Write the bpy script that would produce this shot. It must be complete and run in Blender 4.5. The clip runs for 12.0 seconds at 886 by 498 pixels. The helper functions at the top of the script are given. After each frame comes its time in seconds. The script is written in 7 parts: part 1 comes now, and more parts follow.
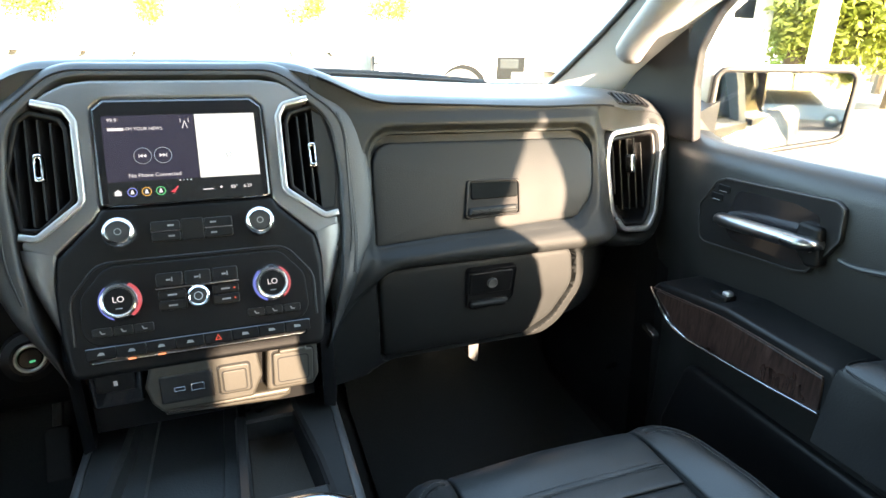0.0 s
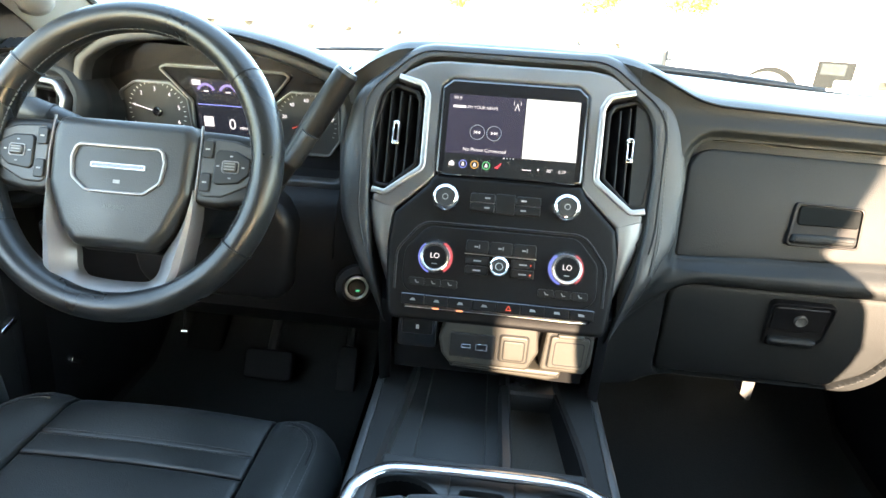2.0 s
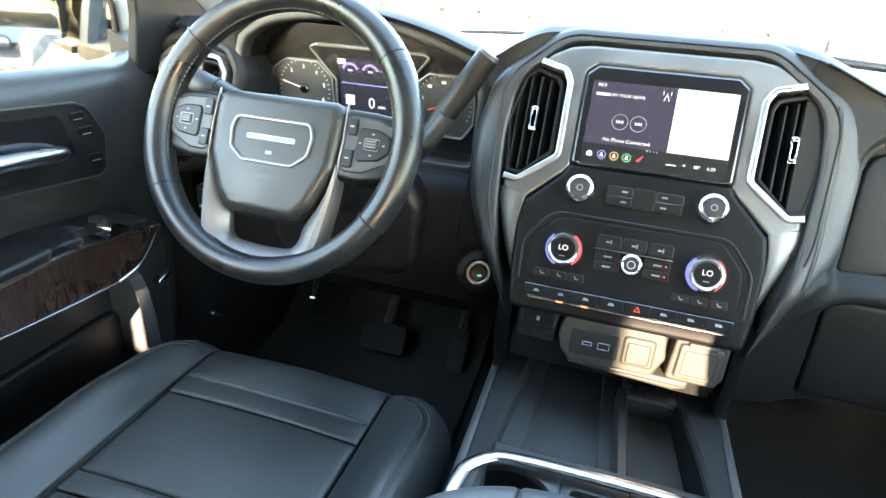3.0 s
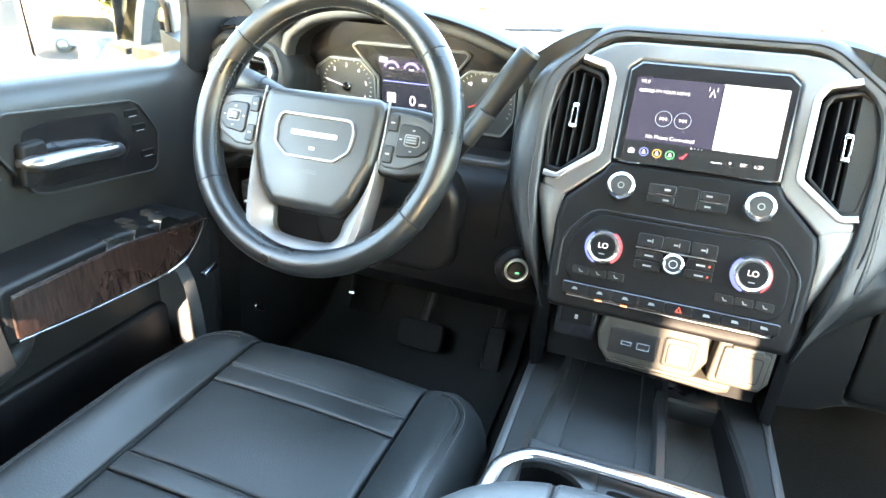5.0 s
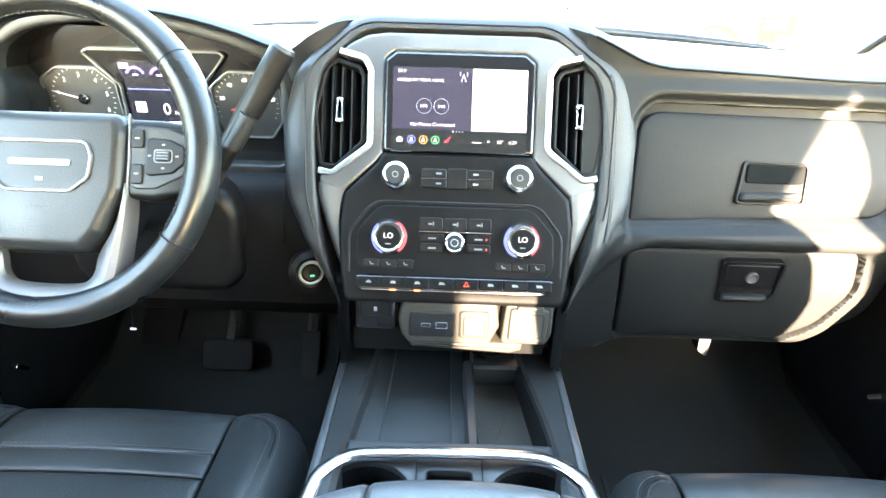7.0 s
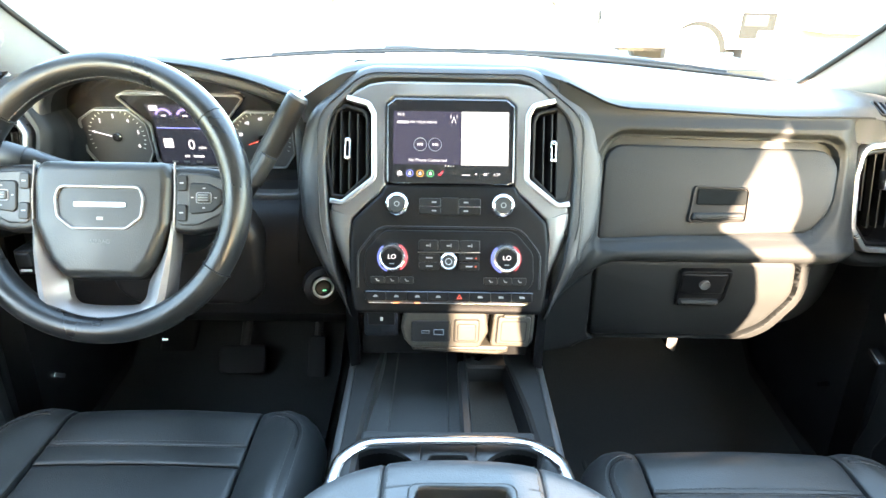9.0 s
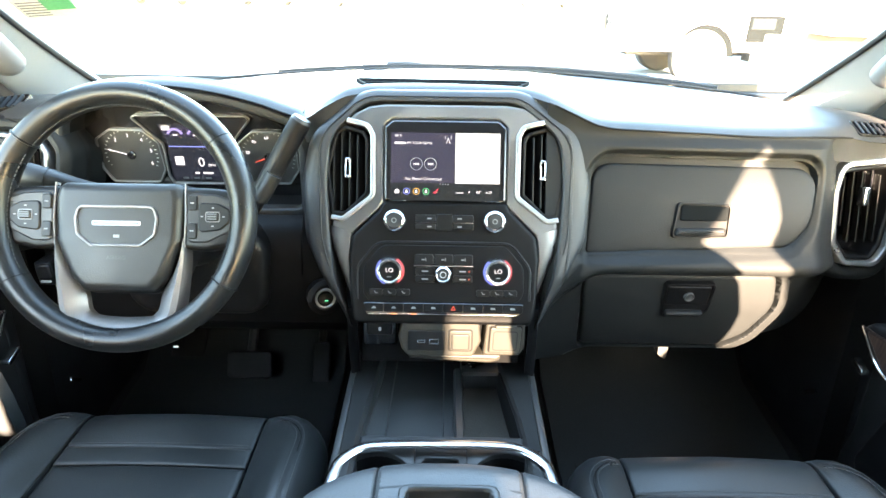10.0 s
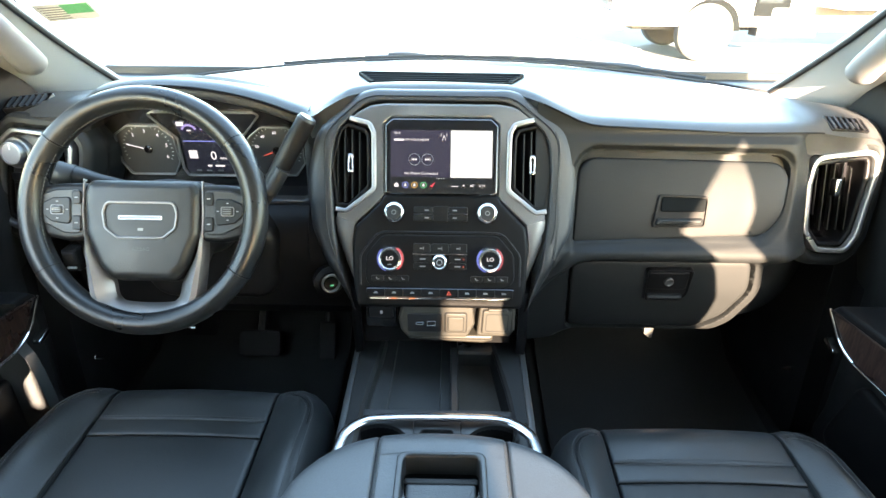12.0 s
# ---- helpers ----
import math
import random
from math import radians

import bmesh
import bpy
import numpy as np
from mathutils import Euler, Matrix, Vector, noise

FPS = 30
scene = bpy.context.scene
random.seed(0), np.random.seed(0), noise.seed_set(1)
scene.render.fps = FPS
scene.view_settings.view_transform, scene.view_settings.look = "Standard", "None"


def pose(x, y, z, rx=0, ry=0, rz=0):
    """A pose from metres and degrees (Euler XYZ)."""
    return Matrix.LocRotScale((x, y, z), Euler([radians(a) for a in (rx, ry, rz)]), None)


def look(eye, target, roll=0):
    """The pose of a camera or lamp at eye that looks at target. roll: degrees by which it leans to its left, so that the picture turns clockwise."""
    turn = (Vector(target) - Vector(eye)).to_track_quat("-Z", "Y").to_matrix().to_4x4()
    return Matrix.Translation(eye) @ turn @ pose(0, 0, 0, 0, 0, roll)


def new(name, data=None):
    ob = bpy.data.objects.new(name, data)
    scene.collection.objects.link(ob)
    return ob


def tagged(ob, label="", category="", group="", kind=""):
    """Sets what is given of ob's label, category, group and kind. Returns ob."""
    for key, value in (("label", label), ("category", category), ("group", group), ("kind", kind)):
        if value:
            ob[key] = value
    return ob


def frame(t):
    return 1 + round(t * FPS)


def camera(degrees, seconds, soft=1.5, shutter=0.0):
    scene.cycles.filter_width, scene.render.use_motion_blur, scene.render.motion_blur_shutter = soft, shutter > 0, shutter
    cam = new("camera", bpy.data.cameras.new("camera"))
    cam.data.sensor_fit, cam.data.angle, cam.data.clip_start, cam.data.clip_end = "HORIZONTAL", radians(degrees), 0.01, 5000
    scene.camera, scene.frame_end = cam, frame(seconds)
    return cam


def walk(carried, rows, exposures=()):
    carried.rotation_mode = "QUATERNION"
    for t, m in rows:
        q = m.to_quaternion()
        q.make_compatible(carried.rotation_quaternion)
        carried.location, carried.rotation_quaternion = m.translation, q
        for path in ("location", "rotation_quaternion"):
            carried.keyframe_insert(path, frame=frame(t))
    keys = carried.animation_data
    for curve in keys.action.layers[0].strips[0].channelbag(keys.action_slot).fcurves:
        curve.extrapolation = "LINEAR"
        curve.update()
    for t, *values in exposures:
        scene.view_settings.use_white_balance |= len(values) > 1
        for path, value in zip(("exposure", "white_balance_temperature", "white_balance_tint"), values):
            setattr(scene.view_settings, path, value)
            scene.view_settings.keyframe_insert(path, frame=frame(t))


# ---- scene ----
cam = camera(74.9, 12.0)
PATH = [
    (0, (0.044, 0.109, 1.429), (0.721, 1.863, 0.747), 1.1),
    (0.5, (0.027, 0.114, 1.422), (0.503, 1.928, 0.73), 1.9),
    (1, (0.009, 0.116, 1.425), (0.245, 1.971, 0.717), 2.8),
    (1.5, (-0.02, 0.109, 1.426), (0.017, 1.976, 0.708), 3.2),
    (2, (-0.022, 0.111, 1.43), (-0.164, 1.962, 0.686), 3.7),
    (2.5, (-0.038, 0.113, 1.433), (-0.367, 1.922, 0.644), 4.0),
    (3, (-0.045, 0.115, 1.426), (-0.549, 1.872, 0.615), 4.1),
    (3.2, (-0.049, 0.113, 1.413), (-0.604, 1.864, 0.62), 4.4),
    (4.1, (-0.05, 0.109, 1.417), (-0.81, 1.76, 0.608), 4.1),
    (4.8, (-0.047, 0.109, 1.418), (-0.745, 1.797, 0.605), 3.5),
    (5, (-0.044, 0.11, 1.423), (-0.67, 1.824, 0.604), 3.3),
    (5.5, (-0.035, 0.114, 1.429), (-0.502, 1.875, 0.605), 2.7),
    (6, (-0.022, 0.122, 1.428), (-0.328, 1.919, 0.605), 2.2),
    (6.5, (-0.016, 0.127, 1.432), (-0.155, 1.941, 0.602), 2.1),
    (7, (-0.012, 0.129, 1.431), (-0.021, 1.951, 0.605), 1.8),
    (7.2, (-0.015, 0.128, 1.428), (0.022, 1.95, 0.603), 1.2),
    (9, (-0.019, 0.031, 1.511), (0.003, 1.847, 0.673), 1.1),
    (9.5, (-0.017, 0.006, 1.528), (-0.013, 1.825, 0.695), 1.0),
    (10, (0.001, -0.005, 1.548), (-0.005, 1.814, 0.717), 0.8),
    (10.5, (0.005, -0.022, 1.564), (-0.002, 1.798, 0.734), 0.8),
    (11, (0.008, -0.042, 1.577), (-0.01, 1.777, 0.746), 0.6),
    (11.5, (0.01, -0.052, 1.588), (-0.01, 1.74, 0.7), 0.6),
    (12, (0.015, -0.061, 1.599), (-0.006, 1.722, 0.693), 0.5),
]
EXPOSURES = [(t, e, 7250, 9) for t, e in ((0.0, 5.25), (1.5, 5.45), (2.5, 5.8), (3.2, 6.12), (4.8, 6.7), (7.0, 6.75), (9.0, 6.3), (10.0, 5.92), (11.0, 5.62), (12.0, 5.42))]
walk(cam, [(t, look(eye, target, roll)) for t, eye, target, roll in PATH], EXPOSURES)

# world and sun: low afternoon sun from behind, a little to the right
SUN_EL, SUN_R = 13.4, 6.0
sun_dir = Vector((-1.0, SUN_R, -math.tan(radians(SUN_EL)) * math.hypot(1.0, SUN_R))).normalized()
world = bpy.data.worlds.new("world")
scene.world = world
world.use_nodes = True
wn = world.node_tree.nodes
sky = wn.new("ShaderNodeTexSky")
sky.sky_type, sky.sun_disc = "NISHITA", False
sky.sun_elevation = radians(SUN_EL)
sky.sun_rotation = math.atan2(-sun_dir.x, -sun_dir.y)
world.node_tree.links.new(sky.outputs[0], wn["Background"].inputs[0])
wn["Background"].inputs[1].default_value = 0.15
sun = new("sun", bpy.data.lights.new("sun", "SUN"))
sun.data.energy, sun.data.angle, sun.data.color = 5.0, radians(0.5), (1.0, 0.79, 0.64)
sun.matrix_world = look((0, 0, 30), Vector((0, 0, 30)) + sun_dir)


# ---- materials ----
def material(name, color, rough=0.5, metal=0.0, grain=300.0, bump=0.0, vary=0.15, patch=6.0, detail=4.0, coat=0.0, spec=0.5, rough_vary=0.1):
    """A surface with variation at two scales: fine grain (bump) and broad patches (colour, roughness)."""
    m = bpy.data.materials.new(name)
    m.use_nodes = True
    nt = m.node_tree
    b = nt.nodes["Principled BSDF"]
    b.inputs["Roughness"].default_value = rough
    b.inputs["Metallic"].default_value = metal
    b.inputs["Coat Weight"].default_value = coat
    b.inputs["Specular IOR Level"].default_value = spec
    co = nt.nodes.new("ShaderNodeTexCoord")
    broad = nt.nodes.new("ShaderNodeTexNoise")
    broad.inputs["Scale"].default_value = patch
    broad.inputs["Detail"].default_value = detail
    nt.links.new(co.outputs["Object"], broad.inputs["Vector"])
    fine = nt.nodes.new("ShaderNodeTexNoise")
    fine.inputs["Scale"].default_value = grain
    fine.inputs["Detail"].default_value = 2.0
    nt.links.new(co.outputs["Object"], fine.inputs["Vector"])
    both = nt.nodes.new("ShaderNodeMath")
    both.operation = "ADD"
    nt.links.new(broad.outputs["Fac"], both.inputs[0])
    nt.links.new(fine.outputs["Fac"], both.inputs[1])
    mr = nt.nodes.new("ShaderNodeMapRange")
    mr.inputs["From Min"].default_value, mr.inputs["From Max"].default_value = 0.6, 1.4
    mr.inputs["To Min"].default_value, mr.inputs["To Max"].default_value = 1 - vary, 1 + vary
    nt.links.new(both.outputs[0], mr.inputs["Value"])
    mul = nt.nodes.new("ShaderNodeVectorMath")
    mul.operation = "SCALE"
    mul.inputs[0].default_value = color
    nt.links.new(mr.outputs[0], mul.inputs["Scale"])
    nt.links.new(mul.outputs[0], b.inputs["Base Color"])
    rr = nt.nodes.new("ShaderNodeMapRange")
    rr.inputs["From Min"].default_value, rr.inputs["From Max"].default_value = 0.3, 0.7
    rr.inputs["To Min"].default_value = max(0.02, rough - rough_vary)
    rr.inputs["To Max"].default_value = min(1.0, rough + rough_vary)
    nt.links.new(broad.outputs["Fac"], rr.inputs["Value"])
    nt.links.new(rr.outputs[0], b.inputs["Roughness"])
    if bump:
        bp = nt.nodes.new("ShaderNodeBump")
        bp.inputs["Strength"].default_value = bump
        bp.inputs["Distance"].default_value = 0.001
        nt.links.new(fine.outputs["Fac"], bp.inputs["Height"])
        nt.links.new(bp.outputs[0], b.inputs["Normal"])
    return m


GLOW = 0.024  # lit displays against the daylight outside


def glow(name, color, strength):
    m = bpy.data.materials.new(name)
    m.use_nodes = True
    b = m.node_tree.nodes["Principled BSDF"]
    b.inputs["Base Color"].default_value = (0.01, 0.01, 0.01, 1)
    b.inputs["Roughness"].default_value = 0.25
    b.inputs["Emission Color"].default_value = (*color, 1)
    b.inputs["Emission Strength"].default_value = strength * GLOW
    return m


def glass(name, tint=(0.93, 0.97, 0.95)):
    m = bpy.data.materials.new(name)
    m.use_nodes = True
    nt = m.node_tree
    nt.nodes.clear()
    out = nt.nodes.new("ShaderNodeOutputMaterial")
    mix = nt.nodes.new("ShaderNodeMixShader")
    clear = nt.nodes.new("ShaderNodeBsdfTransparent")
    clear.inputs[0].default_value = (*tint, 1)
    gloss = nt.nodes.new("ShaderNodeBsdfGlossy")
    gloss.inputs["Roughness"].default_value = 0.02
    mix.inputs[0].default_value = 0.04
    nt.links.new(clear.outputs[0], mix.inputs[1])
    nt.links.new(gloss.outputs[0], mix.inputs[2])
    nt.links.new(mix.outputs[0], out.inputs[0])
    return m


def wood(name):
    m = material(name, (0.05, 0.026, 0.018), 0.30, grain=220, bump=0.15, vary=0.3, patch=12, coat=0.15, spec=0.3)
    nt = m.node_tree
    b = nt.nodes["Principled BSDF"]
    co = nt.nodes.new("ShaderNodeTexCoord")
    mp = nt.nodes.new("ShaderNodeMapping")
    mp.inputs["Scale"].default_value = (60, 110, 16)
    n = nt.nodes.new("ShaderNodeTexNoise")
    n.inputs["Scale"].default_value, n.inputs["Detail"].default_value, n.inputs["Distortion"].default_value = 1.4, 8, 1.2
    cr = nt.nodes.new("ShaderNodeValToRGB")
    cr.color_ramp.elements[0].position, cr.color_ramp.elements[0].color = 0.34, (0.006, 0.0035, 0.003, 1)
    cr.color_ramp.elements[1].position, cr.color_ramp.elements[1].color = 0.72, (0.040, 0.023, 0.019, 1)
    nt.links.new(co.outputs["Object"], mp.inputs[0])
    nt.links.new(mp.outputs[0], n.inputs["Vector"])
    nt.links.new(n.outputs["Fac"], cr.inputs[0])
    nt.links.new(cr.outputs[0], b.inputs["Base Color"])
    return m


leather = material("black_leather", (0.0182, 0.0200, 0.0206), 0.40, grain=420, bump=0.25, vary=0.2, patch=9, spec=0.42)
rim_leather = material("polished_rim_leather", (0.0095, 0.0102, 0.011), 0.34, grain=500, bump=0.18, vary=0.2, patch=14, spec=0.4, rough_vary=0.1)
arm_leather = material("worn_leather", (0.042, 0.044, 0.046), 0.45, grain=420, bump=0.25, vary=0.15, patch=9)
leather_perf = material("perforated_leather", (0.0168, 0.0184, 0.019), 0.44, grain=700, bump=0.5, vary=0.25, patch=9, spec=0.42)
hub_skin = material("airbag_skin", (0.0105, 0.0112, 0.0116), 0.40, grain=650, bump=0.25, vary=0.12, patch=9, spec=0.4)
soft_pad = material("soft_dash_pad", (0.0215, 0.0225, 0.0235), 0.46, grain=650, bump=0.3, vary=0.12, patch=5, spec=0.42)
fascia_skin = material("soft_fascia_skin", (0.0104, 0.0114, 0.0118), 0.50, grain=650, bump=0.3, vary=0.12, patch=5, spec=0.13)
door_skin = material("door_skin", (0.0122, 0.0122, 0.0118), 0.46, grain=650, bump=0.3, vary=0.12, patch=5, spec=0.28)
door_leather = material("door_leather", (0.0072, 0.0078, 0.0085), 0.38, grain=420, bump=0.25, vary=0.2, patch=9, spec=0.36)
plastic = material("black_plastic", (0.0055, 0.0055, 0.006), 0.42, grain=900, bump=0.2, vary=0.15, patch=8, spec=0.25)
dark_plastic = material("dark_grained_plastic", (0.0095, 0.0096, 0.01), 0.5, grain=800, bump=0.3, vary=0.15, patch=8)
gloss_black = material("gloss_black", (0.006, 0.006, 0.007), 0.2, grain=200, vary=0.1, coat=0.5, rough_vary=0.03)
# real black of latches and keys; also used to darken panels low in the cab
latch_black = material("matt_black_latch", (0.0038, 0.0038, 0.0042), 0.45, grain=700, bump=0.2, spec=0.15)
# blacker than the plastic; puts shade into latch recesses, cup holders and slot
recess_black = material("recess_black", (0.0035, 0.0035, 0.0038), 0.6, grain=700, bump=0.2, spec=0.15)
# near-black without sheen; on the work truck it stands for shade
shade_matt_black = material("shade_matt_black", (0.004, 0.0048, 0.0052), 0.9, grain=60, vary=0.3, spec=0.05)
silver = material("satin_silver_trim", (0.15, 0.153, 0.155), 0.40, metal=0.8, grain=1400, bump=0.05, vary=0.08, patch=10)
wheel_silver = material("wheel_silver", (0.2, 0.19, 0.19), 0.42, metal=0.7, grain=1400, vary=0.06, patch=10)
satin_handle = material("worn_handle_metal", (0.25, 0.255, 0.265), 0.26, metal=1.0, grain=500, vary=0.08, rough_vary=0.08)
chrome = material("chrome", (0.82, 0.83, 0.85), 0.1, metal=1.0, grain=100, vary=0.04, rough_vary=0.04)
satin_chrome = material("satin_chrome", (0.62, 0.63, 0.65), 0.22, metal=1.0, grain=600, vary=0.05, rough_vary=0.05)
bright_satin = material("bright_satin_metal", (0.36, 0.365, 0.37), 0.36, metal=0.8, grain=900, vary=0.05)
wood_dark = wood("dark_wood_veneer")
thread = material("grey_thread", (0.055, 0.055, 0.055), 0.8, grain=2000, bump=0.4)
rubber = material("black_rubber", (0.0065, 0.0065, 0.0065), 0.75, grain=300, bump=0.4, vary=0.25)
bin_mat = material("bin_mat", (0.034, 0.031, 0.026), 0.85, grain=400, bump=0.5, vary=0.3)
tray_rubber = material("tray_rubber", (0.032, 0.0345, 0.036), 0.5, grain=500, bump=0.4, vary=0.2)
console_trim = material("console_trim", (0.018, 0.0185, 0.019), 0.36, grain=700, bump=0.15, vary=0.12)
mat_rubber = material("floor_mat_rubber", (0.024, 0.026, 0.026), 0.6, grain=300, bump=0.4, vary=0.3, spec=0.4)
carpet = material("dark_carpet", (0.012, 0.0125, 0.0125), 0.95, grain=900, bump=1.0, vary=0.4, patch=14)
headliner = material("grey_headliner", (0.27, 0.27, 0.265), 0.9, grain=900, bump=0.4, vary=0.06)
pillar_trim = material("light_grey_pillar_trim", (0.22, 0.228, 0.232), 0.6, grain=800, bump=0.25, vary=0.06)
handle_grey = material("grey_grip_plastic", (0.12, 0.124, 0.128), 0.55, grain=800, bump=0.25, vary=0.08)
white_paint = material("white_paint", (0.78, 0.78, 0.77), 0.3, grain=60, vary=0.04, patch=2, coat=0.5)
grey_paint = material("silver_body_paint", (0.55, 0.56, 0.57), 0.28, metal=0.25, grain=60, vary=0.04, patch=2, coat=0.6)
asphalt = material("asphalt", (0.08, 0.08, 0.08), 0.9, grain=60, bump=0.6, vary=0.3, patch=0.6, detail=8)
line_paint = material("white_line_paint", (0.7, 0.7, 0.68), 0.8, grain=40, vary=0.2, patch=3)
concrete = material("concrete", (0.4, 0.38, 0.33), 0.85, grain=60, bump=0.4, vary=0.15, patch=1.5)
# tyre grey lifted, putting the glare over the parked cars into its colour
paled_tyre = material("paled_tyre_rubber", (0.14, 0.135, 0.125), 0.9, grain=120, bump=0.5)
tyre_mat = material("tyre_rubber", (0.025, 0.025, 0.025), 0.8, grain=120, bump=0.5)
# grey darkened so that it looks shaded inside the truck's gap
under_grey = material("shaded_gap_grey", (0.011, 0.0135, 0.015), 0.9, grain=30, vary=0.35, spec=0.05)
dark_metal = material("dark_metal", (0.05, 0.05, 0.05), 0.6, metal=0.4, grain=60, vary=0.2)
leaf_mat = material("leaves", (0.12, 0.15, 0.035), 0.7, grain=3, vary=0.5, patch=0.5)
leaf_tree = leaf_mat.node_tree
leaf_thin = leaf_tree.nodes.new("ShaderNodeBsdfTranslucent")
leaf_thin.inputs[0].default_value = (0.42, 0.48, 0.1, 1)
leaf_mix = leaf_tree.nodes.new("ShaderNodeMixShader")
leaf_mix.inputs[0].default_value = 0.5
leaf_tree.links.new(leaf_tree.nodes["Principled BSDF"].outputs[0], leaf_mix.inputs[1])
leaf_tree.links.new(leaf_thin.outputs[0], leaf_mix.inputs[2])
leaf_tree.links.new(leaf_mix.outputs[0], leaf_tree.nodes["Material Output"].inputs[0])
bark_mat = material("bark", (0.12, 0.09, 0.06), 0.9, grain=20, bump=0.8, vary=0.3)
mirror_glass = material("mirror_glass", (0.12, 0.13, 0.138), 0.02, metal=1.0, grain=20, vary=0.01, rough_vary=0.01)
clear_glass = glass("window_glass", (0.86, 0.9, 0.87))
privacy_glass = glass("privacy_glass", (0.68, 0.66, 0.63))
rear_glass = glass("rear_window_glass", (0.5, 0.5, 0.49))
front_glass = glass("side_glass", (0.74, 0.77, 0.75))
dark_glass = material("dark_glass", (0.02, 0.025, 0.03), 0.05, grain=20, vary=0.05, rough_vary=0.02)
ink = material("light_grey_print", (0.45, 0.45, 0.45), 0.6, grain=500)
dim_ink = material("moulded_print", (0.045, 0.045, 0.045), 0.6, grain=500)
faint_ink = material("faint_print", (0.2, 0.2, 0.2), 0.6, grain=500)


# ---- building helpers ----
def thing(name, label, category, base=(0, 0, 0), group="", kind=""):
    ob = new(name)
    ob.empty_display_size = 0.05
    ob.location = base
    bpy.context.view_layer.update()
    return tagged(ob, label, category, group, kind)


def finish(name, bm, mat, sharp=38.0):
    me = bpy.data.meshes.new(name)
    bmesh.ops.recalc_face_normals(bm, faces=bm.faces)
    bm.to_mesh(me)
    bm.free()
    for p in me.polygons:
        p.use_smooth = True
    me.set_sharp_from_angle(angle=radians(sharp))
    me.materials.append(mat)
    return me


def hang(ob, parent):
    """Puts ob, whose mesh is in world places, under a thing (an Empty at its base) or a part."""
    ob.parent = parent
    if parent.type == "EMPTY":
        ob.matrix_parent_inverse = Matrix.Translation(-parent.location)


def part(name, bm, mat, parent=None, label="", sharp=38.0):
    """Links a bmesh, in world places, as one mesh object, under a thing or a part."""
    ob = new(name, finish(name, bm, mat, sharp))
    if parent is not None:
        hang(ob, parent)
    if label:
        ob["label"] = label
    return ob


def solo(name, bm, mat, label, category, group="", kind="", sharp=38.0):
    return tagged(part(name, bm, mat, None, "", sharp), label, category, group, kind)


def plane_of(origin, u, v):
    """A frame: local x along u, y along v, z out of their plane."""
    u, v = Vector(u).normalized(), Vector(v).normalized()
    w = u.cross(v)
    return Matrix(((u.x, v.x, w.x, origin[0]), (u.y, v.y, w.y, origin[1]), (u.z, v.z, w.z, origin[2]), (0, 0, 0, 1)))


I4 = Matrix.Identity(4)
STACK = plane_of((0, 0.90, 1.335), (1, 0, 0), (0, 0.42, 1))
DOOR_R = plane_of((0, 0, 0), (0, -1, 0), (0, 0, 1))
DOOR_L = plane_of((0, 0, 0), (0, 1, 0), (0, 0, 1))
FACE = plane_of((0, 0, 0), (1, 0, 0), (0, 0, 1))
SK = math.hypot(1, 0.42)


def sv(*pts):
    """World (x, z) on the sloping stack face to its local (u, v)."""
    return [(x, (z - 1.335) * SK) for x, z in pts]


def area(pts):
    return sum(a[0] * b[1] - b[0] * a[1] for a, b in zip(pts, pts[1:] + pts[:1]))


def rounded(pts, r, n=5):
    """The polygon with its corners rounded; r is one radius or one for each corner."""
    out = []
    k = len(pts)
    for i in range(k):
        ri = r[i] if isinstance(r, (list, tuple)) else r
        p, a, b = Vector(pts[i]), Vector(pts[i - 1]), Vector(pts[(i + 1) % k])
        da, db = (a - p), (b - p)
        la, lb = da.length, db.length
        if ri <= 0 or la < 1e-6 or lb < 1e-6:
            out.append(tuple(p))
            continue
        da, db = da / la, db / lb
        ang = math.acos(max(-1, min(1, da.dot(db))))
        if ang > 3.1:
            out.append(tuple(p))
            continue
        d = min(ri / math.tan(ang / 2), la * 0.48, lb * 0.48)
        rr = d * math.tan(ang / 2)
        c = p + (da + db).normalized() * (rr / math.sin(ang / 2))
        s, e = p + da * d - c, p + db * d - c
        t0 = math.atan2(s.y, s.x)
        t1 = math.atan2(e.y, e.x)
        dt = (t1 - t0 + math.pi) % (2 * math.pi) - math.pi
        for j in range(n + 1):
            t = t0 + dt * j / n
            out.append((c.x + rr * math.cos(t), c.y + rr * math.sin(t)))
    return out


def rect(x0, y0, x1, y1, r=0.0, n=4):
    return rounded([(x0, y0), (x1, y0), (x1, y1), (x0, y1)], r, n) if r else [(x0, y0), (x1, y0), (x1, y1), (x0, y1)]


def circle(cx, cy, r, n=40, ry=None):
    return [(cx + r * math.cos(2 * math.pi * i / n), cy + (ry or r) * math.sin(2 * math.pi * i / n)) for i in range(n)]


def inset(pts, d):
    """The outline moved inwards by d (outwards: minus)."""
    if area(pts) < 0:
        d = -d
    out = []
    k = len(pts)
    for i in range(k):
        p, a, b = Vector(pts[i]), Vector(pts[i - 1]), Vector(pts[(i + 1) % k])
        e1, e2 = p - a, b - p
        if e1.length < 1e-9 or e2.length < 1e-9:
            out.append(tuple(p))
            continue
        n1 = Vector((-e1.y, e1.x)).normalized()
        n2 = Vector((-e2.y, e2.x)).normalized()
        m = n1 + n2
        m = n1 if m.length < 1e-6 else m.normalized()
        out.append(tuple(p + m * (d / max(0.45, m.dot(n1)))))
    return out


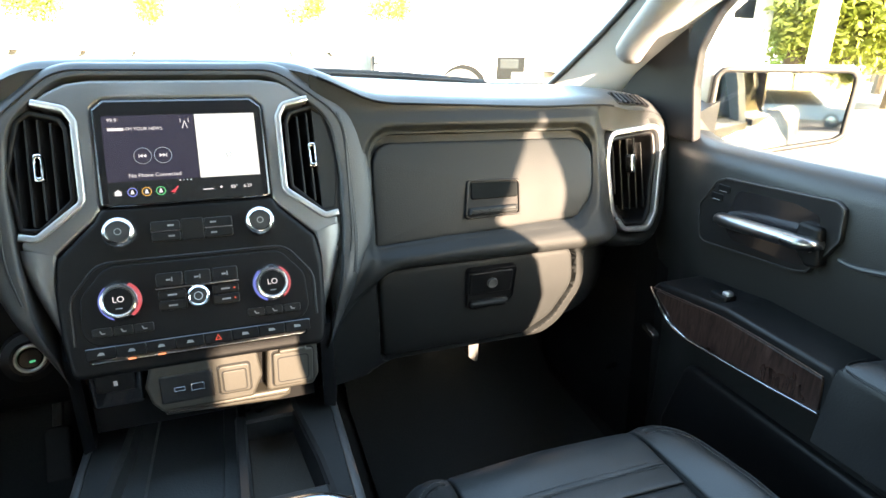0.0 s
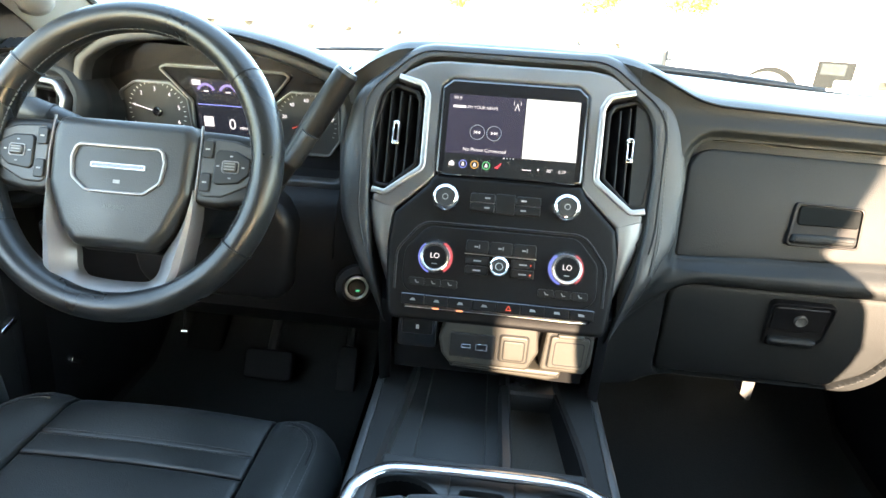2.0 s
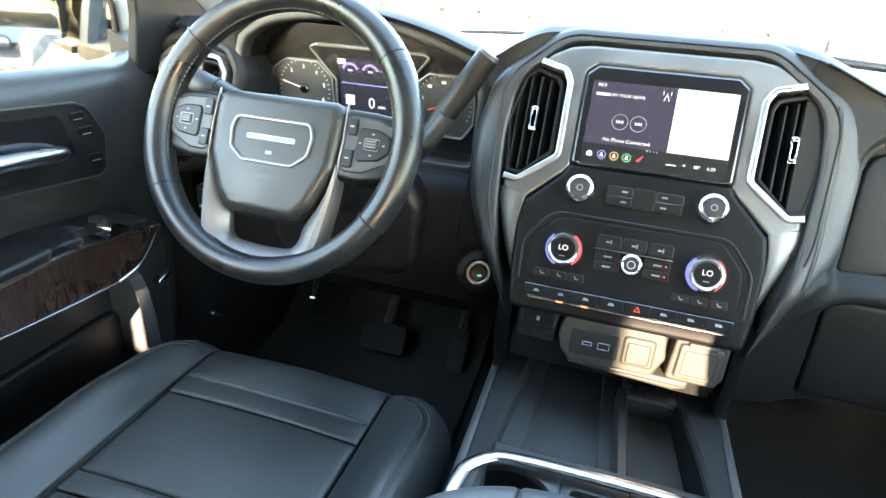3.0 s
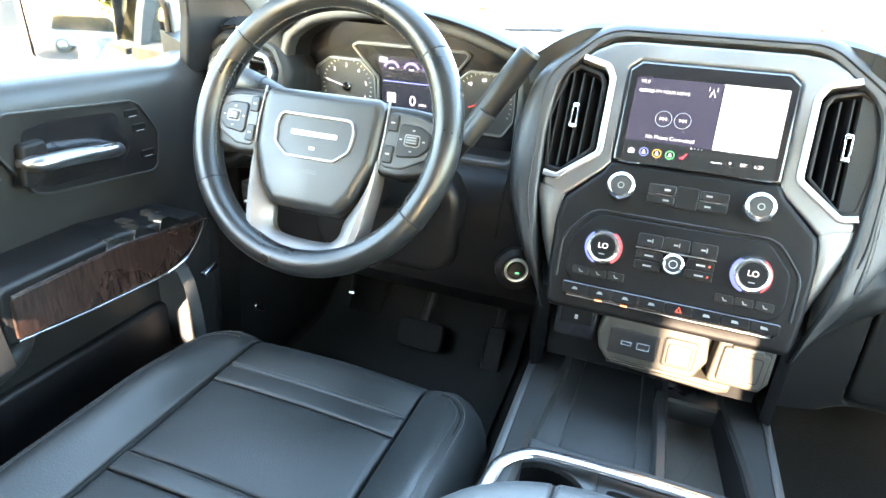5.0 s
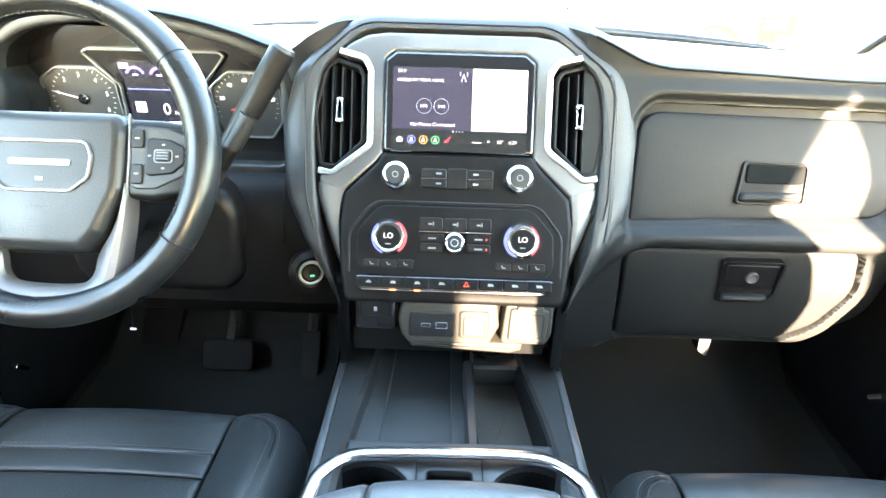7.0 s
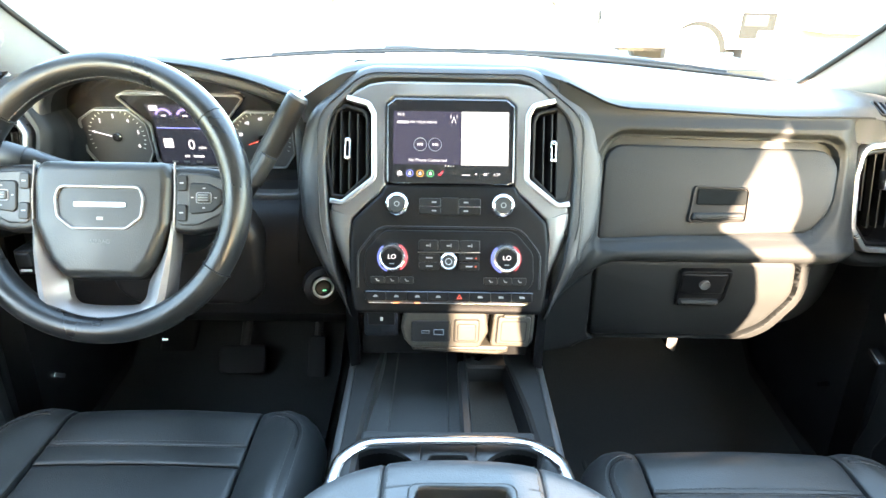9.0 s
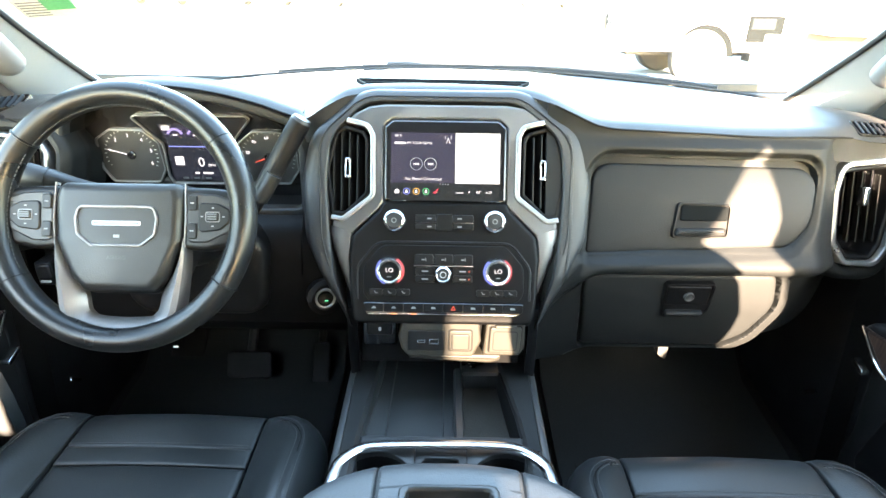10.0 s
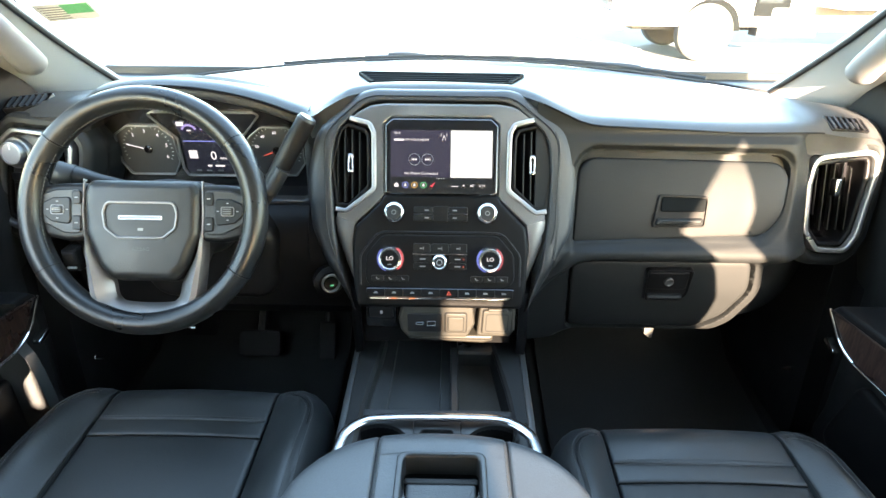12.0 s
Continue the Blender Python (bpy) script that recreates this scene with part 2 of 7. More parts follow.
def grid(bm, rows, close_u=False, close_v=False, flip=False):
    """Quads between rows of places. Returns the rows of vertices."""
    vs = [[bm.verts.new(p) for p in row] for row in rows]
    nr, nc = len(vs), len(vs[0])
    for i in range(nr if close_v else nr - 1):
        for j in range(nc if close_u else nc - 1):
            q = [vs[i][j], vs[i][(j + 1) % nc], vs[(i + 1) % nr][(j + 1) % nc], vs[(i + 1) % nr][j]]
            try:
                bm.faces.new(q)
            except ValueError:
                pass
    return vs


def cap(bm, ring):
    try:
        bm.faces.new(ring)
    except ValueError:
        pass


def prism(pts, w0, w1, m=I4, bev=0.0, n=3, bm=None):
    """A slab with the outline pts in the frame m, from depth w0 to w1, its front edge rounded by bev."""
    bm = bm or bmesh.new()
    if area(pts) < 0:
        pts = pts[::-1]
    layers = [(w0, 0.0)]
    if bev:
        layers += [(w1 - bev + bev * math.sin(a), bev * (1 - math.cos(a))) for a in [math.pi / 2 * i / n for i in range(n + 1)]]
        if bev < 0.007:
            layers.append((w1, bev * 1.15))
    else:
        layers.append((w1, 0.0))
    rows = [[m @ Vector((x, y, w)) for x, y in (inset(pts, d) if d else pts)] for w, d in layers]
    vs = grid(bm, rows, close_u=True)
    cap(bm, vs[0])
    cap(bm, vs[-1])
    return bm


def crowned(pts, w0, w1, m, bev, crown, bm=None):
    """A plate whose front falls away towards its upper and lower edge."""
    bm = bm or bmesh.new()
    if area(pts) < 0:
        pts = pts[::-1]
    mv = (max(p[1] for p in pts) + min(p[1] for p in pts)) / 2
    half = (max(p[1] for p in pts) - min(p[1] for p in pts)) / 2
    mu = sum(p[0] for p in pts) / len(pts)
    drop = lambda v: crown * ((v - mv) / half) ** 2
    rings = [[m @ Vector((u, v, w0)) for u, v in pts]]
    for k in range(5):
        a = math.pi / 2 * k / 4
        ps = inset(pts, bev * (1 - math.cos(a))) if k else pts
        rings.append([m @ Vector((u, v, w1 - drop(v) - bev * (1 - math.sin(a)))) for u, v in ps])
    core = inset(pts, bev)
    for f in (0.94, 0.82, 0.68, 0.52, 0.36, 0.2, 0.06):
        rings.append([m @ Vector((mu + (u - mu) * f, mv + (v - mv) * f, w1 - drop(mv + (v - mv) * f))) for u, v in core])
    vs = grid(bm, rings, close_u=True)
    cap(bm, vs[0])
    cap(bm, vs[-1])
    bmesh.ops.recalc_face_normals(bm, faces=bm.faces[:])
    return bm


def resample(pts, n):
    pts = list(pts) + [pts[0]]
    ln = [0.0]
    for a, b in zip(pts, pts[1:]):
        ln.append(ln[-1] + math.dist(a, b))
    out, j = [], 0
    for i in range(n):
        s = ln[-1] * i / n
        while ln[j + 1] < s:
            j += 1
        f = (s - ln[j]) / max(1e-9, ln[j + 1] - ln[j])
        out.append(tuple(a + (b - a) * f for a, b in zip(pts[j], pts[j + 1])))
    return out


def ring_frame(outer, inner, w0, w1, m=I4, bev=0.002, n=2, count=120, bm=None):
    """A frame between two outlines that begin at like corners."""
    bm = bm or bmesh.new()
    o, i = resample(outer, count), resample(inner, count)
    rows = []
    prof = [(0, w0)] + [(bev * (1 - math.cos(a)), w1 - bev + bev * math.sin(a)) for a in [math.pi / 2 * k / n for k in range(n + 1)]]
    for d, w in prof:
        rows.append([m @ Vector((a[0] + (b[0] - a[0]) * d / max(1e-6, math.dist(a, b)), a[1] + (b[1] - a[1]) * d / max(1e-6, math.dist(a, b)), w)) for a, b in zip(o, i)])
    for d, w in prof[::-1]:
        rows.append([m @ Vector((b[0] + (a[0] - b[0]) * d / max(1e-6, math.dist(a, b)), b[1] + (a[1] - b[1]) * d / max(1e-6, math.dist(a, b)), w)) for a, b in zip(o, i)])
    grid(bm, rows, close_u=True, close_v=True)
    return bm


def smooth_path(pts, n=8, closed=False):
    """A Catmull-Rom curve through the places."""
    ps = [Vector(p) for p in pts]
    k = len(ps)
    out = []
    for i in range(k if closed else k - 1):
        if closed:
            p0, p1, p2, p3 = ps[i - 1], ps[i], ps[(i + 1) % k], ps[(i + 2) % k]
        else:
            p0, p1, p2, p3 = ps[max(0, i - 1)], ps[i], ps[i + 1], ps[min(k - 1, i + 2)]
        for j in range(n):
            t = j / n
            out.append(0.5 * ((2 * p1) + (p2 - p0) * t + (2 * p0 - 5 * p1 + 4 * p2 - p3) * t * t + (3 * p1 - p0 - 3 * p2 + p3) * t ** 3))
    if not closed:
        out.append(ps[-1])
    return out


def tube(path, r, closed=False, res=8, bm=None, flat=1.0, up=None):
    """A round (or flattened) bar along a path; r may be a list."""
    bm = bm or bmesh.new()
    path = [Vector(p) for p in path]
    k = len(path)
    rows = []
    ref = Vector(up) if up else None
    for i, p in enumerate(path):
        a = path[i - 1] if (i or closed) else p
        b = path[(i + 1) % k] if (i < k - 1 or closed) else p
        t = (b - a).normalized()
        if ref is None or (not up and abs(ref.dot(t)) > 0.999):
            ref = Vector((0, 0, 1)) if abs(t.z) < 0.9 else Vector((1, 0, 0))
        s = t.cross(ref).normalized()
        q = s.cross(t).normalized()
        if not up:
            ref = q
        ri = r[i] if isinstance(r, (list, tuple)) else r
        rows.append([p + s * (ri * math.cos(2 * math.pi * j / res)) + q * (ri * flat * math.sin(2 * math.pi * j / res)) for j in range(res)])
    vs = grid(bm, rows, close_u=True, close_v=closed)
    if not closed:
        cap(bm, vs[0])
        cap(bm, vs[-1])
    return bm


def loft(sections, caps=True, bm=None, close_u=True):
    bm = bm or bmesh.new()
    vs = grid(bm, [[Vector(p) for p in s] for s in sections], close_u=close_u)
    if caps:
        cap(bm, vs[0])
        cap(bm, vs[-1])
    return bm


def block(x0, x1, y0, y1, z0, z1, bev=0.004, r=0.0, bm=None):
    """An upright slab with a rounded top edge; r rounds its plan's corners."""
    return prism(rect(x0, y0, x1, y1, r or min(bev, (x1 - x0) / 3, (y1 - y0) / 3), 3), z0, z1, I4, bev, 3, bm)


def lathe(profile, m=I4, n=40, bm=None, caps=True):
    """A turned body: (radius, height) pairs about the frame's z."""
    bm = bm or bmesh.new()
    rows = [[m @ Vector((r * math.cos(2 * math.pi * i / n), r * math.sin(2 * math.pi * i / n), h)) for i in range(n)] for r, h in profile]
    vs = grid(bm, rows, close_u=True)
    if caps:
        cap(bm, vs[0])
        cap(bm, vs[-1])
    return bm


def pillow(fn, nu=24, nv=24, edge=0.02, drop=0.03, puff=0.01, skirt=0.05, bm=None):
    """A padded patch: fn(s, t) gives its flat skin, whose border rolls down by drop within edge and whose middle swells by puff."""
    bm = bm or bmesh.new()
    span_u = (fn(1, 0.5) - fn(0, 0.5)).length
    span_v = (fn(0.5, 1) - fn(0.5, 0)).length

    def spread(n, span):
        e = min(0.45, edge / span)
        k = 5
        inner = max(3, n - 2 * k)
        return [e * (1 - math.cos(math.pi / 2 * i / k)) for i in range(k)] + [e + (1 - 2 * e) * i / inner for i in range(inner + 1)] + [1 - e * (1 - math.cos(math.pi / 2 * i / k)) for i in range(k - 1, -1, -1)]

    us, vv = spread(nu, span_u), spread(nv, span_v)
    rows = []
    for t in vv:
        row = []
        for s in us:
            p = fn(s, t)
            e = 1e-3
            du = fn(min(1, s + e), t) - fn(max(0, s - e), t)
            dv = fn(s, min(1, t + e)) - fn(s, max(0, t - e))
            nrm = du.cross(dv).normalized()
            d = min(s * span_u, (1 - s) * span_u, t * span_v, (1 - t) * span_v)
            x = max(0.0, 1 - d / edge)
            h = -drop * (1 - math.sqrt(max(0.0, 1 - x * x))) + puff * (1 - (2 * s - 1) ** 2) * (1 - (2 * t - 1) ** 2)
            row.append(p + nrm * h)
        rows.append(row)
    vs = grid(bm, rows)
    if skirt:
        border = vs[0][:-1] + [r[-1] for r in vs[:-1]] + vs[-1][:0:-1] + [r[0] for r in vs[:0:-1]]
        nrm = (fn(1, 0.5) - fn(0, 0.5)).cross(fn(0.5, 1) - fn(0.5, 0)).normalized()
        low = [bm.verts.new(v.co - nrm * skirt) for v in border]
        k = len(border)
        for i in range(k):
            try:
                bm.faces.new((border[i], border[(i + 1) % k], low[(i + 1) % k], low[i]))
            except ValueError:
                pass
        cap(bm, low)
    return bm


def band(path, half):
    """The outline of a strip along an open flat path."""
    ps = [Vector(p) for p in path]
    a, b = [], []
    for i, p in enumerate(ps):
        t = (ps[min(len(ps) - 1, i + 1)] - ps[max(0, i - 1)]).normalized()
        nrm = Vector((-t.y, t.x))
        a.append(tuple(p + nrm * half))
        b.append(tuple(p - nrm * half))
    return a + b[::-1]


def bilinear(a, b, c, d, bow=0.0):
    """A patch through the corners a (0,0), b (1,0), c (1,1), d (0,1)."""
    a, b, c, d = Vector(a), Vector(b), Vector(c), Vector(d)

    def fn(s, t):
        return (a * (1 - s) + b * s) * (1 - t) + (d * (1 - s) + c * s) * t
    return fn


def words(text, size, m, mat, parent, name="lettering", align="CENTER", depth=0.0004, label=""):
    cu = bpy.data.curves.new(name, "FONT")
    cu.body, cu.size, cu.align_x, cu.align_y, cu.extrude = text, size, align, "CENTER", depth
    tmp = bpy.data.objects.new(name, cu)
    scene.collection.objects.link(tmp)
    dg = bpy.context.evaluated_depsgraph_get()
    me = bpy.data.meshes.new_from_object(tmp.evaluated_get(dg))
    bpy.data.objects.remove(tmp)
    me.transform(m)
    me.materials.clear()
    me.materials.append(mat)
    ob = new(name, me)
    if parent is not None:
        hang(ob, parent)
    if label:
        ob["label"] = label
    return ob


def spot(m, u, v, w=0.0):
    """The frame m moved to its local place (u, v, w)."""
    return m @ Matrix.Translation((u, v, w))


def stitches(path, parent, step=0.007, length=0.0045, r=0.0006, name="stitching", mat=None):
    """A row of thread stitches along a path, joined into one part."""
    bm = bmesh.new()
    path = [Vector(p) for p in path]
    acc, nxt = 0.0, 0.0
    for a, b in zip(path, path[1:]):
        d = (b - a).length
        if d < 1e-6:
            continue
        t = (b - a) / d
        while nxt < acc + d:
            p = a + t * (nxt - acc)
            tube([p - t * length / 2, p + t * length / 2], r, res=4, bm=bm)
            nxt += step
        acc += d
    return part(name, bm, mat or thread, parent)


# ---- ground and the truck's own shell ----
FLOOR = 0.62


def ground_sheet():
    bm = bmesh.new()
    xs = [-900, -300, -100, -40, -20, -10, -5, 0, 5, 10, 20, 40, 100, 300, 900]
    grid(bm, [[(x, y, -0.0002 * abs(x + y)) for x in xs] for y in [-900, -300, -100, -40, -20, -10, 0, 10, 20, 40, 100, 300, 900]])
    return solo("ground", bm, asphalt, "sunlit grey asphalt of a parking lot", "ground", kind="structure")


ground_sheet()


def cowl(x):
    """Where the windshield meets the dash top: (y, z)."""
    return 1.52 - 0.32 * (x / 0.82) ** 2, 1.352 - 0.03 * (x / 0.8) ** 2


def shell():
    # floor pan with the sloping toe board
    bm = bmesh.new()
    prof = [(-1.9, FLOOR - 0.02), (0.9, FLOOR - 0.02), (1.25, FLOOR + 0.02), (1.5, 0.86), (1.56, 1.2), (1.6, 1.2), (1.6, FLOOR - 0.1), (-1.9, FLOOR - 0.1)]
    loft([[(x, y, z) for y, z in prof] for x in (-0.84, 0.84)], bm=bm)
    solo("floor", bm, carpet, "dark carpeted cab floor with sloping toe board", "floor", kind="structure")
    # transmission hump under the console
    bm = bmesh.new()
    hump = [(-0.2, FLOOR - 0.03), (-0.15, FLOOR + 0.1), (-0.08, FLOOR + 0.14), (0.08, FLOOR + 0.14), (0.15, FLOOR + 0.1), (0.2, FLOOR - 0.03)]
    loft([[(x, y, z + max(0.0, (y - 1.0)) * 0.4) for x, z in hump] for y in (-0.5, 0.6, 1.0, 1.5)], bm=bm)
    solo("floor_hump", bm, carpet, "dark carpeted hump running under the console", "floor", kind="structure")
    # firewall and the shelf under the dash top
    bm = block(-0.95, 0.95, 1.58, 1.62, 0.55, 1.32, 0.004)
    block(-0.95, 0.95, 1.13, 1.579, 1.285, 1.30, 0.003, bm=bm)
    solo("firewall", bm, plastic, "black insulated bulkhead ahead of the footwells", "wall", kind="structure")
    # roof, rear wall
    bm = bmesh.new()
    prof = [(0.58, 1.775), (0.3, 1.815), (-0.6, 1.83), (-1.4, 1.80), (-1.86, 1.735), (-1.86, 1.79), (-1.4, 1.86), (-0.6, 1.89), (0.3, 1.88), (0.62, 1.81)]
    rows = []
    for x, dz in ((-0.72, -0.06), (-0.6, -0.01), (-0.3, 0.0), (0.3, 0.0), (0.6, -0.01), (0.72, -0.06)):
        rows.append([(x, y, z + dz) for y, z in prof])
    loft(rows, bm=bm)
    solo("ceiling", bm, headliner, "light grey cloth headliner", "ceiling", kind="structure")
    bm = bmesh.new()
    block(-0.84, 0.84, -1.84, -1.78, 0.6, 1.28, bm=bm)
    block(-0.84, -0.62, -1.84, -1.78, 1.281, 1.75, bm=bm)
    block(0.62, 0.84, -1.84, -1.78, 1.281, 1.75, bm=bm)
    block(-0.84, 0.84, -1.84, -1.78, 1.70, 1.79, bm=bm)
    solo("wall_rear", bm, plastic, "black trimmed rear cab wall with a window opening", "wall", kind="structure")
    r = thing("rear_window", "unseen rear window whose opaque middle parts shape the sun", "window", (0, -1.81, 1.28), kind="structure")
    # unseen opaque pane and bars, spaced to shape the sun patches inside
    part("sun_stop_pane", block(-0.319, 0.384, -1.815, -1.805, 1.27, 1.71, 0.002), dark_glass, r, "opaque pane whose edges bound the sun patches")
    for x, w in ((-0.375, 0.043), (0.4125, 0.0275)):
        part("sun_stop_bar", block(x - w, x + w, -1.825, -1.795, 1.27, 1.71, 0.003), rubber, r)
    for x0, x1 in ((-0.62, -0.419), (0.441, 0.62)):
        part("side_pane", block(x0, x1, -1.812, -1.808, 1.28, 1.70, 0.001), rear_glass, r, "tinted fixed side pane")
    # windshield and its black border
    top = lambda x: (0.60 - 0.1 * (x / 0.8) ** 2, 1.79 - 0.05 * (x / 0.7) ** 2)
    xs = [-0.728 + 1.456 * i / 16 for i in range(17)]

    def wind(x, t):
        (y0, z0), (y1, z1) = cowl(x), top(x * 0.86)
        return Vector((x * (1 - 0.07 * t + 0.03 * math.sin(math.pi * min(1.0, t / 0.6))), y0 + (y1 - y0) * t, z0 + 0.004 + (z1 - z0) * t + 0.02 * math.sin(math.pi * t)))

    bm = bmesh.new()
    grid(bm, [[wind(x, t / 8) for x in xs] for t in range(9)])
    w = solo("windshield", bm, clear_glass, "clear curved windshield glass", "window", kind="structure")
    w.visible_shadow = False
    bm = bmesh.new()
    tube([wind(xs[0], t / 16) + Vector((-0.002, 0, 0)) for t in range(17)], 0.006, bm=bm)
    tube([wind(xs[-1], t / 16) + Vector((0.002, 0, 0)) for t in range(17)], 0.006, bm=bm)
    tube([wind(x, 0) for x in xs], 0.003, bm=bm)
    solo("windshield_seal", bm, rubber, "black rubber seal round the windshield", "trim", kind="structure")
    return wind


wind = shell()


def pillars():
    for sx, side in ((1, "right"), (-1, "left")):
        # front pillar trim between the windshield and the door window
        secs = []
        for t in [i / 10 for i in range(11)]:
            a = wind(0.73 * sx, t)
            w = 0.098 - 0.03 * t
            secs.append([a + Vector(p) for p in ((0, 0.004, -0.003), (0.016 * sx, -0.03, -0.006), (0.036 * sx, -w * 0.55, -0.016), (0.062 * sx, -w * 0.9, -0.03), (0.09 * sx, -w * 1.02, -0.034), (0.15 * sx, -w * 0.9, -0.02), (0.15 * sx, 0.02, 0.03), (0.01 * sx, 0.02, 0.012))])
        ob = solo("front_pillar", loft(secs), pillar_trim, "light grey plastic front pillar trim", "pillar", kind="structure")
        # grab handle on it
        g = thing("grab_handle", "grey plastic grab handle on the front pillar", "handle", (0.765 * sx, 1.06, 1.41))
        pts = [(0.79 * sx, 1.05, 1.405), (0.765 * sx, 1.04, 1.41), (0.750 * sx, 1.01, 1.428), (0.745 * sx, 0.96, 1.472), (0.738 * sx, 0.88, 1.54), (0.728 * sx, 0.80, 1.60), (0.735 * sx, 0.74, 1.655)]
        path = smooth_path(pts, 6)
        part("grip", tube(path, [0.016 + 0.011 * min(1.0, i / 9) for i in range(len(path))], res=16, flat=0.75), handle_grey, g)
        # solid dark bar that paints the shade between grip and pillar
        part("recess", tube([p + Vector((0.02 * sx, 0.035, 0.012)) for p in path[10:30]], 0.014, res=10), dark_plastic, g, "dark bar in place of the shade behind the grip")
        # centre and rear pillars with the sill and roof rail that close the side
        bm = bmesh.new()
        rail = [(0.765, 0.66, 1.665), (0.742, 0.54, 1.682), (0.70, 0.3, 1.69), (0.70, -0.4, 1.687), (0.70, -1.2, 1.66), (0.70, -1.8, 1.61)]
        tube(smooth_path([(x * sx, y, z) for x, y, z in rail], 6), 0.05, res=10, bm=bm)
        solo("roof_rail", bm, plastic, "black trimmed roof rail above the door windows", "trim", kind="structure")
        sill = block(0.80, 0.95, -1.85, 1.6, 0.5, 0.642, 0.01)
        block(0.842, 0.95, 0.93, 1.62, 0.643, 1.24, 0.01, bm=sill)
        if sx < 0:
            bmesh.ops.scale(sill, vec=(-1, 1, 1), verts=sill.verts)
        solo("door_sill", sill, plastic, "black door sill and cowl side panel", "trim", kind="structure")
        for y0, y1, nm, lean in ((-0.455, -0.2, "centre_pillar", 0.0), (-1.82, -1.42, "rear_pillar", -0.03)):
            shape = ((0.78, 0.6, 0), (0.785, 1.2, 0), (0.785, 1.38, 0), (0.775, 1.415, 0), (0.760, 1.449, 0), (0.742, 1.474, 0), (0.737, 1.489, 0), (0.744, 1.506, 0), (0.750, 1.532, 0), (0.746, 1.571, 0), (0.734, 1.618, 0), (0.728, 1.65, 0), (0.70, 1.74, 0))
            if nm == "rear_pillar":
                shape = ((0.70, 0.6, 0), (0.70, 1.24, 0), (0.708, 1.28, 0), (0.738, 1.35, 0.1), (0.752, 1.41, 0.3), (0.738, 1.48, 0.8), (0.735, 1.54, 0.9), (0.733, 1.6, 0.97), (0.70, 1.74, 1))
            out = (lambda x, z: 0.88 - 0.25 * max(0.0, z - 1.26)) if nm == "centre_pillar" else (lambda x, z: x + 0.05)
            secs = [[(sx * (x + 0.012), y0 + dy * lean, z), (sx * (x + 0.012), y1 + dy * lean, z), (sx * out(x, z), y1 + dy * lean, z), (sx * out(x, z), y0 + dy * lean, z)] for x, z, dy in shape]
            solo(nm, loft(secs), pillar_trim if nm == "centre_pillar" else plastic, "trimmed roof pillar beside the seats", "pillar", kind="structure")


pillars()


def hood():
    h = thing("truck_bonnet", "long white painted bonnet of the truck itself", "bonnet", (0, 2.2, 1.2))
    secs = []
    for y, z, w in ((1.66, 1.30, 0.86), (1.9, 1.295, 0.88), (2.3, 1.27, 0.88), (2.7, 1.22, 0.86), (2.95, 1.15, 0.83), (3.03, 1.06, 0.80)):
        row = []
        for i in range(25):
            s = -1 + 2 * i / 24
            bulge = 0.02 * (1 if abs(s) < 0.5 else max(0.0, 1 - (abs(s) - 0.5) / 0.08))
            row.append((w * s, y, z - 0.10 * abs(s) ** 4 + bulge - 0.02))
        row += [(w * 1.02, y, 0.75), (-w * 1.02, y, 0.75)]
        secs.append(row)
    part("panel", loft(secs), white_paint, h)
    # cowl grille at the foot of the glass
    bm = bmesh.new()
    secs = []
    for i in range(25):
        x = -0.8 + 1.6 * i / 24
        y, z = cowl(x)
        secs.append([(x, y + 0.035, z - 0.045), (x, y + 0.16, z - 0.06), (x, y + 0.16, z - 0.10), (x, y + 0.035, z - 0.10)])
    loft(secs, bm=bm)
    part("cowl_grille", bm, plastic, h, "black plastic grille at the foot of the windshield")
    for x0, x1, px, thick in ((-0.42, 0.33, -0.19, 0.004), (0.12, 0.63, 0.53, 0.0075)):
        w = thing("windshield_wiper", "black wiper arm and blade resting on the glass", "wiper", (x0, cowl(x0)[0] + 0.05, cowl(x0)[1]), group="windshield wipers")

        def rest(x, ahead, up):
            return Vector((x, cowl(x)[0] + ahead, cowl(x)[1] + up))
        pa = [rest(x0 + (x1 - x0) * i / 14, 0.05, 0.003) for i in range(15)]
        part("blade", tube(pa, [thick * (0.5 + 0.5 * math.sin(math.pi * (0.1 + 0.8 * i / 14))) for i in range(15)], flat=1.3), rubber, w)
        mx = (x0 + x1) / 2
        part("arm", tube([rest(px + (mx - px) * i / 8, 0.09 - 0.035 * i / 8, 0.002 + 0.006 * math.sin(math.pi * i / 8)) for i in range(9)], 0.008, flat=0.7), dark_metal, w)
        c = rest(px, 0.09, 0.0)
        part("cap", block(c.x - 0.032, c.x + 0.032, c.y - 0.02, c.y + 0.03, c.z - 0.02, c.z + 0.012, 0.006), ink, w, "grey plastic cap over the wiper pivot")


hood()


# ---- dashboard ----
dash = thing("dashboard", "black soft-touch truck dashboard with stitched seams", "dashboard", (0, 1.1, 1.1), kind="structure")


def along(table, x):
    """A smooth curve through the (x, value) pairs of a table."""
    if x <= table[0][0]:
        return table[0][1]
    for i in range(len(table) - 1):
        (x1, b), (x2, c) = table[i], table[i + 1]
        if x <= x2:
            x0, a = table[max(0, i - 1)]
            x3, d = table[min(len(table) - 1, i + 2)]
            h, t = x2 - x1, (x - x1) / (x2 - x1)
            m1 = (c - a) / max(1e-9, x2 - x0) * h
            m2 = (d - b) / max(1e-9, x3 - x1) * h
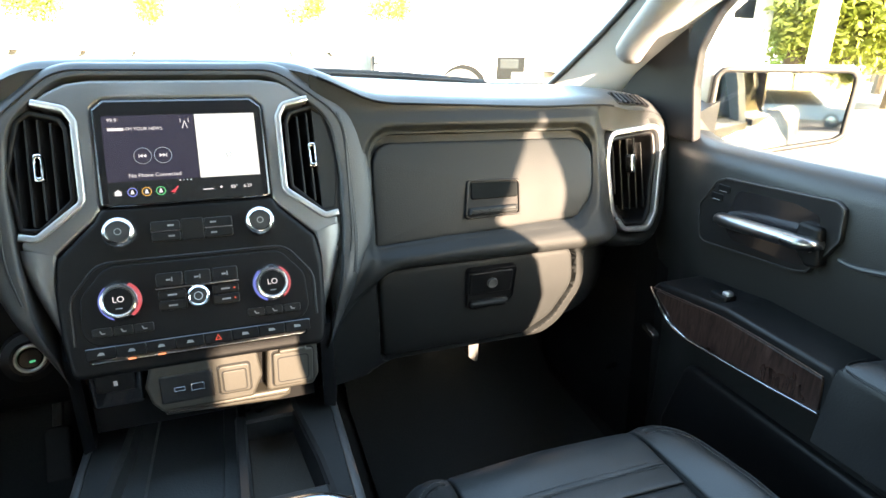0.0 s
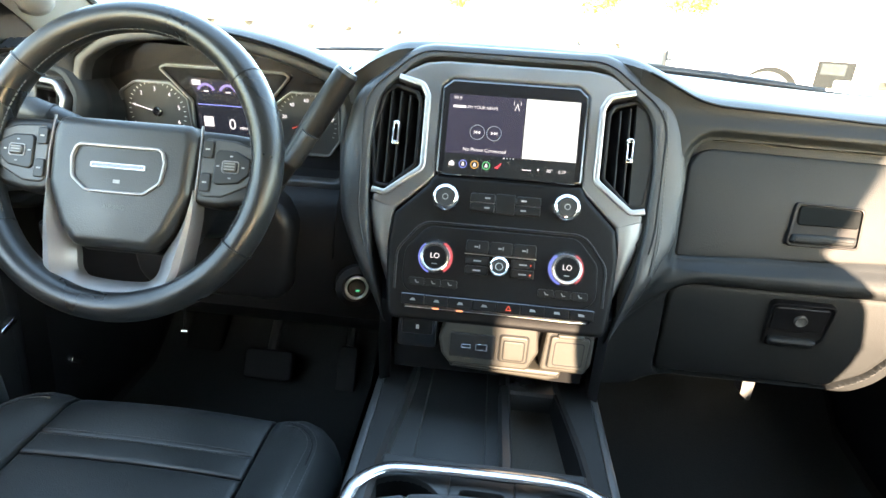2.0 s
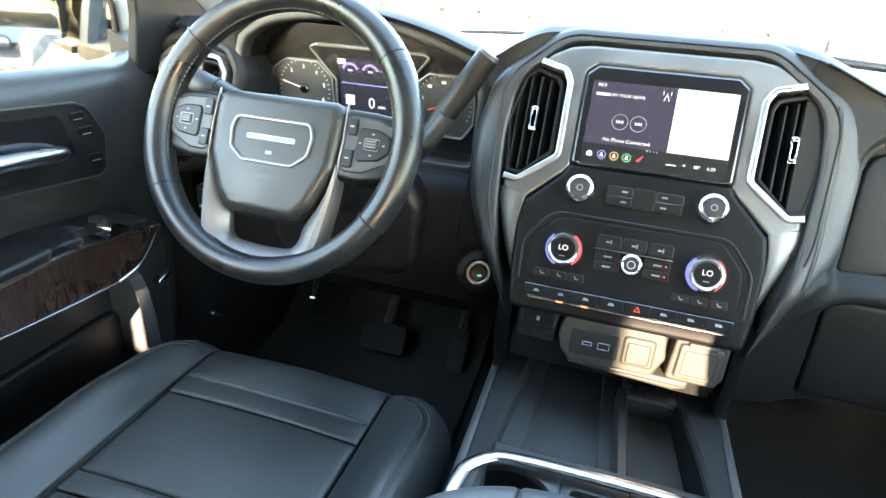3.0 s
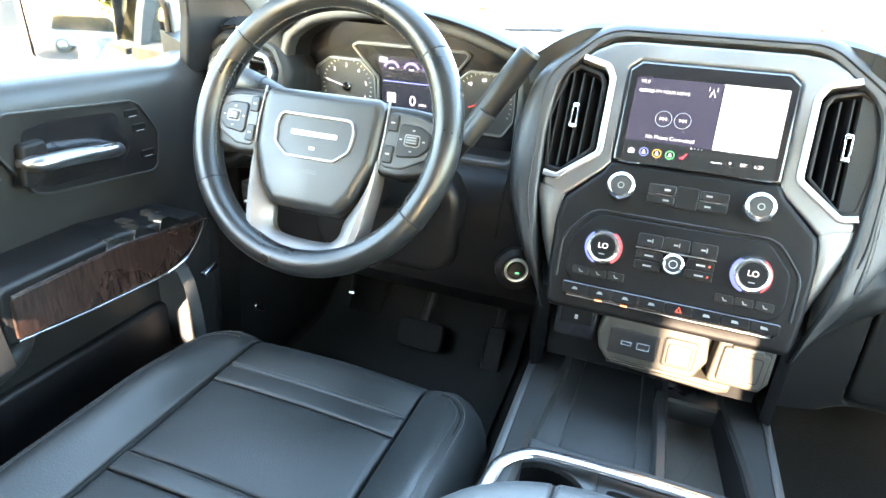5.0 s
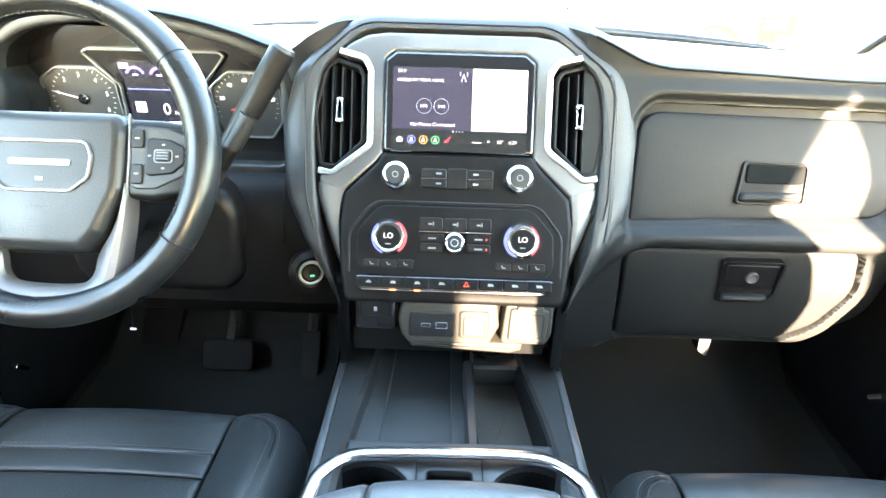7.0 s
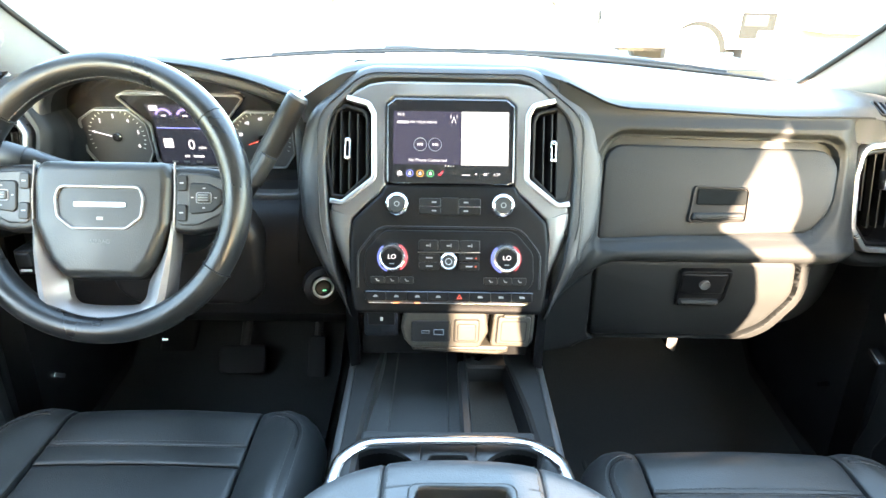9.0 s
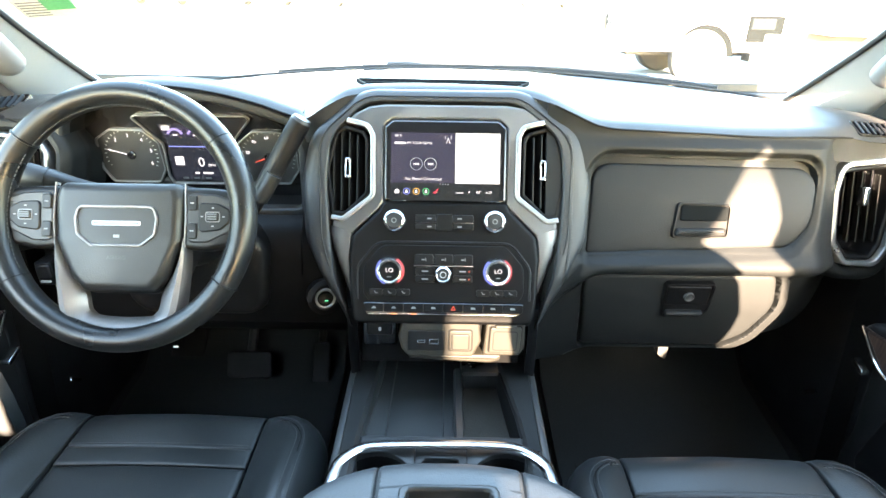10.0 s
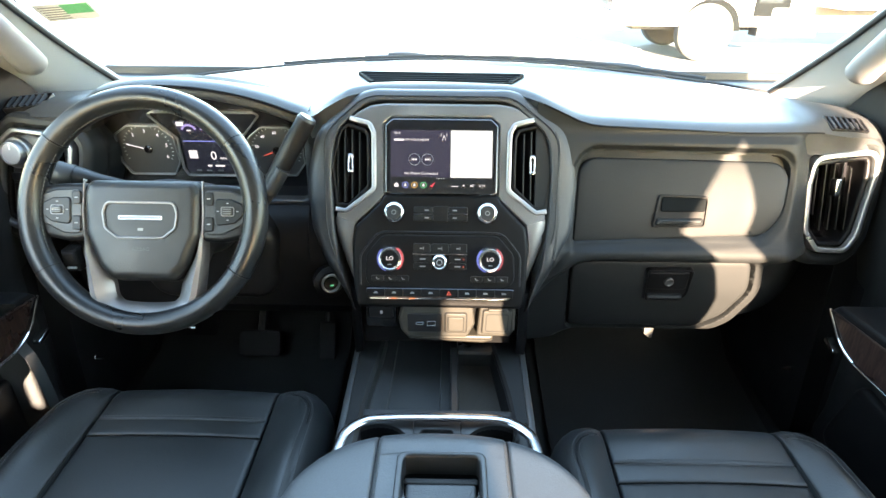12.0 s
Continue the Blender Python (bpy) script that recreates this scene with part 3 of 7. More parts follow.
            return (2 * t ** 3 - 3 * t * t + 1) * b + (t ** 3 - 2 * t * t + t) * m1 + (3 * t * t - 2 * t ** 3) * c + (t ** 3 - t * t) * m2
    return table[-1][1]


def ease(t):
    t = max(0.0, min(1.0, t))
    return t * t * (3 - 2 * t)


EDGE_Z = [(-0.82, 1.325), (-0.76, 1.334), (-0.69, 1.338), (-0.655, 1.345), (-0.625, 1.366), (-0.599, 1.381), (-0.569, 1.389), (-0.509, 1.395), (-0.441, 1.393), (-0.374, 1.384), (-0.307, 1.368), (-0.245, 1.348), (-0.225, 1.35),
          (-0.19, 1.372), (-0.15, 1.388), (0.13, 1.388), (0.158, 1.383), (0.182, 1.374), (0.207, 1.363), (0.237, 1.350), (0.266, 1.344), (0.304, 1.342), (0.40, 1.338), (0.516, 1.3335), (0.60, 1.334), (0.65, 1.331), (0.70, 1.321), (0.76, 1.315), (0.82, 1.30)]
EDGE_Y = [(-0.82, 1.02), (-0.74, 0.962), (-0.66, 0.945), (-0.25, 0.943), (-0.215, 0.918), (-0.19, 0.910), (-0.158, 0.919), (-0.12, 0.945), (0.11, 0.945), (0.15, 0.919), (0.182, 0.908), (0.215, 0.908), (0.5, 0.912), (0.60, 0.914), (0.64, 0.922), (0.68, 0.939), (0.74, 0.949), (0.82, 0.985)]


def pad_edge(x):
    """The seam along the front of the top pad: (y, z)."""
    return along(EDGE_Y, x), along(EDGE_Z, x)


def pad_z(x, y):
    """Height of the top pad."""
    yf, zf = pad_edge(x)
    c, cz = cowl(x)
    t = max(0.0, (y - yf) / (c + 0.03 - yf))
    flat = 1.353 + (cz - 0.004 - 1.353) * max(0.0, (t - 0.4) / 0.6) - 0.012 * ease((abs(x) - 0.66) / 0.16)
    end = ease((abs(x) - 0.64) / 0.05)
    wide = 0.03 + 0.035 * end
    roll = (0.011 + 0.014 * end) * (1 - (1 - min(1.0, (y - yf) / wide)) ** 2)
    return (zf + roll) * (1 - ease((y - yf) / 0.24)) + flat * ease((y - yf) / 0.24)


def dash_top():
    rows = []
    for i in range(165):
        x = -0.82 + 1.64 * i / 164
        c, cz = cowl(x)
        yf, zf = pad_edge(x)
        hood = -0.655 < x < -0.235
        pr = [(yf + 0.05, zf - (0.012 if hood else 0.05)), (yf + 0.006, zf - (0.006 if hood else 0.04)), (yf + 0.002, zf - 0.004), (yf - 0.001, zf)]
        ys = [yf + d for d in (0.002, 0.006, 0.012, 0.02, 0.03, 0.05, 0.075, 0.1, 0.13, 0.16, 0.2, 0.24)] 
        ys += [ys[-1] + (c + 0.03 - ys[-1]) * k / 5 for k in range(1, 6)]
        pr += [(y, pad_z(x, y)) for y in ys]
        pr += [(c + 0.03, cz - 0.06), (1.10, zf - 0.03 if hood else 1.24)]
        rows.append([(x, y, z) for y, z in pr])
    part("top_pad", loft(rows), soft_pad, dash, sharp=60)
    seams = [[pad_edge(x / 100) for x in range(17, 67)], [pad_edge(-0.65 + 0.01 * i) for i in range(42)]]
    part("pad_seam", tube([(0.17 + 0.01 * i, y - 0.001, z + 0.0005) for i, (y, z) in enumerate(seams[0])], 0.0018, res=6), recess_black, dash)
    part("pad_seam", tube([(-0.65 + 0.01 * i, y - 0.001, z + 0.0005) for i, (y, z) in enumerate(seams[1])], 0.0018, res=6), recess_black, dash)
    part("pad_seam", tube([(-0.233 - 0.02 * i / 20, 0.945 + 0.012 * i, pad_z(-0.233 - 0.02 * i / 20, 0.945 + 0.012 * i)) for i in range(21)], 0.0016, res=6), plastic, dash)


dash_top()

BOX = rounded([(0.228, 1.152), (0.560, 1.166), (0.592, 1.20), (0.606, 1.298), (0.236, 1.303)], [0.006, 0.03, 0.06, 0.03, 0.036])
BOX_DOOR = rounded([(0.2305, 1.154), (0.559, 1.168), (0.590, 1.201), (0.603, 1.287), (0.2385, 1.292)], [0.006, 0.03, 0.06, 0.03, 0.034])
BIN = rounded([(0.240, 0.955), (0.492, 0.955), (0.536, 0.990), (0.568, 1.055), (0.558, 1.119), (0.229, 1.118)], [0.018, 0.03, 0.06, 0.06, 0.018, 0.024])


def outside(poly, x, z):
    """Distance to an outline, minus within it."""
    best, within = 9.0, False
    for (ax, az), (bx, bz) in zip(poly, poly[1:] + poly[:1]):
        dx, dz = bx - ax, bz - az
        t = max(0.0, min(1.0, ((x - ax) * dx + (z - az) * dz) / max(1e-12, dx * dx + dz * dz)))
        best = min(best, math.hypot(x - ax - dx * t, z - az - dz * t))
        if (az > z) != (bz > z) and x < ax + dx * (z - az) / dz:
            within = not within
    return -best if within else best


FACE_Y = [(0.938, 0.925), (0.944, 0.905), (0.952, 0.884), (0.965, 0.872), (1.03, 0.858), (1.10, 0.850), (1.113, 0.848), (1.12, 0.843), (1.126, 0.834), (1.134, 0.829), (1.143, 0.831), (1.153, 0.838), (1.166, 0.846), (1.22, 0.866), (1.30, 0.893), (1.312, 0.897), (1.325, 0.902), (1.338, 0.909), (1.345, 0.913), (1.40, 0.93)]


def fascia_y(x, z):
    sink = 0.062 * max(0.0, (0.275 - x) / 0.095) ** 2 if z < 1.2 else 0.0
    y = along(FACE_Y, z + sink * (1 - ease((z - 1.15) / 0.05)))
    # rolls back to the corner pod, and further back below the fold
    y += 0.062 * ease((x - 0.592) / 0.085) * ease((z - 1.10) / 0.05)
    y += 0.075 * ease((x - 0.652) / 0.02) * ease((z - 1.08) / 0.05)
    y += 0.16 * max(0.0, (x - 0.588) / 0.2) ** 1.6 * (1 - ease((z - 1.10) / 0.05))
    # swells out to meet the hood of the centre stack
    swell = 1 - ease((x - 0.20) / 0.06)
    near = 0.90 - 0.42 * (1.335 - z) + 0.005
    y += swell * (max(near, y - 0.03) - y) * ease((z + sink - 1.13) / 0.04)
    # recess round the upper box
    d = outside(BOX, x, z)
    bed = 0.9062 - 0.397 * (1.3035 - z)
    if d < 0.014:
        k = 1 - ease(d / 0.014) if d > 0 else 1.0
        y += k * (max(bed, y + 0.002) - y)
    if d < -0.001:
        y += 0.014 * ease((-d - 0.001) / 0.003)
    d = outside(BIN, x, z)
    if x > 0.46 and z < 1.118:
        y += 0.05 * ease((d - 0.015) / 0.02) * ease((1.118 - z) / 0.02) * ease((x - 0.46) / 0.03)
    if d < 0.001:
        y += 0.016 * ease((0.001 - d) / 0.003)
    return y


def passenger_side():
    xs = sorted({round(0.16 + 0.006 * i, 4) for i in range(106)} | {round(0.222 + 0.0018 * i, 4) for i in range(36)} | {round(0.49 + 0.0022 * i, 4) for i in range(62)})
    low = sorted({round(0.938 + 0.0055 * i, 4) for i in range(69)} | {round(0.951 + 0.0016 * i, 4) for i in range(64)} | {round(1.099 + 0.0014 * i, 4) for i in range(12)} | {round(1.142 + 0.0016 * i, 4) for i in range(10)} | {round(1.262 + 0.0018 * i, 4) for i in range(32)})
    rows = []
    for x in xs:
        ye, ze = pad_edge(x)
        line = [(x, fascia_y(x, z), z) for z in low if z < 1.318]
        y0 = line[-1][1]
        for k in range(1, 9):
            t = k / 8
            z = 1.3165 + (ze + 0.001 - 1.3165) * t
            y = fascia_y(x, min(z, 1.345))
            line.append((x, y + (ye - y) * ease(t), z))
        rows.append(line + [(x, 1.2, 1.30), (x, 1.3, 1.0), (x, 1.3, 0.93)])
    part("passenger_fascia", loft(rows), fascia_skin, dash, sharp=60)
    # upper glove box door
    up = plane_of((0, 0.875, 1.225), (1, 0, 0), (0, 0.397, 1))
    k = math.hypot(1, 0.397)
    q = lambda ps: [(x, (z - 1.225) * k) for x, z in ps]
    door = part("upper_glove_box_door", crowned(q(BOX_DOOR), -0.013, 0.002, up, 0.004, 0.0075), fascia_skin, dash, "upper glove box door, black soft-touch plastic")
    lat = part("latch", ring_frame(rounded(q(((0.365, 1.180), (0.456, 1.181), (0.4615, 1.2315), (0.375, 1.2335))), 0.006), rounded(q(((0.3685, 1.1825), (0.4535, 1.1835), (0.4585, 1.2285), (0.3785, 1.2305))), 0.004), -0.004, 0.006, up, 0.0012), latch_black, door, "black latch bezel")
    part("latch_recess", prism(q(((0.366, 1.182), (0.456, 1.182), (0.460, 1.230), (0.376, 1.232))), -0.002, 0.0024, up), recess_black, lat, "flat plate whose black gives the latch recess its shade")
    part("latch_plate", prism(rounded(q(((0.3785, 1.206), (0.4555, 1.206), (0.4575, 1.2275), (0.381, 1.229))), 0.004), 0.0, 0.0048, up, 0.002), shade_matt_black, lat)
    part("latch_lip", prism(rounded(q(((0.369, 1.1835), (0.450, 1.1845), (0.452, 1.1955), (0.3735, 1.1945))), 0.003), 0.002, 0.011, up, 0.004), fascia_skin, lat)
    # lower glove box door
    lo = plane_of((0, 0.862, 1.03), (1, 0, 0), (0, -0.16, 1))
    k2 = math.hypot(1, 0.16)
    q2 = lambda ps: [(x, (z - 1.03) * k2) for x, z in ps]
    door = part("lower_glove_box_door", crowned(inset(q2(BIN), 0.0042), -0.014, 0.003, lo, 0.006, 0.009), fascia_skin, dash, "lower glove box door, black soft-touch plastic")
    lat = part("latch", ring_frame(rounded(q2(((0.373, 1.034), (0.442, 1.034), (0.453, 1.05), (0.453, 1.104), (0.368, 1.104))), 0.007), rounded(q2(((0.3765, 1.037), (0.4405, 1.037), (0.4495, 1.051), (0.4495, 1.101), (0.3715, 1.101))), 0.005), -0.004, 0.007, lo, 0.0012), latch_black, door, "black latch bezel")
    part("latch_recess", prism(q2(((0.374, 1.036), (0.441, 1.036), (0.451, 1.05), (0.451, 1.102), (0.370, 1.102))), -0.002, 0.0034, lo), recess_black, lat, "flat plate whose black gives the latch recess its shade")
    part("latch_plate", prism(rounded(q2(((0.3745, 1.060), (0.446, 1.060), (0.446, 1.098), (0.3735, 1.098))), 0.004), 0.001, 0.0065, lo, 0.002), latch_black, lat)
    part("latch_lip", prism(rounded(q2(((0.378, 1.0375), (0.438, 1.0375), (0.445, 1.049), (0.378, 1.049))), 0.004), 0.003, 0.013, lo, 0.005), fascia_skin, lat)
    part("lock", lathe([(0.0085, 0.006), (0.0085, 0.0105), (0.0075, 0.0112), (0.006, 0.0102), (0.001, 0.0102)], spot(lo, 0.411, 0.050), 24), dark_metal, lat, "round key lock")


passenger_side()


def driver_side():
    # face under and behind the instruments
    prof_in = [(1.06, 1.34), (1.06, 1.19), (0.95, 1.175), (0.925, 1.15), (0.90, 1.08), (0.905, 0.98), (0.95, 0.935), (1.3, 0.92), (1.3, 1.3)]
    prof_out = [(0.97, 1.335), (0.955, 1.25), (0.94, 1.18), (0.92, 1.15), (0.90, 1.08), (0.905, 0.98), (0.95, 0.935), (1.3, 0.92), (1.3, 1.3)]
    rows = []
    for x, p, d in ((-0.80, prof_out, 0.14), (-0.74, prof_out, 0.06), (-0.69, prof_out, 0.02), (-0.662, prof_out, 0.0), (-0.66, prof_in, 0), (-0.45, prof_in, 0), (-0.25, prof_in, 0), *((x, [(pad_edge(x)[0] + 0.003, pad_edge(x)[1] - 0.002)] + prof_out[1:], 0.0) for x in (-0.248, -0.24, -0.23, -0.22, -0.21, -0.2, -0.18, -0.16))):
        rows.append([(x, y + d, z) for y, z in p])
    # blacker than the dash plastic, for the shade under the dash
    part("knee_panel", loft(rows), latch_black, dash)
    # parking brake switch low on the outer end of the panel
    sw = part("brake_switch", block(-0.724, -0.694, 0.904, 0.975, 1.05, 1.094, 0.004), plastic, dash, "small black parking brake switch")
    part("switch_key", block(-0.721, -0.697, 0.900, 0.910, 1.066, 1.090, 0.003), dark_plastic, sw)
    part("mark", block(-0.718, -0.700, 0.901, 0.907, 1.056, 1.0595, 0.001), ink, sw, "pale grey bar under the key")
    # hood round the instruments
    lid = [(-0.652 + 0.02 * i, pad_edge(-0.652 + 0.02 * i)[1] - 0.003) for i in range(21)]
    outer = [(-0.664, 1.17), (-0.236, 1.17), (-0.234, 1.30)] + lid[::-1] + [(-0.664, 1.30)]
    inner = [(-0.650, 1.185), (-0.252, 1.185), (-0.25, 1.295)] + [(max(-0.64, min(-0.255, x)), z - 0.016 - 0.004 * abs(x + 0.44) / 0.2) for x, z in lid[::-1]] + [(-0.648, 1.29)]
    part("cluster_hood", ring_frame(rounded(outer, 0.01, 3), rounded(inner, 0.01, 3), -0.972, -0.949, FACE, 0.006, 3, 200), soft_pad, dash)
    part("cluster_tunnel", ring_frame(inset(rounded(outer, 0.01, 3)[::-1], 0.001), rounded(inner, 0.01, 3)[::-1], -1.07, -0.973, FACE, 0.002, 2, 200), recess_black, dash, "black tunnel round the instruments")
    # column surround
    part("column_surround", prism(rounded([(-0.56, 1.0), (-0.31, 1.0), (-0.30, 1.17), (-0.57, 1.17)], 0.05), -1.0, -0.885, FACE, 0.02), plastic, dash)
    # release button below
    b = part("release_button", prism(rect(-0.615, 1.105, -0.58, 1.131, 0.003), -0.93, -0.898, FACE, 0.002), gloss_black, dash)
    part("mark", prism(rect(-0.606, 1.108, -0.589, 1.110), -0.9, -0.8972, FACE), faint_ink, b)


driver_side()


def corner_vent(sx):
    """The outer air vent with its bright frame; sx is the side."""
    g = thing("air_vent", "black slatted corner air vent in a bright metal frame", "air vent", (0.72 * sx, 0.95, 1.21), group="corner air vents")
    fr = plane_of((0.722 if sx > 0 else -0.735, 0.930, 1.208 if sx > 0 else 1.228), (1, 0.12 * sx, 0), (0, 0.22, 1))
    shape = [(-0.050, 0.084), (0.036, 0.091), (0.060, 0.070), (0.078, -0.05), (0.079, -0.082), (0.054, -0.098), (0.012, -0.090), (-0.024, -0.060), (-0.058, 0.02), (-0.064, 0.058)]
    if sx > 0:
        shape = [(-0.061, 0.080), (0.065, 0.090), (0.069, 0.040), (0.054, -0.070), (0.034, -0.103), (-0.030, -0.098), (-0.061, -0.058), (-0.068, 0.03)]
    else:
        shape = [(-1.18 * x, y) for x, y in shape][::-1]
    out = rounded(shape, 0.024 if sx > 0 else 0.016, 5)
    mid, inn = inset(out, 0.0095), inset(out, 0.0195)
    big = inset(out, -0.028)
    part("housing", prism(big, -0.06, -0.052, fr, 0.0), plastic, g)
    part("surround", ring_frame(big, out, -0.11, -0.002, fr, 0.018, 5), fascia_skin, g)
    # driver's frame in duller metal, its dimmer reflection put into the colour
    part("bright_frame", ring_frame(out, mid, -0.02, 0.004, fr, 0.003, 3), bright_satin if sx > 0 else silver, g, "bright metal frame")
    part("inner_frame", ring_frame(mid, inn, -0.05, -0.004, fr, 0.006, 3), latch_black, g, "broad dark border round the slats")
    for i in range(5 if sx > 0 else 3):
        u = -0.036 * sx + sx * 0.0165 * i if sx > 0 else 0.03 + 0.014 * i
        tilt = spot(fr, u, 0.002, -0.018) @ pose(0, 0, 0, 0, 0, 3 * sx) @ pose(0, 0, 0, 0, -28 * sx, 0)
        top = 0.07 if 0 < i < 4 else 0.055
        part("slat", prism(rect(-0.0012, -0.06 if i else -0.03, 0.0012, top), -0.014, 0.014, tilt, 0.0006, 1), latch_black, g)
    if sx > 0:
        part("tab", prism(rect(-0.0045, -0.016, 0.0045, 0.016, 0.003), -0.01, 0.006, spot(fr, -0.008, 0.022), 0.002), chrome, g, "bright slider tab")
    else:
        # headlamp switches share the frame with a narrower vent
        plate = rounded([(-0.068, -0.07), (-0.045, -0.082), (0.0, -0.075), (0.017, -0.02), (0.017, 0.075), (-0.022, 0.08), (-0.05, 0.068)], 0.008)
        pl = part("switch_plate", prism(plate, -0.04, -0.004, fr, 0.003), dark_plastic, g)
        k = part("headlamp_knob", lathe([(0.028, -0.006), (0.028, 0.004), (0.026, 0.007), (0.0235, 0.007), (0.0225, 0.016), (0.0205, 0.0185), (0.0185, 0.0188)], spot(fr, -0.036, 0.046), 40, caps=False), silver, pl, "ridged rotary headlamp knob")
        part("knob_face", lathe([(0.0186, 0.010), (0.0184, 0.0186), (0.0175, 0.0178), (0.0005, 0.0172)], spot(fr, -0.036, 0.046), 36), handle_grey, k)
        part("knob_mark", prism(rect(-0.001, 0.006, 0.001, 0.016), 0.0172, 0.0184, spot(fr, -0.036, 0.046)), ink, k)
        for i in range(4):
            part("key", prism(rect(-0.058 + 0.003 * i, -0.006 - 0.019 * i, 0.01, 0.009 - 0.019 * i, 0.003), -0.006, 0.0, fr, 0.0015), plastic, pl)
            part("mark", prism(rect(-0.032, 0.0 - 0.019 * i, -0.018, 0.0025 - 0.019 * i), -0.001, 0.0004, fr), ink, pl)
    part("back", prism(mid, -0.05, -0.048, fr), gloss_black, g)
    # small defroster grille on the dash top corner
    d = thing("side_defroster", "small black slatted side window defroster grille", "air vent", (0.77 * sx, 1.06, 1.33), group="side defrosters")
    cx, cy, yaw = (0.721, 0.972, 0.2) if sx > 0 else (-0.764, 1.000, 0.02)
    gx = (pad_z(cx + 0.03, cy) - pad_z(cx - 0.03, cy)) / 0.06 if sx > 0 else 0.10
    gy = (pad_z(cx, cy + 0.018) - pad_z(cx, cy - 0.018)) / 0.036
    top = plane_of((cx, cy, (pad_z(cx, cy + 0.017) + pad_z(cx, cy - 0.017)) / 2 + (0.0005 if sx > 0 else 0.006)), (1, yaw, gx + yaw * gy), (-0.25 * yaw, 1, gy - 0.25 * yaw * gx))
    part("frame", ring_frame(rect(-0.041, -0.019, 0.041, 0.019, 0.004), rect(-0.038, -0.016, 0.038, 0.016, 0.003), -0.02, 0.0022, top, 0.001), plastic, d)
    part("back", prism(rect(-0.037, -0.017, 0.037, 0.017), -0.012, 0.001, top), gloss_black, d)
    for i in range(6):
        # driver's slats blacker, to hold down the reflection on them
        part("slat", prism(rect(-0.0014, -0.016, 0.0014, 0.016), -0.004, 0.006, spot(top, -0.03 + 0.012 * i, 0, -0.001) @ pose(0, 0, 0, 0, -30, 0)), latch_black if sx < 0 else dark_plastic, d)


corner_vent(1)
corner_vent(-1)


def centre_defroster():
    d = thing("defroster_grille", "long black defroster grille along the dash top", "air vent", (0, 1.26, 1.353))
    out = rounded([(-0.16, 1.205), (0.14, 1.195), (0.185, 1.31), (-0.205, 1.325)], 0.008)
    inn = inset(out, 0.006)
    part("frame", ring_frame(out, inn, 1.34, 1.3575, I4, 0.0015), shade_matt_black, d)
    part("back", prism(inn, 1.34, 1.3545, I4), shade_matt_black, d)
    for i in range(4):
        y = 1.225 + 0.024 * i
        part("slat", block(-0.155 - 0.01 * i, 0.14 + 0.01 * i, y, y + 0.004, 1.35, 1.357, 0.001), shade_matt_black, d)


centre_defroster()


# ---- centre stack ----
def arch():
    outer = rounded(sv((-0.153, 1.046), (-0.170, 1.078), (-0.200, 1.13), (-0.225, 1.18), (-0.234, 1.26), (-0.218, 1.335), (-0.135, 1.402), (0.125, 1.402), (0.218, 1.335), (0.232, 1.26), (0.225, 1.18), (0.200, 1.13), (0.170, 1.078), (0.153, 1.046)), [0.003, 0.05, 0.1, 0.1, 0.2, 0.07, 0.07, 0.07, 0.08, 0.2, 0.1, 0.1, 0.05, 0.003], 8)
    inner = rounded(sv((-0.151, 1.047), (-0.160, 1.08), (-0.174, 1.125), (-0.1815, 1.18), (-0.187, 1.26), (-0.182, 1.328), (-0.126, 1.380), (0.114, 1.380), (0.182, 1.328), (0.187, 1.26), (0.1815, 1.18), (0.174, 1.125), (0.160, 1.08), (0.151, 1.047)), [0.003, 0.05, 0.1, 0.1, 0.2, 0.06, 0.06, 0.06, 0.06, 0.2, 0.1, 0.1, 0.05, 0.003], 8)

    def strung(pts, n):
        ln = [0.0]
        for a, b in zip(pts, pts[1:]):
            ln.append(ln[-1] + math.dist(a, b))
        out, j = [], 0
        for k in range(n):
            s = ln[-1] * k / (n - 1)
            while j < len(pts) - 2 and ln[j + 1] < s:
                j += 1
            f = (s - ln[j]) / max(1e-9, ln[j + 1] - ln[j])
            out.append(tuple(a + (b - a) * f for a, b in zip(pts[j], pts[j + 1])))
        return out
    o, i = strung(outer, 220), strung(inner, 220)
    prof = [(0, -0.26), (0, -0.03), (0.015, -0.0225), (0.06, -0.0145), (0.13, -0.0085), (0.23, -0.0042), (0.36, -0.0012), (0.5, 0.0006), (0.7, 0.002), (0.88, 0.0025), (0.95, 0.002), (0.985, 0.0005), (1, -0.003), (1, -0.2)]
    flush = [(0, -0.26), (0, -0.012), (0.015, -0.0098), (0.06, -0.0075), (0.13, -0.005), (0.23, -0.0028), (0.36, -0.0008), (0.5, 0.0006), (0.7, 0.002), (0.88, 0.0025), (0.95, 0.002), (0.985, 0.0005), (1, -0.003), (1, -0.2)]

    def lift(k, j):
        """The skin's height over the stack's plane: flush with the fascia on the passenger's side, sinking at both feet."""
        t = k / 219
        side = ease((t - 0.56) / 0.08)
        foot = 0.03 * ease((0.09 - t) / 0.09) + 0.024 * ease((t - 0.90) / 0.10)
        return prof[j][1] * (1 - side) + flush[j][1] * side - foot
    bm = bmesh.new()
    vs = grid(bm, [[STACK @ Vector((p[0] + (q[0] - p[0]) * f, p[1] + (q[1] - p[1]) * f, lift(k, j))) for k, (p, q) in enumerate(zip(o, i))] for j, (f, w) in enumerate(prof)], close_v=True)
    cap(bm, [r[0] for r in vs])
    cap(bm, [r[-1] for r in vs])
    part("stack_hood", bm, soft_pad, dash, "stitched leather-wrapped hood round the centre stack")
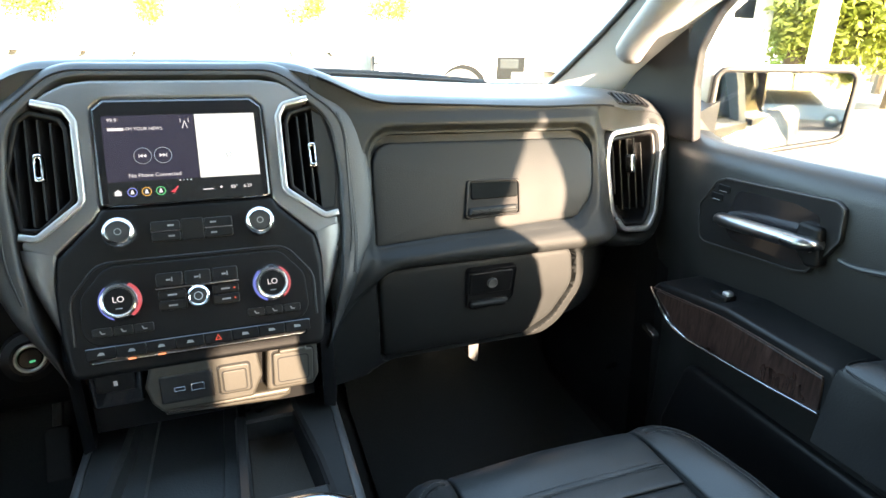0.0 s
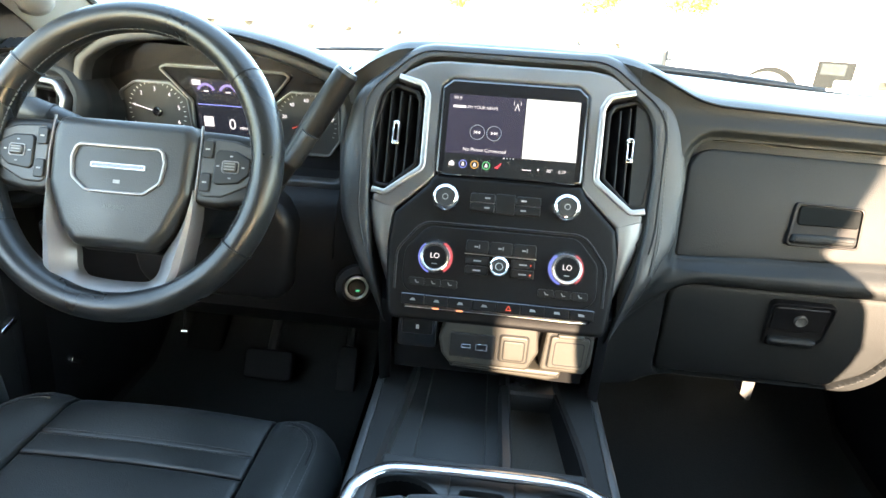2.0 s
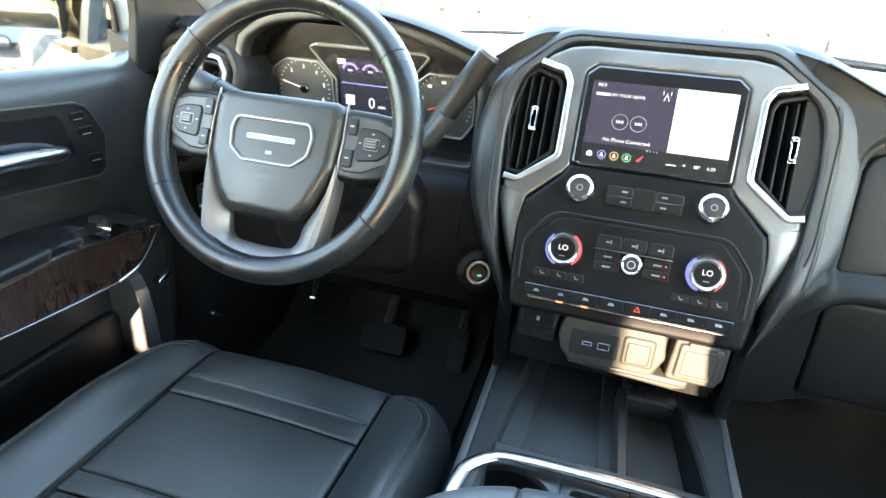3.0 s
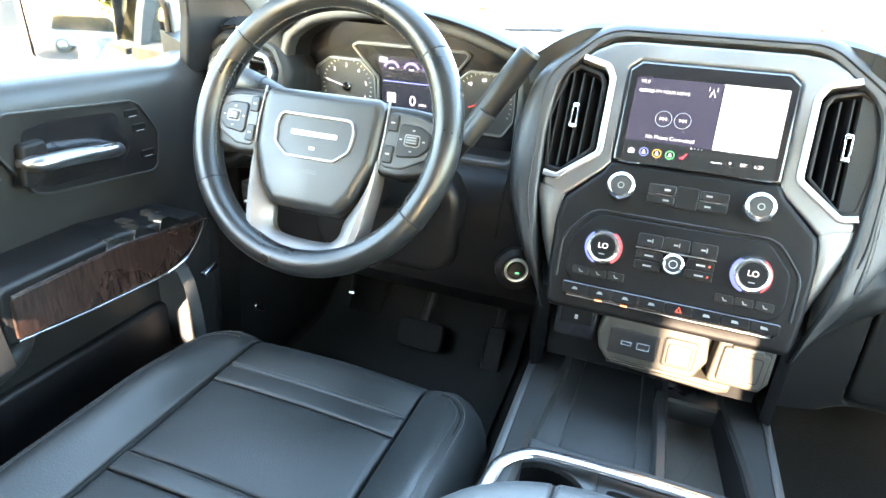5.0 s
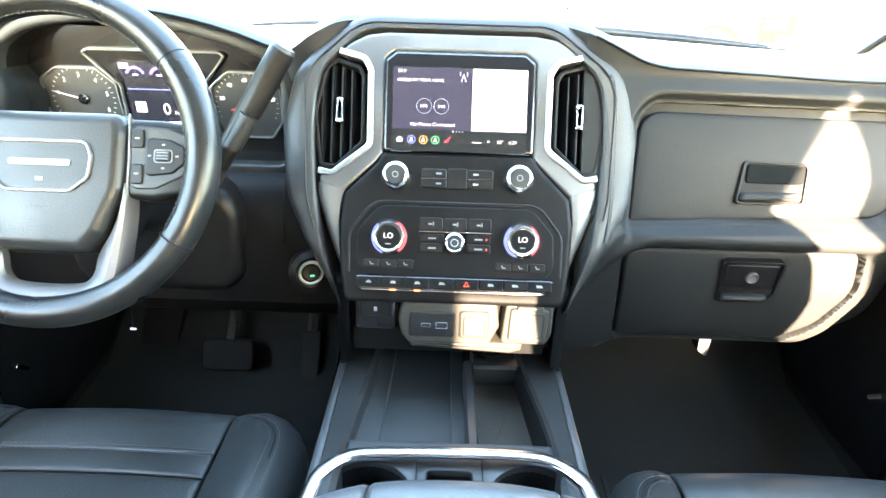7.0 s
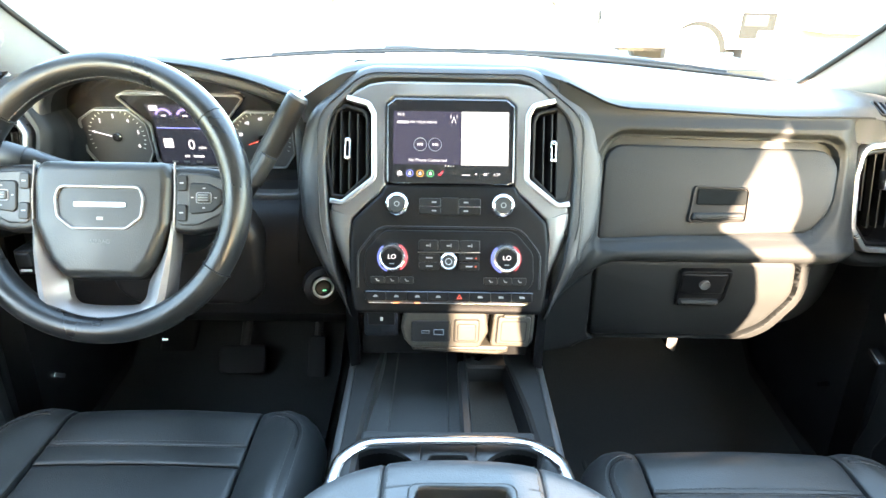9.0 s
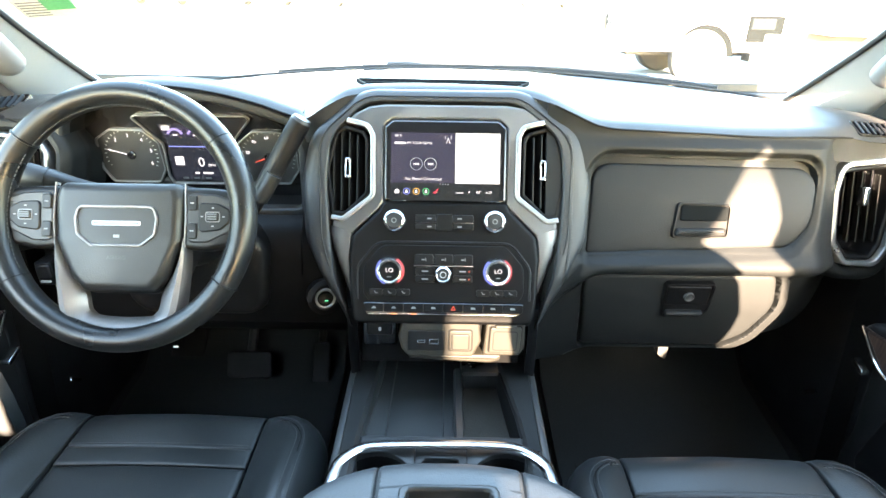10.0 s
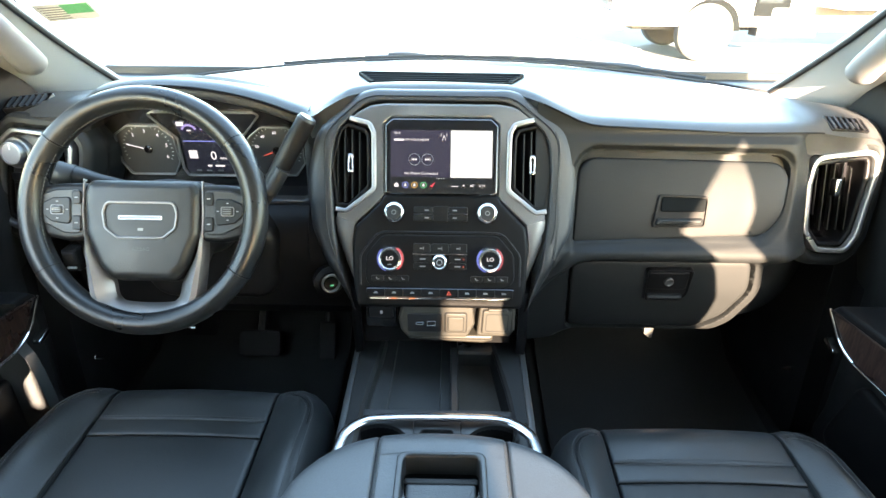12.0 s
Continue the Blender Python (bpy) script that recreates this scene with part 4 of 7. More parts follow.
    pts = [(0.2015 - 0.0004 * max(0, 6 - i) ** 1.5 - 0.0007 * max(0, i - 17) ** 1.6, 1.135 + 0.0095 * i) for i in range(22)]
    stitches([STACK @ Vector((u, v, 0.0014)) for u, v in sv(*pts)], dash, 0.0055, 0.0036, 0.0007)
    part("seam", tube([STACK @ Vector((u - 0.0035, v, 0.0012)) for u, v in sv(*pts)], 0.001, res=6), plastic, dash)
    line = rounded(sv((-0.182, 1.14), (-0.1945, 1.18), (-0.200, 1.328), (-0.130, 1.387), (0.118, 1.387), (0.2, 1.328), (0.1945, 1.18), (0.182, 1.14)), [0, 0.2, 0.06, 0.06, 0.06, 0.06, 0.2, 0], 8)
    part("seam", tube([STACK @ Vector((u, v, 0.0026)) for u, v in line[:-1]], 0.0012, res=6), plastic, dash)
    part("stack_core", prism(sv((-0.15, 1.045), (0.15, 1.045), (0.185, 1.18), (0.19, 1.33), (0.12, 1.383), (-0.13, 1.383), (-0.19, 1.33), (-0.185, 1.18)), -0.2, -0.062, STACK), latch_black, dash)


arch()

stack = thing("centre_stack", "black control panel framed in satin silver trim", "control panel", (0, 0.85, 1.1))


def stack_panel():
    trim_l = [(-0.148, 1.186), (-0.178, 1.197), (-0.178, 1.209), (-0.161, 1.208), (-0.115, 1.243), (-0.116, 1.329), (-0.124, 1.343), (-0.158, 1.350), (-0.143, 1.363), (-0.121, 1.3735), (-0.095, 1.377)]
    inner = [(0.104, 1.224), (0.0965, 1.233), (0.0965, 1.345), (0.084, 1.355), (-0.084, 1.355), (-0.0965, 1.345), (-0.0965, 1.233), (-0.104, 1.224)]
    shape = trim_l + [(-x, z) for x, z in trim_l[::-1]] + inner
    part("silver_trim", prism(rounded(sv(*shape), 0.006, 3), -0.06, 0.0, STACK, 0.004), silver, stack, "satin silver trim frame")
    # silver legs that sweep down beside the controls and roll back to the hood
    for sgn in (-1, 1):
        secs = []
        for k in range(13):
            t = k / 12
            z = 1.199 - 0.118 * t
            xi = 0.146 + 0.004 * math.sin(math.pi * min(1.0, t * 1.4)) - 0.006 * max(0.0, t - 0.7)
            xo = 0.1815 - 0.042 * max(0.0, t - 0.1) ** 1.25
            z_in = z - 0.010 * (1 - t)
            row = []
            for f, w in ((0.0, -0.03), (0.0, -0.0015), (0.06, 0.0005), (0.25, 0.001), (0.5, 0.0008), (0.75, -0.001), (0.9, -0.003), (1.0, -0.0065), (1.0, -0.04)):
                (u, v), = sv((sgn * (xi + (xo - xi) * f), z_in + (z - z_in) * f))
                row.append(STACK @ Vector((u, v, w * (1 + 0.8 * t) - 0.022 * t ** 1.5)))
            secs.append(row)
        part("trim_leg", loft(secs), silver, stack, "satin silver leg of the trim")
    # bright bracket lines along the vents
    for sgn in (-1, 1):
        path = rounded(sv(*[(sgn * x, z) for x, z in ((0.180, 1.2115), (0.162, 1.208), (0.114, 1.243), (0.115, 1.331), (0.123, 1.345), (0.156, 1.353))]), [0, 0.01, 0.012, 0.01, 0.01, 0], 4)
        part("bright_bracket", prism(band(path, 0.0041), -0.012, 0.003, STACK, 0.0025), bright_satin, stack, "bright metal bracket beside the air vent")
    # black lower panel that carries the controls
    low = [(-0.143, 1.056), (0.143, 1.056), (0.149, 1.10), (0.151, 1.15), (0.146, 1.185), (0.104, 1.223), (0.098, 1.236), (-0.098, 1.236), (-0.104, 1.223), (-0.146, 1.185), (-0.151, 1.15), (-0.149, 1.10)]
    part("control_panel", prism(rounded(sv(*low), 0.012, 4), -0.05, 0.003, STACK, 0.0065, 5), latch_black, stack, "matt black control panel")
    sub = [(-0.128, 1.088), (0.128, 1.088), (0.126, 1.142), (0.098, 1.172), (-0.098, 1.172), (-0.126, 1.142)]
    rim = rounded(sv((-0.136, 1.092), (-0.137, 1.140), (-0.106, 1.1765), (0.106, 1.1765), (0.137, 1.140), (0.136, 1.092)), [0, 0.03, 0.03, 0.03, 0.03, 0], 6)
    part("panel_ridge", tube([STACK @ Vector((u, v, 0.0026)) for u, v in rim], 0.0022, res=8, flat=0.8), plastic, stack, "raised ridge round the climate controls")
    part("climate_panel", prism(rounded(sv(*sub), 0.022, 5), 0.0, 0.0055, STACK, 0.002), latch_black, stack, "climate control panel")


stack_panel()


def centre_vent(sgn):
    g = thing("centre_air_vent", "tall black slatted air vent beside the screen", "air vent", (0.155 * sgn, 0.88, 1.28), group="centre air vents")
    shape = [(0.180, 1.216), (0.157, 1.214), (0.121, 1.246), (0.122, 1.326), (0.129, 1.338), (0.160, 1.346), (0.176, 1.335), (0.190, 1.28)]
    out = sv(*[(sgn * x, z) for x, z in shape])
    if area(out) < 0:
        out = out[::-1]
    out = rounded(out, 0.006, 3)
    part("frame", ring_frame(out, inset(out, 0.006), -0.05, -0.004, STACK, 0.003), latch_black, g)
    part("back", prism(out, -0.06, -0.05, STACK), gloss_black, g)
    for i in range(4):
        u = sgn * (0.1345 + 0.0125 * i)
        lo, hi = ((1.236, 1.332), (1.228, 1.336), (1.222, 1.338), (1.222, 1.334))[i]
        (u0, v0), (u1, v1) = sv((u, lo), (u, hi))
        tilt = spot(STACK, u, 0, -0.022) @ pose(0, 0, 0, 0, sgn * 22, 0)
        part("slat", prism(rect(-0.0013, v0, 0.0013, v1), -0.016, 0.016, tilt, 0.0006, 1), latch_black, g)
    (u, v), = sv((sgn * 0.154, 1.283))
    part("tab", ring_frame(rect(-0.0045, -0.016, 0.0045, 0.016, 0.003), rect(-0.0022, -0.011, 0.0022, 0.011, 0.0015), -0.012, 0.004, spot(STACK, u, v, -0.003), 0.0012), chrome, g, "bright slider tab")


centre_vent(-1)
centre_vent(1)

scr_dark = glow("screen_violet", (0.075, 0.062, 0.135), 0.55)
scr_bar = glow("screen_black", (0.012, 0.012, 0.016), 0.3)
scr_white = glow("screen_white", (0.93, 0.97, 1.0), 1.35)
scr_text = glow("screen_text", (0.8, 0.78, 0.85), 1.6)
lamp_red = glow("red_indicator", (1.0, 0.12, 0.08), 1.2)
lamp_amber = glow("amber_indicator", (1.0, 0.32, 0.15), 2.0)
lamp_green = glow("green_indicator", (0.1, 0.9, 0.45), 0.6)
icon_blue = glow("blue_icon", (0.25, 0.3, 0.9), 1.3)
icon_amber = glow("amber_icon", (0.9, 0.5, 0.12), 1.2)
icon_green = glow("green_icon", (0.15, 0.75, 0.3), 1.2)
icon_red = glow("red_icon", (0.85, 0.08, 0.12), 1.2)


def screen():
    g = thing("touch_screen", "lit touch screen showing the radio in violet and a white pane", "screen", (0, 0.88, 1.29))
    bez = rounded(sv((-0.096, 1.235), (0.096, 1.235), (0.096, 1.343), (0.083, 1.3535), (-0.083, 1.3535), (-0.096, 1.343)), 0.005)
    part("bezel", prism(bez, -0.04, 0.006, STACK, 0.004), gloss_black, g, "gloss black bezel")
    w = 0.0063
    q = lambda *ps: sv(*ps)
    part("display", prism(q((-0.086, 1.237), (0.086, 1.237), (0.086, 1.335), (-0.086, 1.335)), 0.0055, w, STACK), scr_bar, g)
    part("radio_pane", prism(q((-0.0855, 1.262), (0.0145, 1.262), (0.0145, 1.3345), (-0.0855, 1.3345)), w, w + 0.0002, STACK), scr_dark, g, "violet radio pane")
    part("white_pane", prism(q((0.0155, 1.262), (0.0855, 1.262), (0.0855, 1.3345), (0.0155, 1.3345)), w, w + 0.0002, STACK), scr_white, g, "blank white pane")

    def at(x, z):
        (u, v), = sv((x, z))
        return spot(STACK, u, v, w + 0.0003)
    words("99.9", 0.0062, at(-0.08, 1.3295), scr_text, g, "frequency", "LEFT", 0.0001)
    part("call_sign", prism(rect(0, -0.0017, 0.017, 0.0017), 0, 0.0001, at(-0.08, 1.3195)), scr_text, g)
    words("-FM YOUR NEWS", 0.0054, at(-0.0625, 1.3195), scr_text, g, "station", "LEFT", 0.0001)
    words("No Phone Connected", 0.0064, at(-0.034, 1.268), scr_text, g, "notice", "CENTER", 0.0001)
    words("6:29", 0.0058, at(0.069, 1.2495), scr_text, g, "clock", "CENTER", 0.0001)
    words("88°", 0.0058, at(0.053, 1.2495), scr_text, g, "temperature", "CENTER", 0.0001)
    part("status_bar", prism(rect(-0.006, -0.0006, 0.006, 0.0006), 0, 0.0001, at(0.023, 1.2485)), scr_text, g)
    part("status_mark", prism(circle(0, 0, 0.0014, 12), 0, 0.0001, at(0.038, 1.25)), scr_text, g)
    for x, flip in ((-0.0455, -1), (-0.0235, 1)):
        b = part("skip_button", ring_frame(circle(0, 0, 0.0098, 40), circle(0, 0, 0.0092, 40), 0, 0.0002, at(x, 1.2895), 0.0001, 1, 60), faint_ink, g)
        bm = bmesh.new()
        for dx in (-0.0038, 0.0):
            prism([(flip * (dx + 0.0), -0.0022), (flip * (dx + 0.0035), 0.0), (flip * (dx + 0.0), 0.0022)], 0, 0.0002, at(x, 1.2895), bm=bm)
        prism(rect(0.0036 * flip, -0.0022, 0.0044 * flip, 0.0022), 0, 0.0002, at(x, 1.2895), bm=bm)
        part("arrows", bm, scr_text, b)
    # mast sign
    bm = bmesh.new()
    prism([(-0.0035, -0.006), (0, 0.004), (0.0035, -0.006), (0.0024, -0.006), (0, 0.0015), (-0.0024, -0.006)], 0, 0.0002, at(0.004, 1.3245), bm=bm)
    for s in (-1, 1):
        prism(rect(s * 0.0045 - 0.0004, 0.001, s * 0.0045 + 0.0004, 0.006), 0, 0.0002, at(0.004, 1.3245), bm=bm)
    part("mast_icon", bm, scr_text, g)
    part("pane_icon", ring_frame(circle(0, 0, 0.0032, 24), circle(0, 0, 0.0026, 24), 0, 0.0002, at(0.0505, 1.287), 0.0001, 1, 40), faint_ink, g)
    for i in range(4):
        part("page_dot", prism(circle(0, 0, 0.0009, 10), 0, 0.0002, at(-0.0075 + 0.004 * i, 1.2605)), scr_text if i == 0 else faint_ink, g)
    part("home_icon", prism([(-0.0036, -0.0032), (0.0036, -0.0032), (0.0036, 0.0012), (0, 0.004), (-0.0036, 0.0012)], 0, 0.0002, at(-0.0755, 1.25)), scr_text, g)
    for i, mt in enumerate((icon_blue, icon_amber, icon_green)):
        ic = part("round_icon", ring_frame(circle(0, 0, 0.0054, 30), circle(0, 0, 0.0044, 30), 0, 0.0002, at(-0.0605 + 0.0153 * i, 1.25), 0.0001, 1, 48), mt, g)
        part("sign", prism([(-0.0022, -0.0022), (0.0022, -0.0022), (0.0008, 0.0026), (-0.0008, 0.0026)], 0, 0.0002, at(-0.0605 + 0.0153 * i, 1.25)), scr_text, ic)
    part("seat_icon", prism([(-0.005, -0.002), (0.0, -0.0035), (0.002, 0.0), (0.005, 0.0045), (0.003, 0.0045), (-0.0005, 0.001)], 0, 0.0002, at(-0.0147, 1.25)), icon_red, g)


screen()


def face_at(x, z, w=0.003):
    (u, v), = sv((x, z))
    return spot(STACK, u, v, w)


def stack_controls():
    # audio knobs
    for x in (-0.0785, 0.0785):
        k = part("audio_knob", lathe([(0.0188, -0.002), (0.0188, 0.003), (0.0182, 0.005), (0.0172, 0.0125), (0.0158, 0.0148), (0.0128, 0.0160), (0.0120, 0.0146), (0.0005, 0.0142)], face_at(x, 1.2075), 48), satin_chrome, stack, "chrome-edged audio knob")
        part("cap", lathe([(0.0118, 0.0), (0.0118, 0.0157), (0.0005, 0.016)], face_at(x, 1.2075), 36), dark_plastic, k)
        part("mark", ring_frame(circle(0, 0, 0.004, 20), circle(0, 0, 0.003, 20), 0.0159, 0.0163, face_at(x, 1.2075), 0.0001, 1, 30), faint_ink, k)
    # radio keys between them
    for x0, x1 in ((-0.046, -0.0135), (0.0135, 0.046)):
        for z0, z1 in ((1.2055, 1.2165), (1.194, 1.2045)):
            b = part("key", prism(rounded(sv((x0, z0), (x1, z0), (x1, z1), (x0, z1)), 0.003), 0.0, 0.0062, STACK, 0.0015), plastic, stack)
            (u, v), = sv(((x0 + x1) / 2 + (0.006 if x0 < 0 else -0.006), (z0 + z1) / 2))
            part("mark", prism(rect(-0.0035, -0.0011, 0.0035, 0.0011), 0.0062, 0.0065, spot(STACK, u, v)), faint_ink, b)
        part("bright_line", prism(sv((x0, 1.2044), (x1, 1.2044), (x1, 1.2056), (x0, 1.2056)), 0.002, 0.0068, STACK), satin_chrome, stack)
    part("key", prism(rounded(sv((-0.0125, 1.193), (0.0125, 1.193), (0.0125, 1.2175), (-0.0125, 1.2175)), 0.002), 0.0, 0.0052, STACK, 0.001), plastic, stack)
    # temperature dials
    blue = glow("blue_ring", (0.22, 0.28, 0.95), 1.0)
    red = glow("red_ring", (0.95, 0.16, 0.2), 0.9)
    for x, txt in ((-0.0845, "LO"), (0.0845, "LO")):
        at = face_at(x, 1.1345, 0.0055)
        k = part("temperature_dial", lathe([(0.0232, -0.002), (0.0232, 0.003), (0.0226, 0.005), (0.0205, 0.0145), (0.0188, 0.0168), (0.0165, 0.0172), (0.0152, 0.016), (0.0005, 0.0156)], at, 56), satin_chrome, stack, "chrome temperature dial with lit digits")
        part("cap", lathe([(0.0148, 0.0), (0.0148, 0.0168), (0.0005, 0.0171)], at, 40), latch_black, k)
        for mt, a0, a1 in ((blue, 130, 250), (red, -55, 60)):
            bm = bmesh.new()
            secs = []
            for i in range(19):
                a = radians(a0 + (a1 - a0) * i / 18)
                secs.append([at @ Vector((r * math.cos(a), r * math.sin(a), h)) for r, h in ((0.0224, 0.004), (0.0227, 0.0062), (0.0204, 0.0154), (0.0196, 0.014))])
            loft(secs, bm=bm)
            part("colour_arc", bm, mt, k, "coloured arc round the dial")
        words(txt, 0.0095, spot(at, 0, 0.0015, 0.0172), scr_text, k, "digits", "CENTER", 0.0002)
        part("mark", prism(rect(-0.0035, -0.0092, 0.0035, -0.008), 0.0168, 0.0174, at), faint_ink, k)
    # climate keys
    for i in range(3):
        x0 = -0.046 + 0.031 * i
        b = part("key", prism(rounded(sv((x0, 1.144), (x0 + 0.0295, 1.144), (x0 + 0.0295, 1.159), (x0, 1.159)), 0.003), 0.003, 0.0085, STACK, 0.0012), plastic, stack)
        (u, v), = sv((x0 + 0.015, 1.1515))
        bm = bmesh.new()
        prism(rect(-0.004, -0.0012, 0.001, 0.0008), 0.0085, 0.0088, spot(STACK, u, v), bm=bm)
        prism(rect(0.0018, -0.0025, 0.003, 0.0028), 0.0085, 0.0088, spot(STACK, u, v), bm=bm)
        part("mark", bm, faint_ink, b)
    part("bright_line", prism(sv((-0.047, 1.1415), (0.046, 1.1415), (0.046, 1.1430), (-0.047, 1.1430)), 0.003, 0.0095, STACK), satin_chrome, stack)
    for s in (-1, 1):
        for z0 in (1.1295, 1.118):
            x0, x1 = sorted((s * 0.0145, s * 0.045))
            b = part("key", prism(rounded(sv((x0, z0), (x1, z0), (x1, z0 + 0.0105), (x0, z0 + 0.0105)), 0.0025), 0.003, 0.008, STACK, 0.001), plastic, stack)
            (u, v), = sv(((x0 + x1) / 2, z0 + 0.005))
            part("mark", prism(rect(-0.005, -0.001, 0.005, 0.001), 0.008, 0.0083, spot(STACK, u, v)), faint_ink, b)
            if s > 0:
                part("lamp", prism(circle(0.010, 0.0, 0.0011, 10), 0.008, 0.0083, spot(STACK, u, v)), lamp_red, b)
    at = face_at(-0.001, 1.1300, 0.0055)
    k = part("fan_knob", lathe([(0.0135, -0.002), (0.0135, 0.004), (0.0125, 0.010), (0.0105, 0.0115), (0.009, 0.0105), (0.0005, 0.0102)], at, 40), chrome, stack, "chrome fan knob")
    part("cap", lathe([(0.0092, 0.0), (0.0092, 0.0112), (0.0005, 0.0114)], at, 32), dark_plastic, k)
    part("mark", ring_frame(circle(0, 0, 0.005, 20), circle(0, 0, 0.0042, 20), 0.0113, 0.0117, at, 0.0001, 1, 30), ink, k)
    # seat heater keys under the dials
    for s in (-1, 1):
        for i in range(3):
            x0 = s * 0.0845 - 0.0325 + 0.0217 * i
            b = part("key", prism(rounded(sv((x0, 1.0985), (x0 + 0.0205, 1.0985), (x0 + 0.0205, 1.108), (x0, 1.108)), 0.002), 0.002, 0.008, STACK, 0.001), plastic, stack)
            (u, v), = sv((x0 + 0.0105, 1.1033))
            part("mark", prism([(-0.003, 0.002), (-0.001, -0.002), (0.003, -0.002), (0.003, -0.0008), (0.0, -0.0008), (-0.0015, 0.002)], 0.008, 0.0083, spot(STACK, u, v)), faint_ink, b)
    # switch bar with its bright lower edge
    bar = part("switch_bar", prism(rounded(sv((-0.121, 1.0705), (0.119, 1.0705), (0.128, 1.089), (-0.127, 1.089)), 0.003), -0.02, 0.012, STACK, 0.003), gloss_black, stack, "bar of black switches")
    part("bright_edge", prism(rounded(sv((-0.117, 1.0718), (0.114, 1.0718), (0.116, 1.0731), (-0.119, 1.0731)), 0.0006), 0.0, 0.0145, STACK, 0.001), chrome, bar, "bright metal lower edge")
    xs = [-0.109 + 0.0312 * i for i in range(8)]
    for i, x in enumerate(xs):
        (u, v), = sv((x, 1.0815))
        b = part("switch", prism(rect(u - 0.0152, v - 0.0065, u + 0.0152, v + 0.0065, 0.002), 0.008, 0.0135, STACK, 0.001), latch_black, bar)
        mt = lamp_red if i == 4 else faint_ink
        if i == 4:
            bm = ring_frame([(-0.004, -0.003), (0.004, -0.003), (0, 0.004)], [(-0.0025, -0.0021), (0.0025, -0.0021), (0, 0.0024)], 0.0135, 0.0138, spot(STACK, u, v), 0.0001, 1, 30)
        else:
            bm = prism([(-0.004, -0.0015), (0.004, -0.0015), (0.0025, 0.0015), (-0.001 - 0.0005 * i, 0.002)], 0.0135, 0.0138, spot(STACK, u, v))
        part("mark", bm, mt, b)
        if i in (1, 2):
            part("lamp", prism(rect(u - 0.004, v - 0.0105, u + 0.004, v - 0.0085), 0.0144, 0.0148, STACK), lamp_amber, b)


stack_controls()


def lower_stack():
    g = thing("socket_panel", "dark grey lower panel with sockets and covers, partly sunlit", "panel", (0, 0.79, 1.0))
    face = plane_of((0, 0.786, 1.062), (1, 0, 0), (0, 0.06, 1))
    q = lambda x, z: (x - 0.004, (z + 0.012 - 1.062) * 1.0018)
    taupe = material("dark_taupe_plastic", (0.036, 0.033, 0.027), 0.5, grain=700, bump=0.2, vary=0.1)
    # backing blackened in place of the darkness beneath the plates
    part("backing", prism([q(-0.132, 0.955), q(0.132, 0.955), q(0.132, 1.075), q(-0.132, 1.075)], -0.12, -0.03, face), recess_black, g)
    part("trailer_brake", prism(rounded([q(-0.125, 1.0), q(-0.07, 1.0), q(-0.07, 1.055), q(-0.125, 1.055)], 0.006), -0.03, -0.004, face, 0.004), gloss_black, g)
    part("brake_key", prism(rounded([q(-0.118, 1.022), q(-0.077, 1.022), q(-0.077, 1.05), q(-0.118, 1.05)], 0.003), -0.01, 0.001, face, 0.002), plastic, g)
    part("brake_mark", prism([q(-0.099, 1.030), q(-0.095, 1.030), q(-0.095, 1.036), q(-0.099, 1.036)], 0.0, 0.0013, face), ink, g)
    body = part("socket_plate", prism(rounded([q(-0.063, 0.998), q(-0.052, 0.984), q(0.053, 0.984), q(0.066, 1.012), q(0.061, 1.052), q(-0.058, 1.052), q(-0.068, 1.02)], 0.006), -0.03, 0.002, face, 0.004), taupe, g)
    part("socket_frame", prism(rounded([q(-0.052, 0.996), q(0.008, 0.996), q(0.008, 1.032), q(-0.052, 1.032)], 0.003), 0.0, 0.0045, face, 0.0015), dark_plastic, body)
    part("usb_c_port", ring_frame([q(-0.037, 1.011), q(-0.024, 1.011), q(-0.024, 1.017), q(-0.037, 1.017)], [q(-0.0355, 1.0125), q(-0.0255, 1.0125), q(-0.0255, 1.0155), q(-0.0355, 1.0155)], 0.004, 0.0055, face, 0.0003, 1, 40), satin_chrome, body)
    part("usb_port", ring_frame([q(-0.018, 1.009), q(-0.002, 1.009), q(-0.002, 1.019), q(-0.018, 1.019)], [q(-0.0165, 1.0105), q(-0.0035, 1.0105), q(-0.0035, 1.0175), q(-0.0165, 1.0175)], 0.004, 0.0058, face, 0.0003, 1, 40), satin_chrome, body)
    part("socket_cover", prism(rounded([q(0.014, 0.996), q(0.051, 0.996), q(0.051, 1.034), q(0.014, 1.034)], 0.005), 0.0, 0.005, face, 0.002), taupe, body, "square flip cover over a socket")
    part("cover_inset", prism(rounded([q(0.019, 1.0), q(0.046, 1.0), q(0.046, 1.027), q(0.019, 1.027)], 0.003), 0.003, 0.0062, face, 0.0012), taupe, body)
    part("cover_gap", ring_frame(rounded([q(0.0125, 0.9945), q(0.0525, 0.9945), q(0.0525, 1.0355), q(0.0125, 1.0355)], 0.005), rounded([q(0.0142, 0.9962), q(0.0508, 0.9962), q(0.0508, 1.0338), q(0.0142, 1.0338)], 0.004), 0.001, 0.0024, face, 0.0002, 1, 80), rubber, body)
    part("inset_gap", ring_frame(rounded([q(0.0178, 0.9988), q(0.0472, 0.9988), q(0.0472, 1.0282), q(0.0178, 1.0282)], 0.004), rounded([q(0.019, 1.0), q(0.046, 1.0), q(0.046, 1.027), q(0.019, 1.027)], 0.003), 0.004, 0.0053, face, 0.0001, 1, 80), rubber, body)
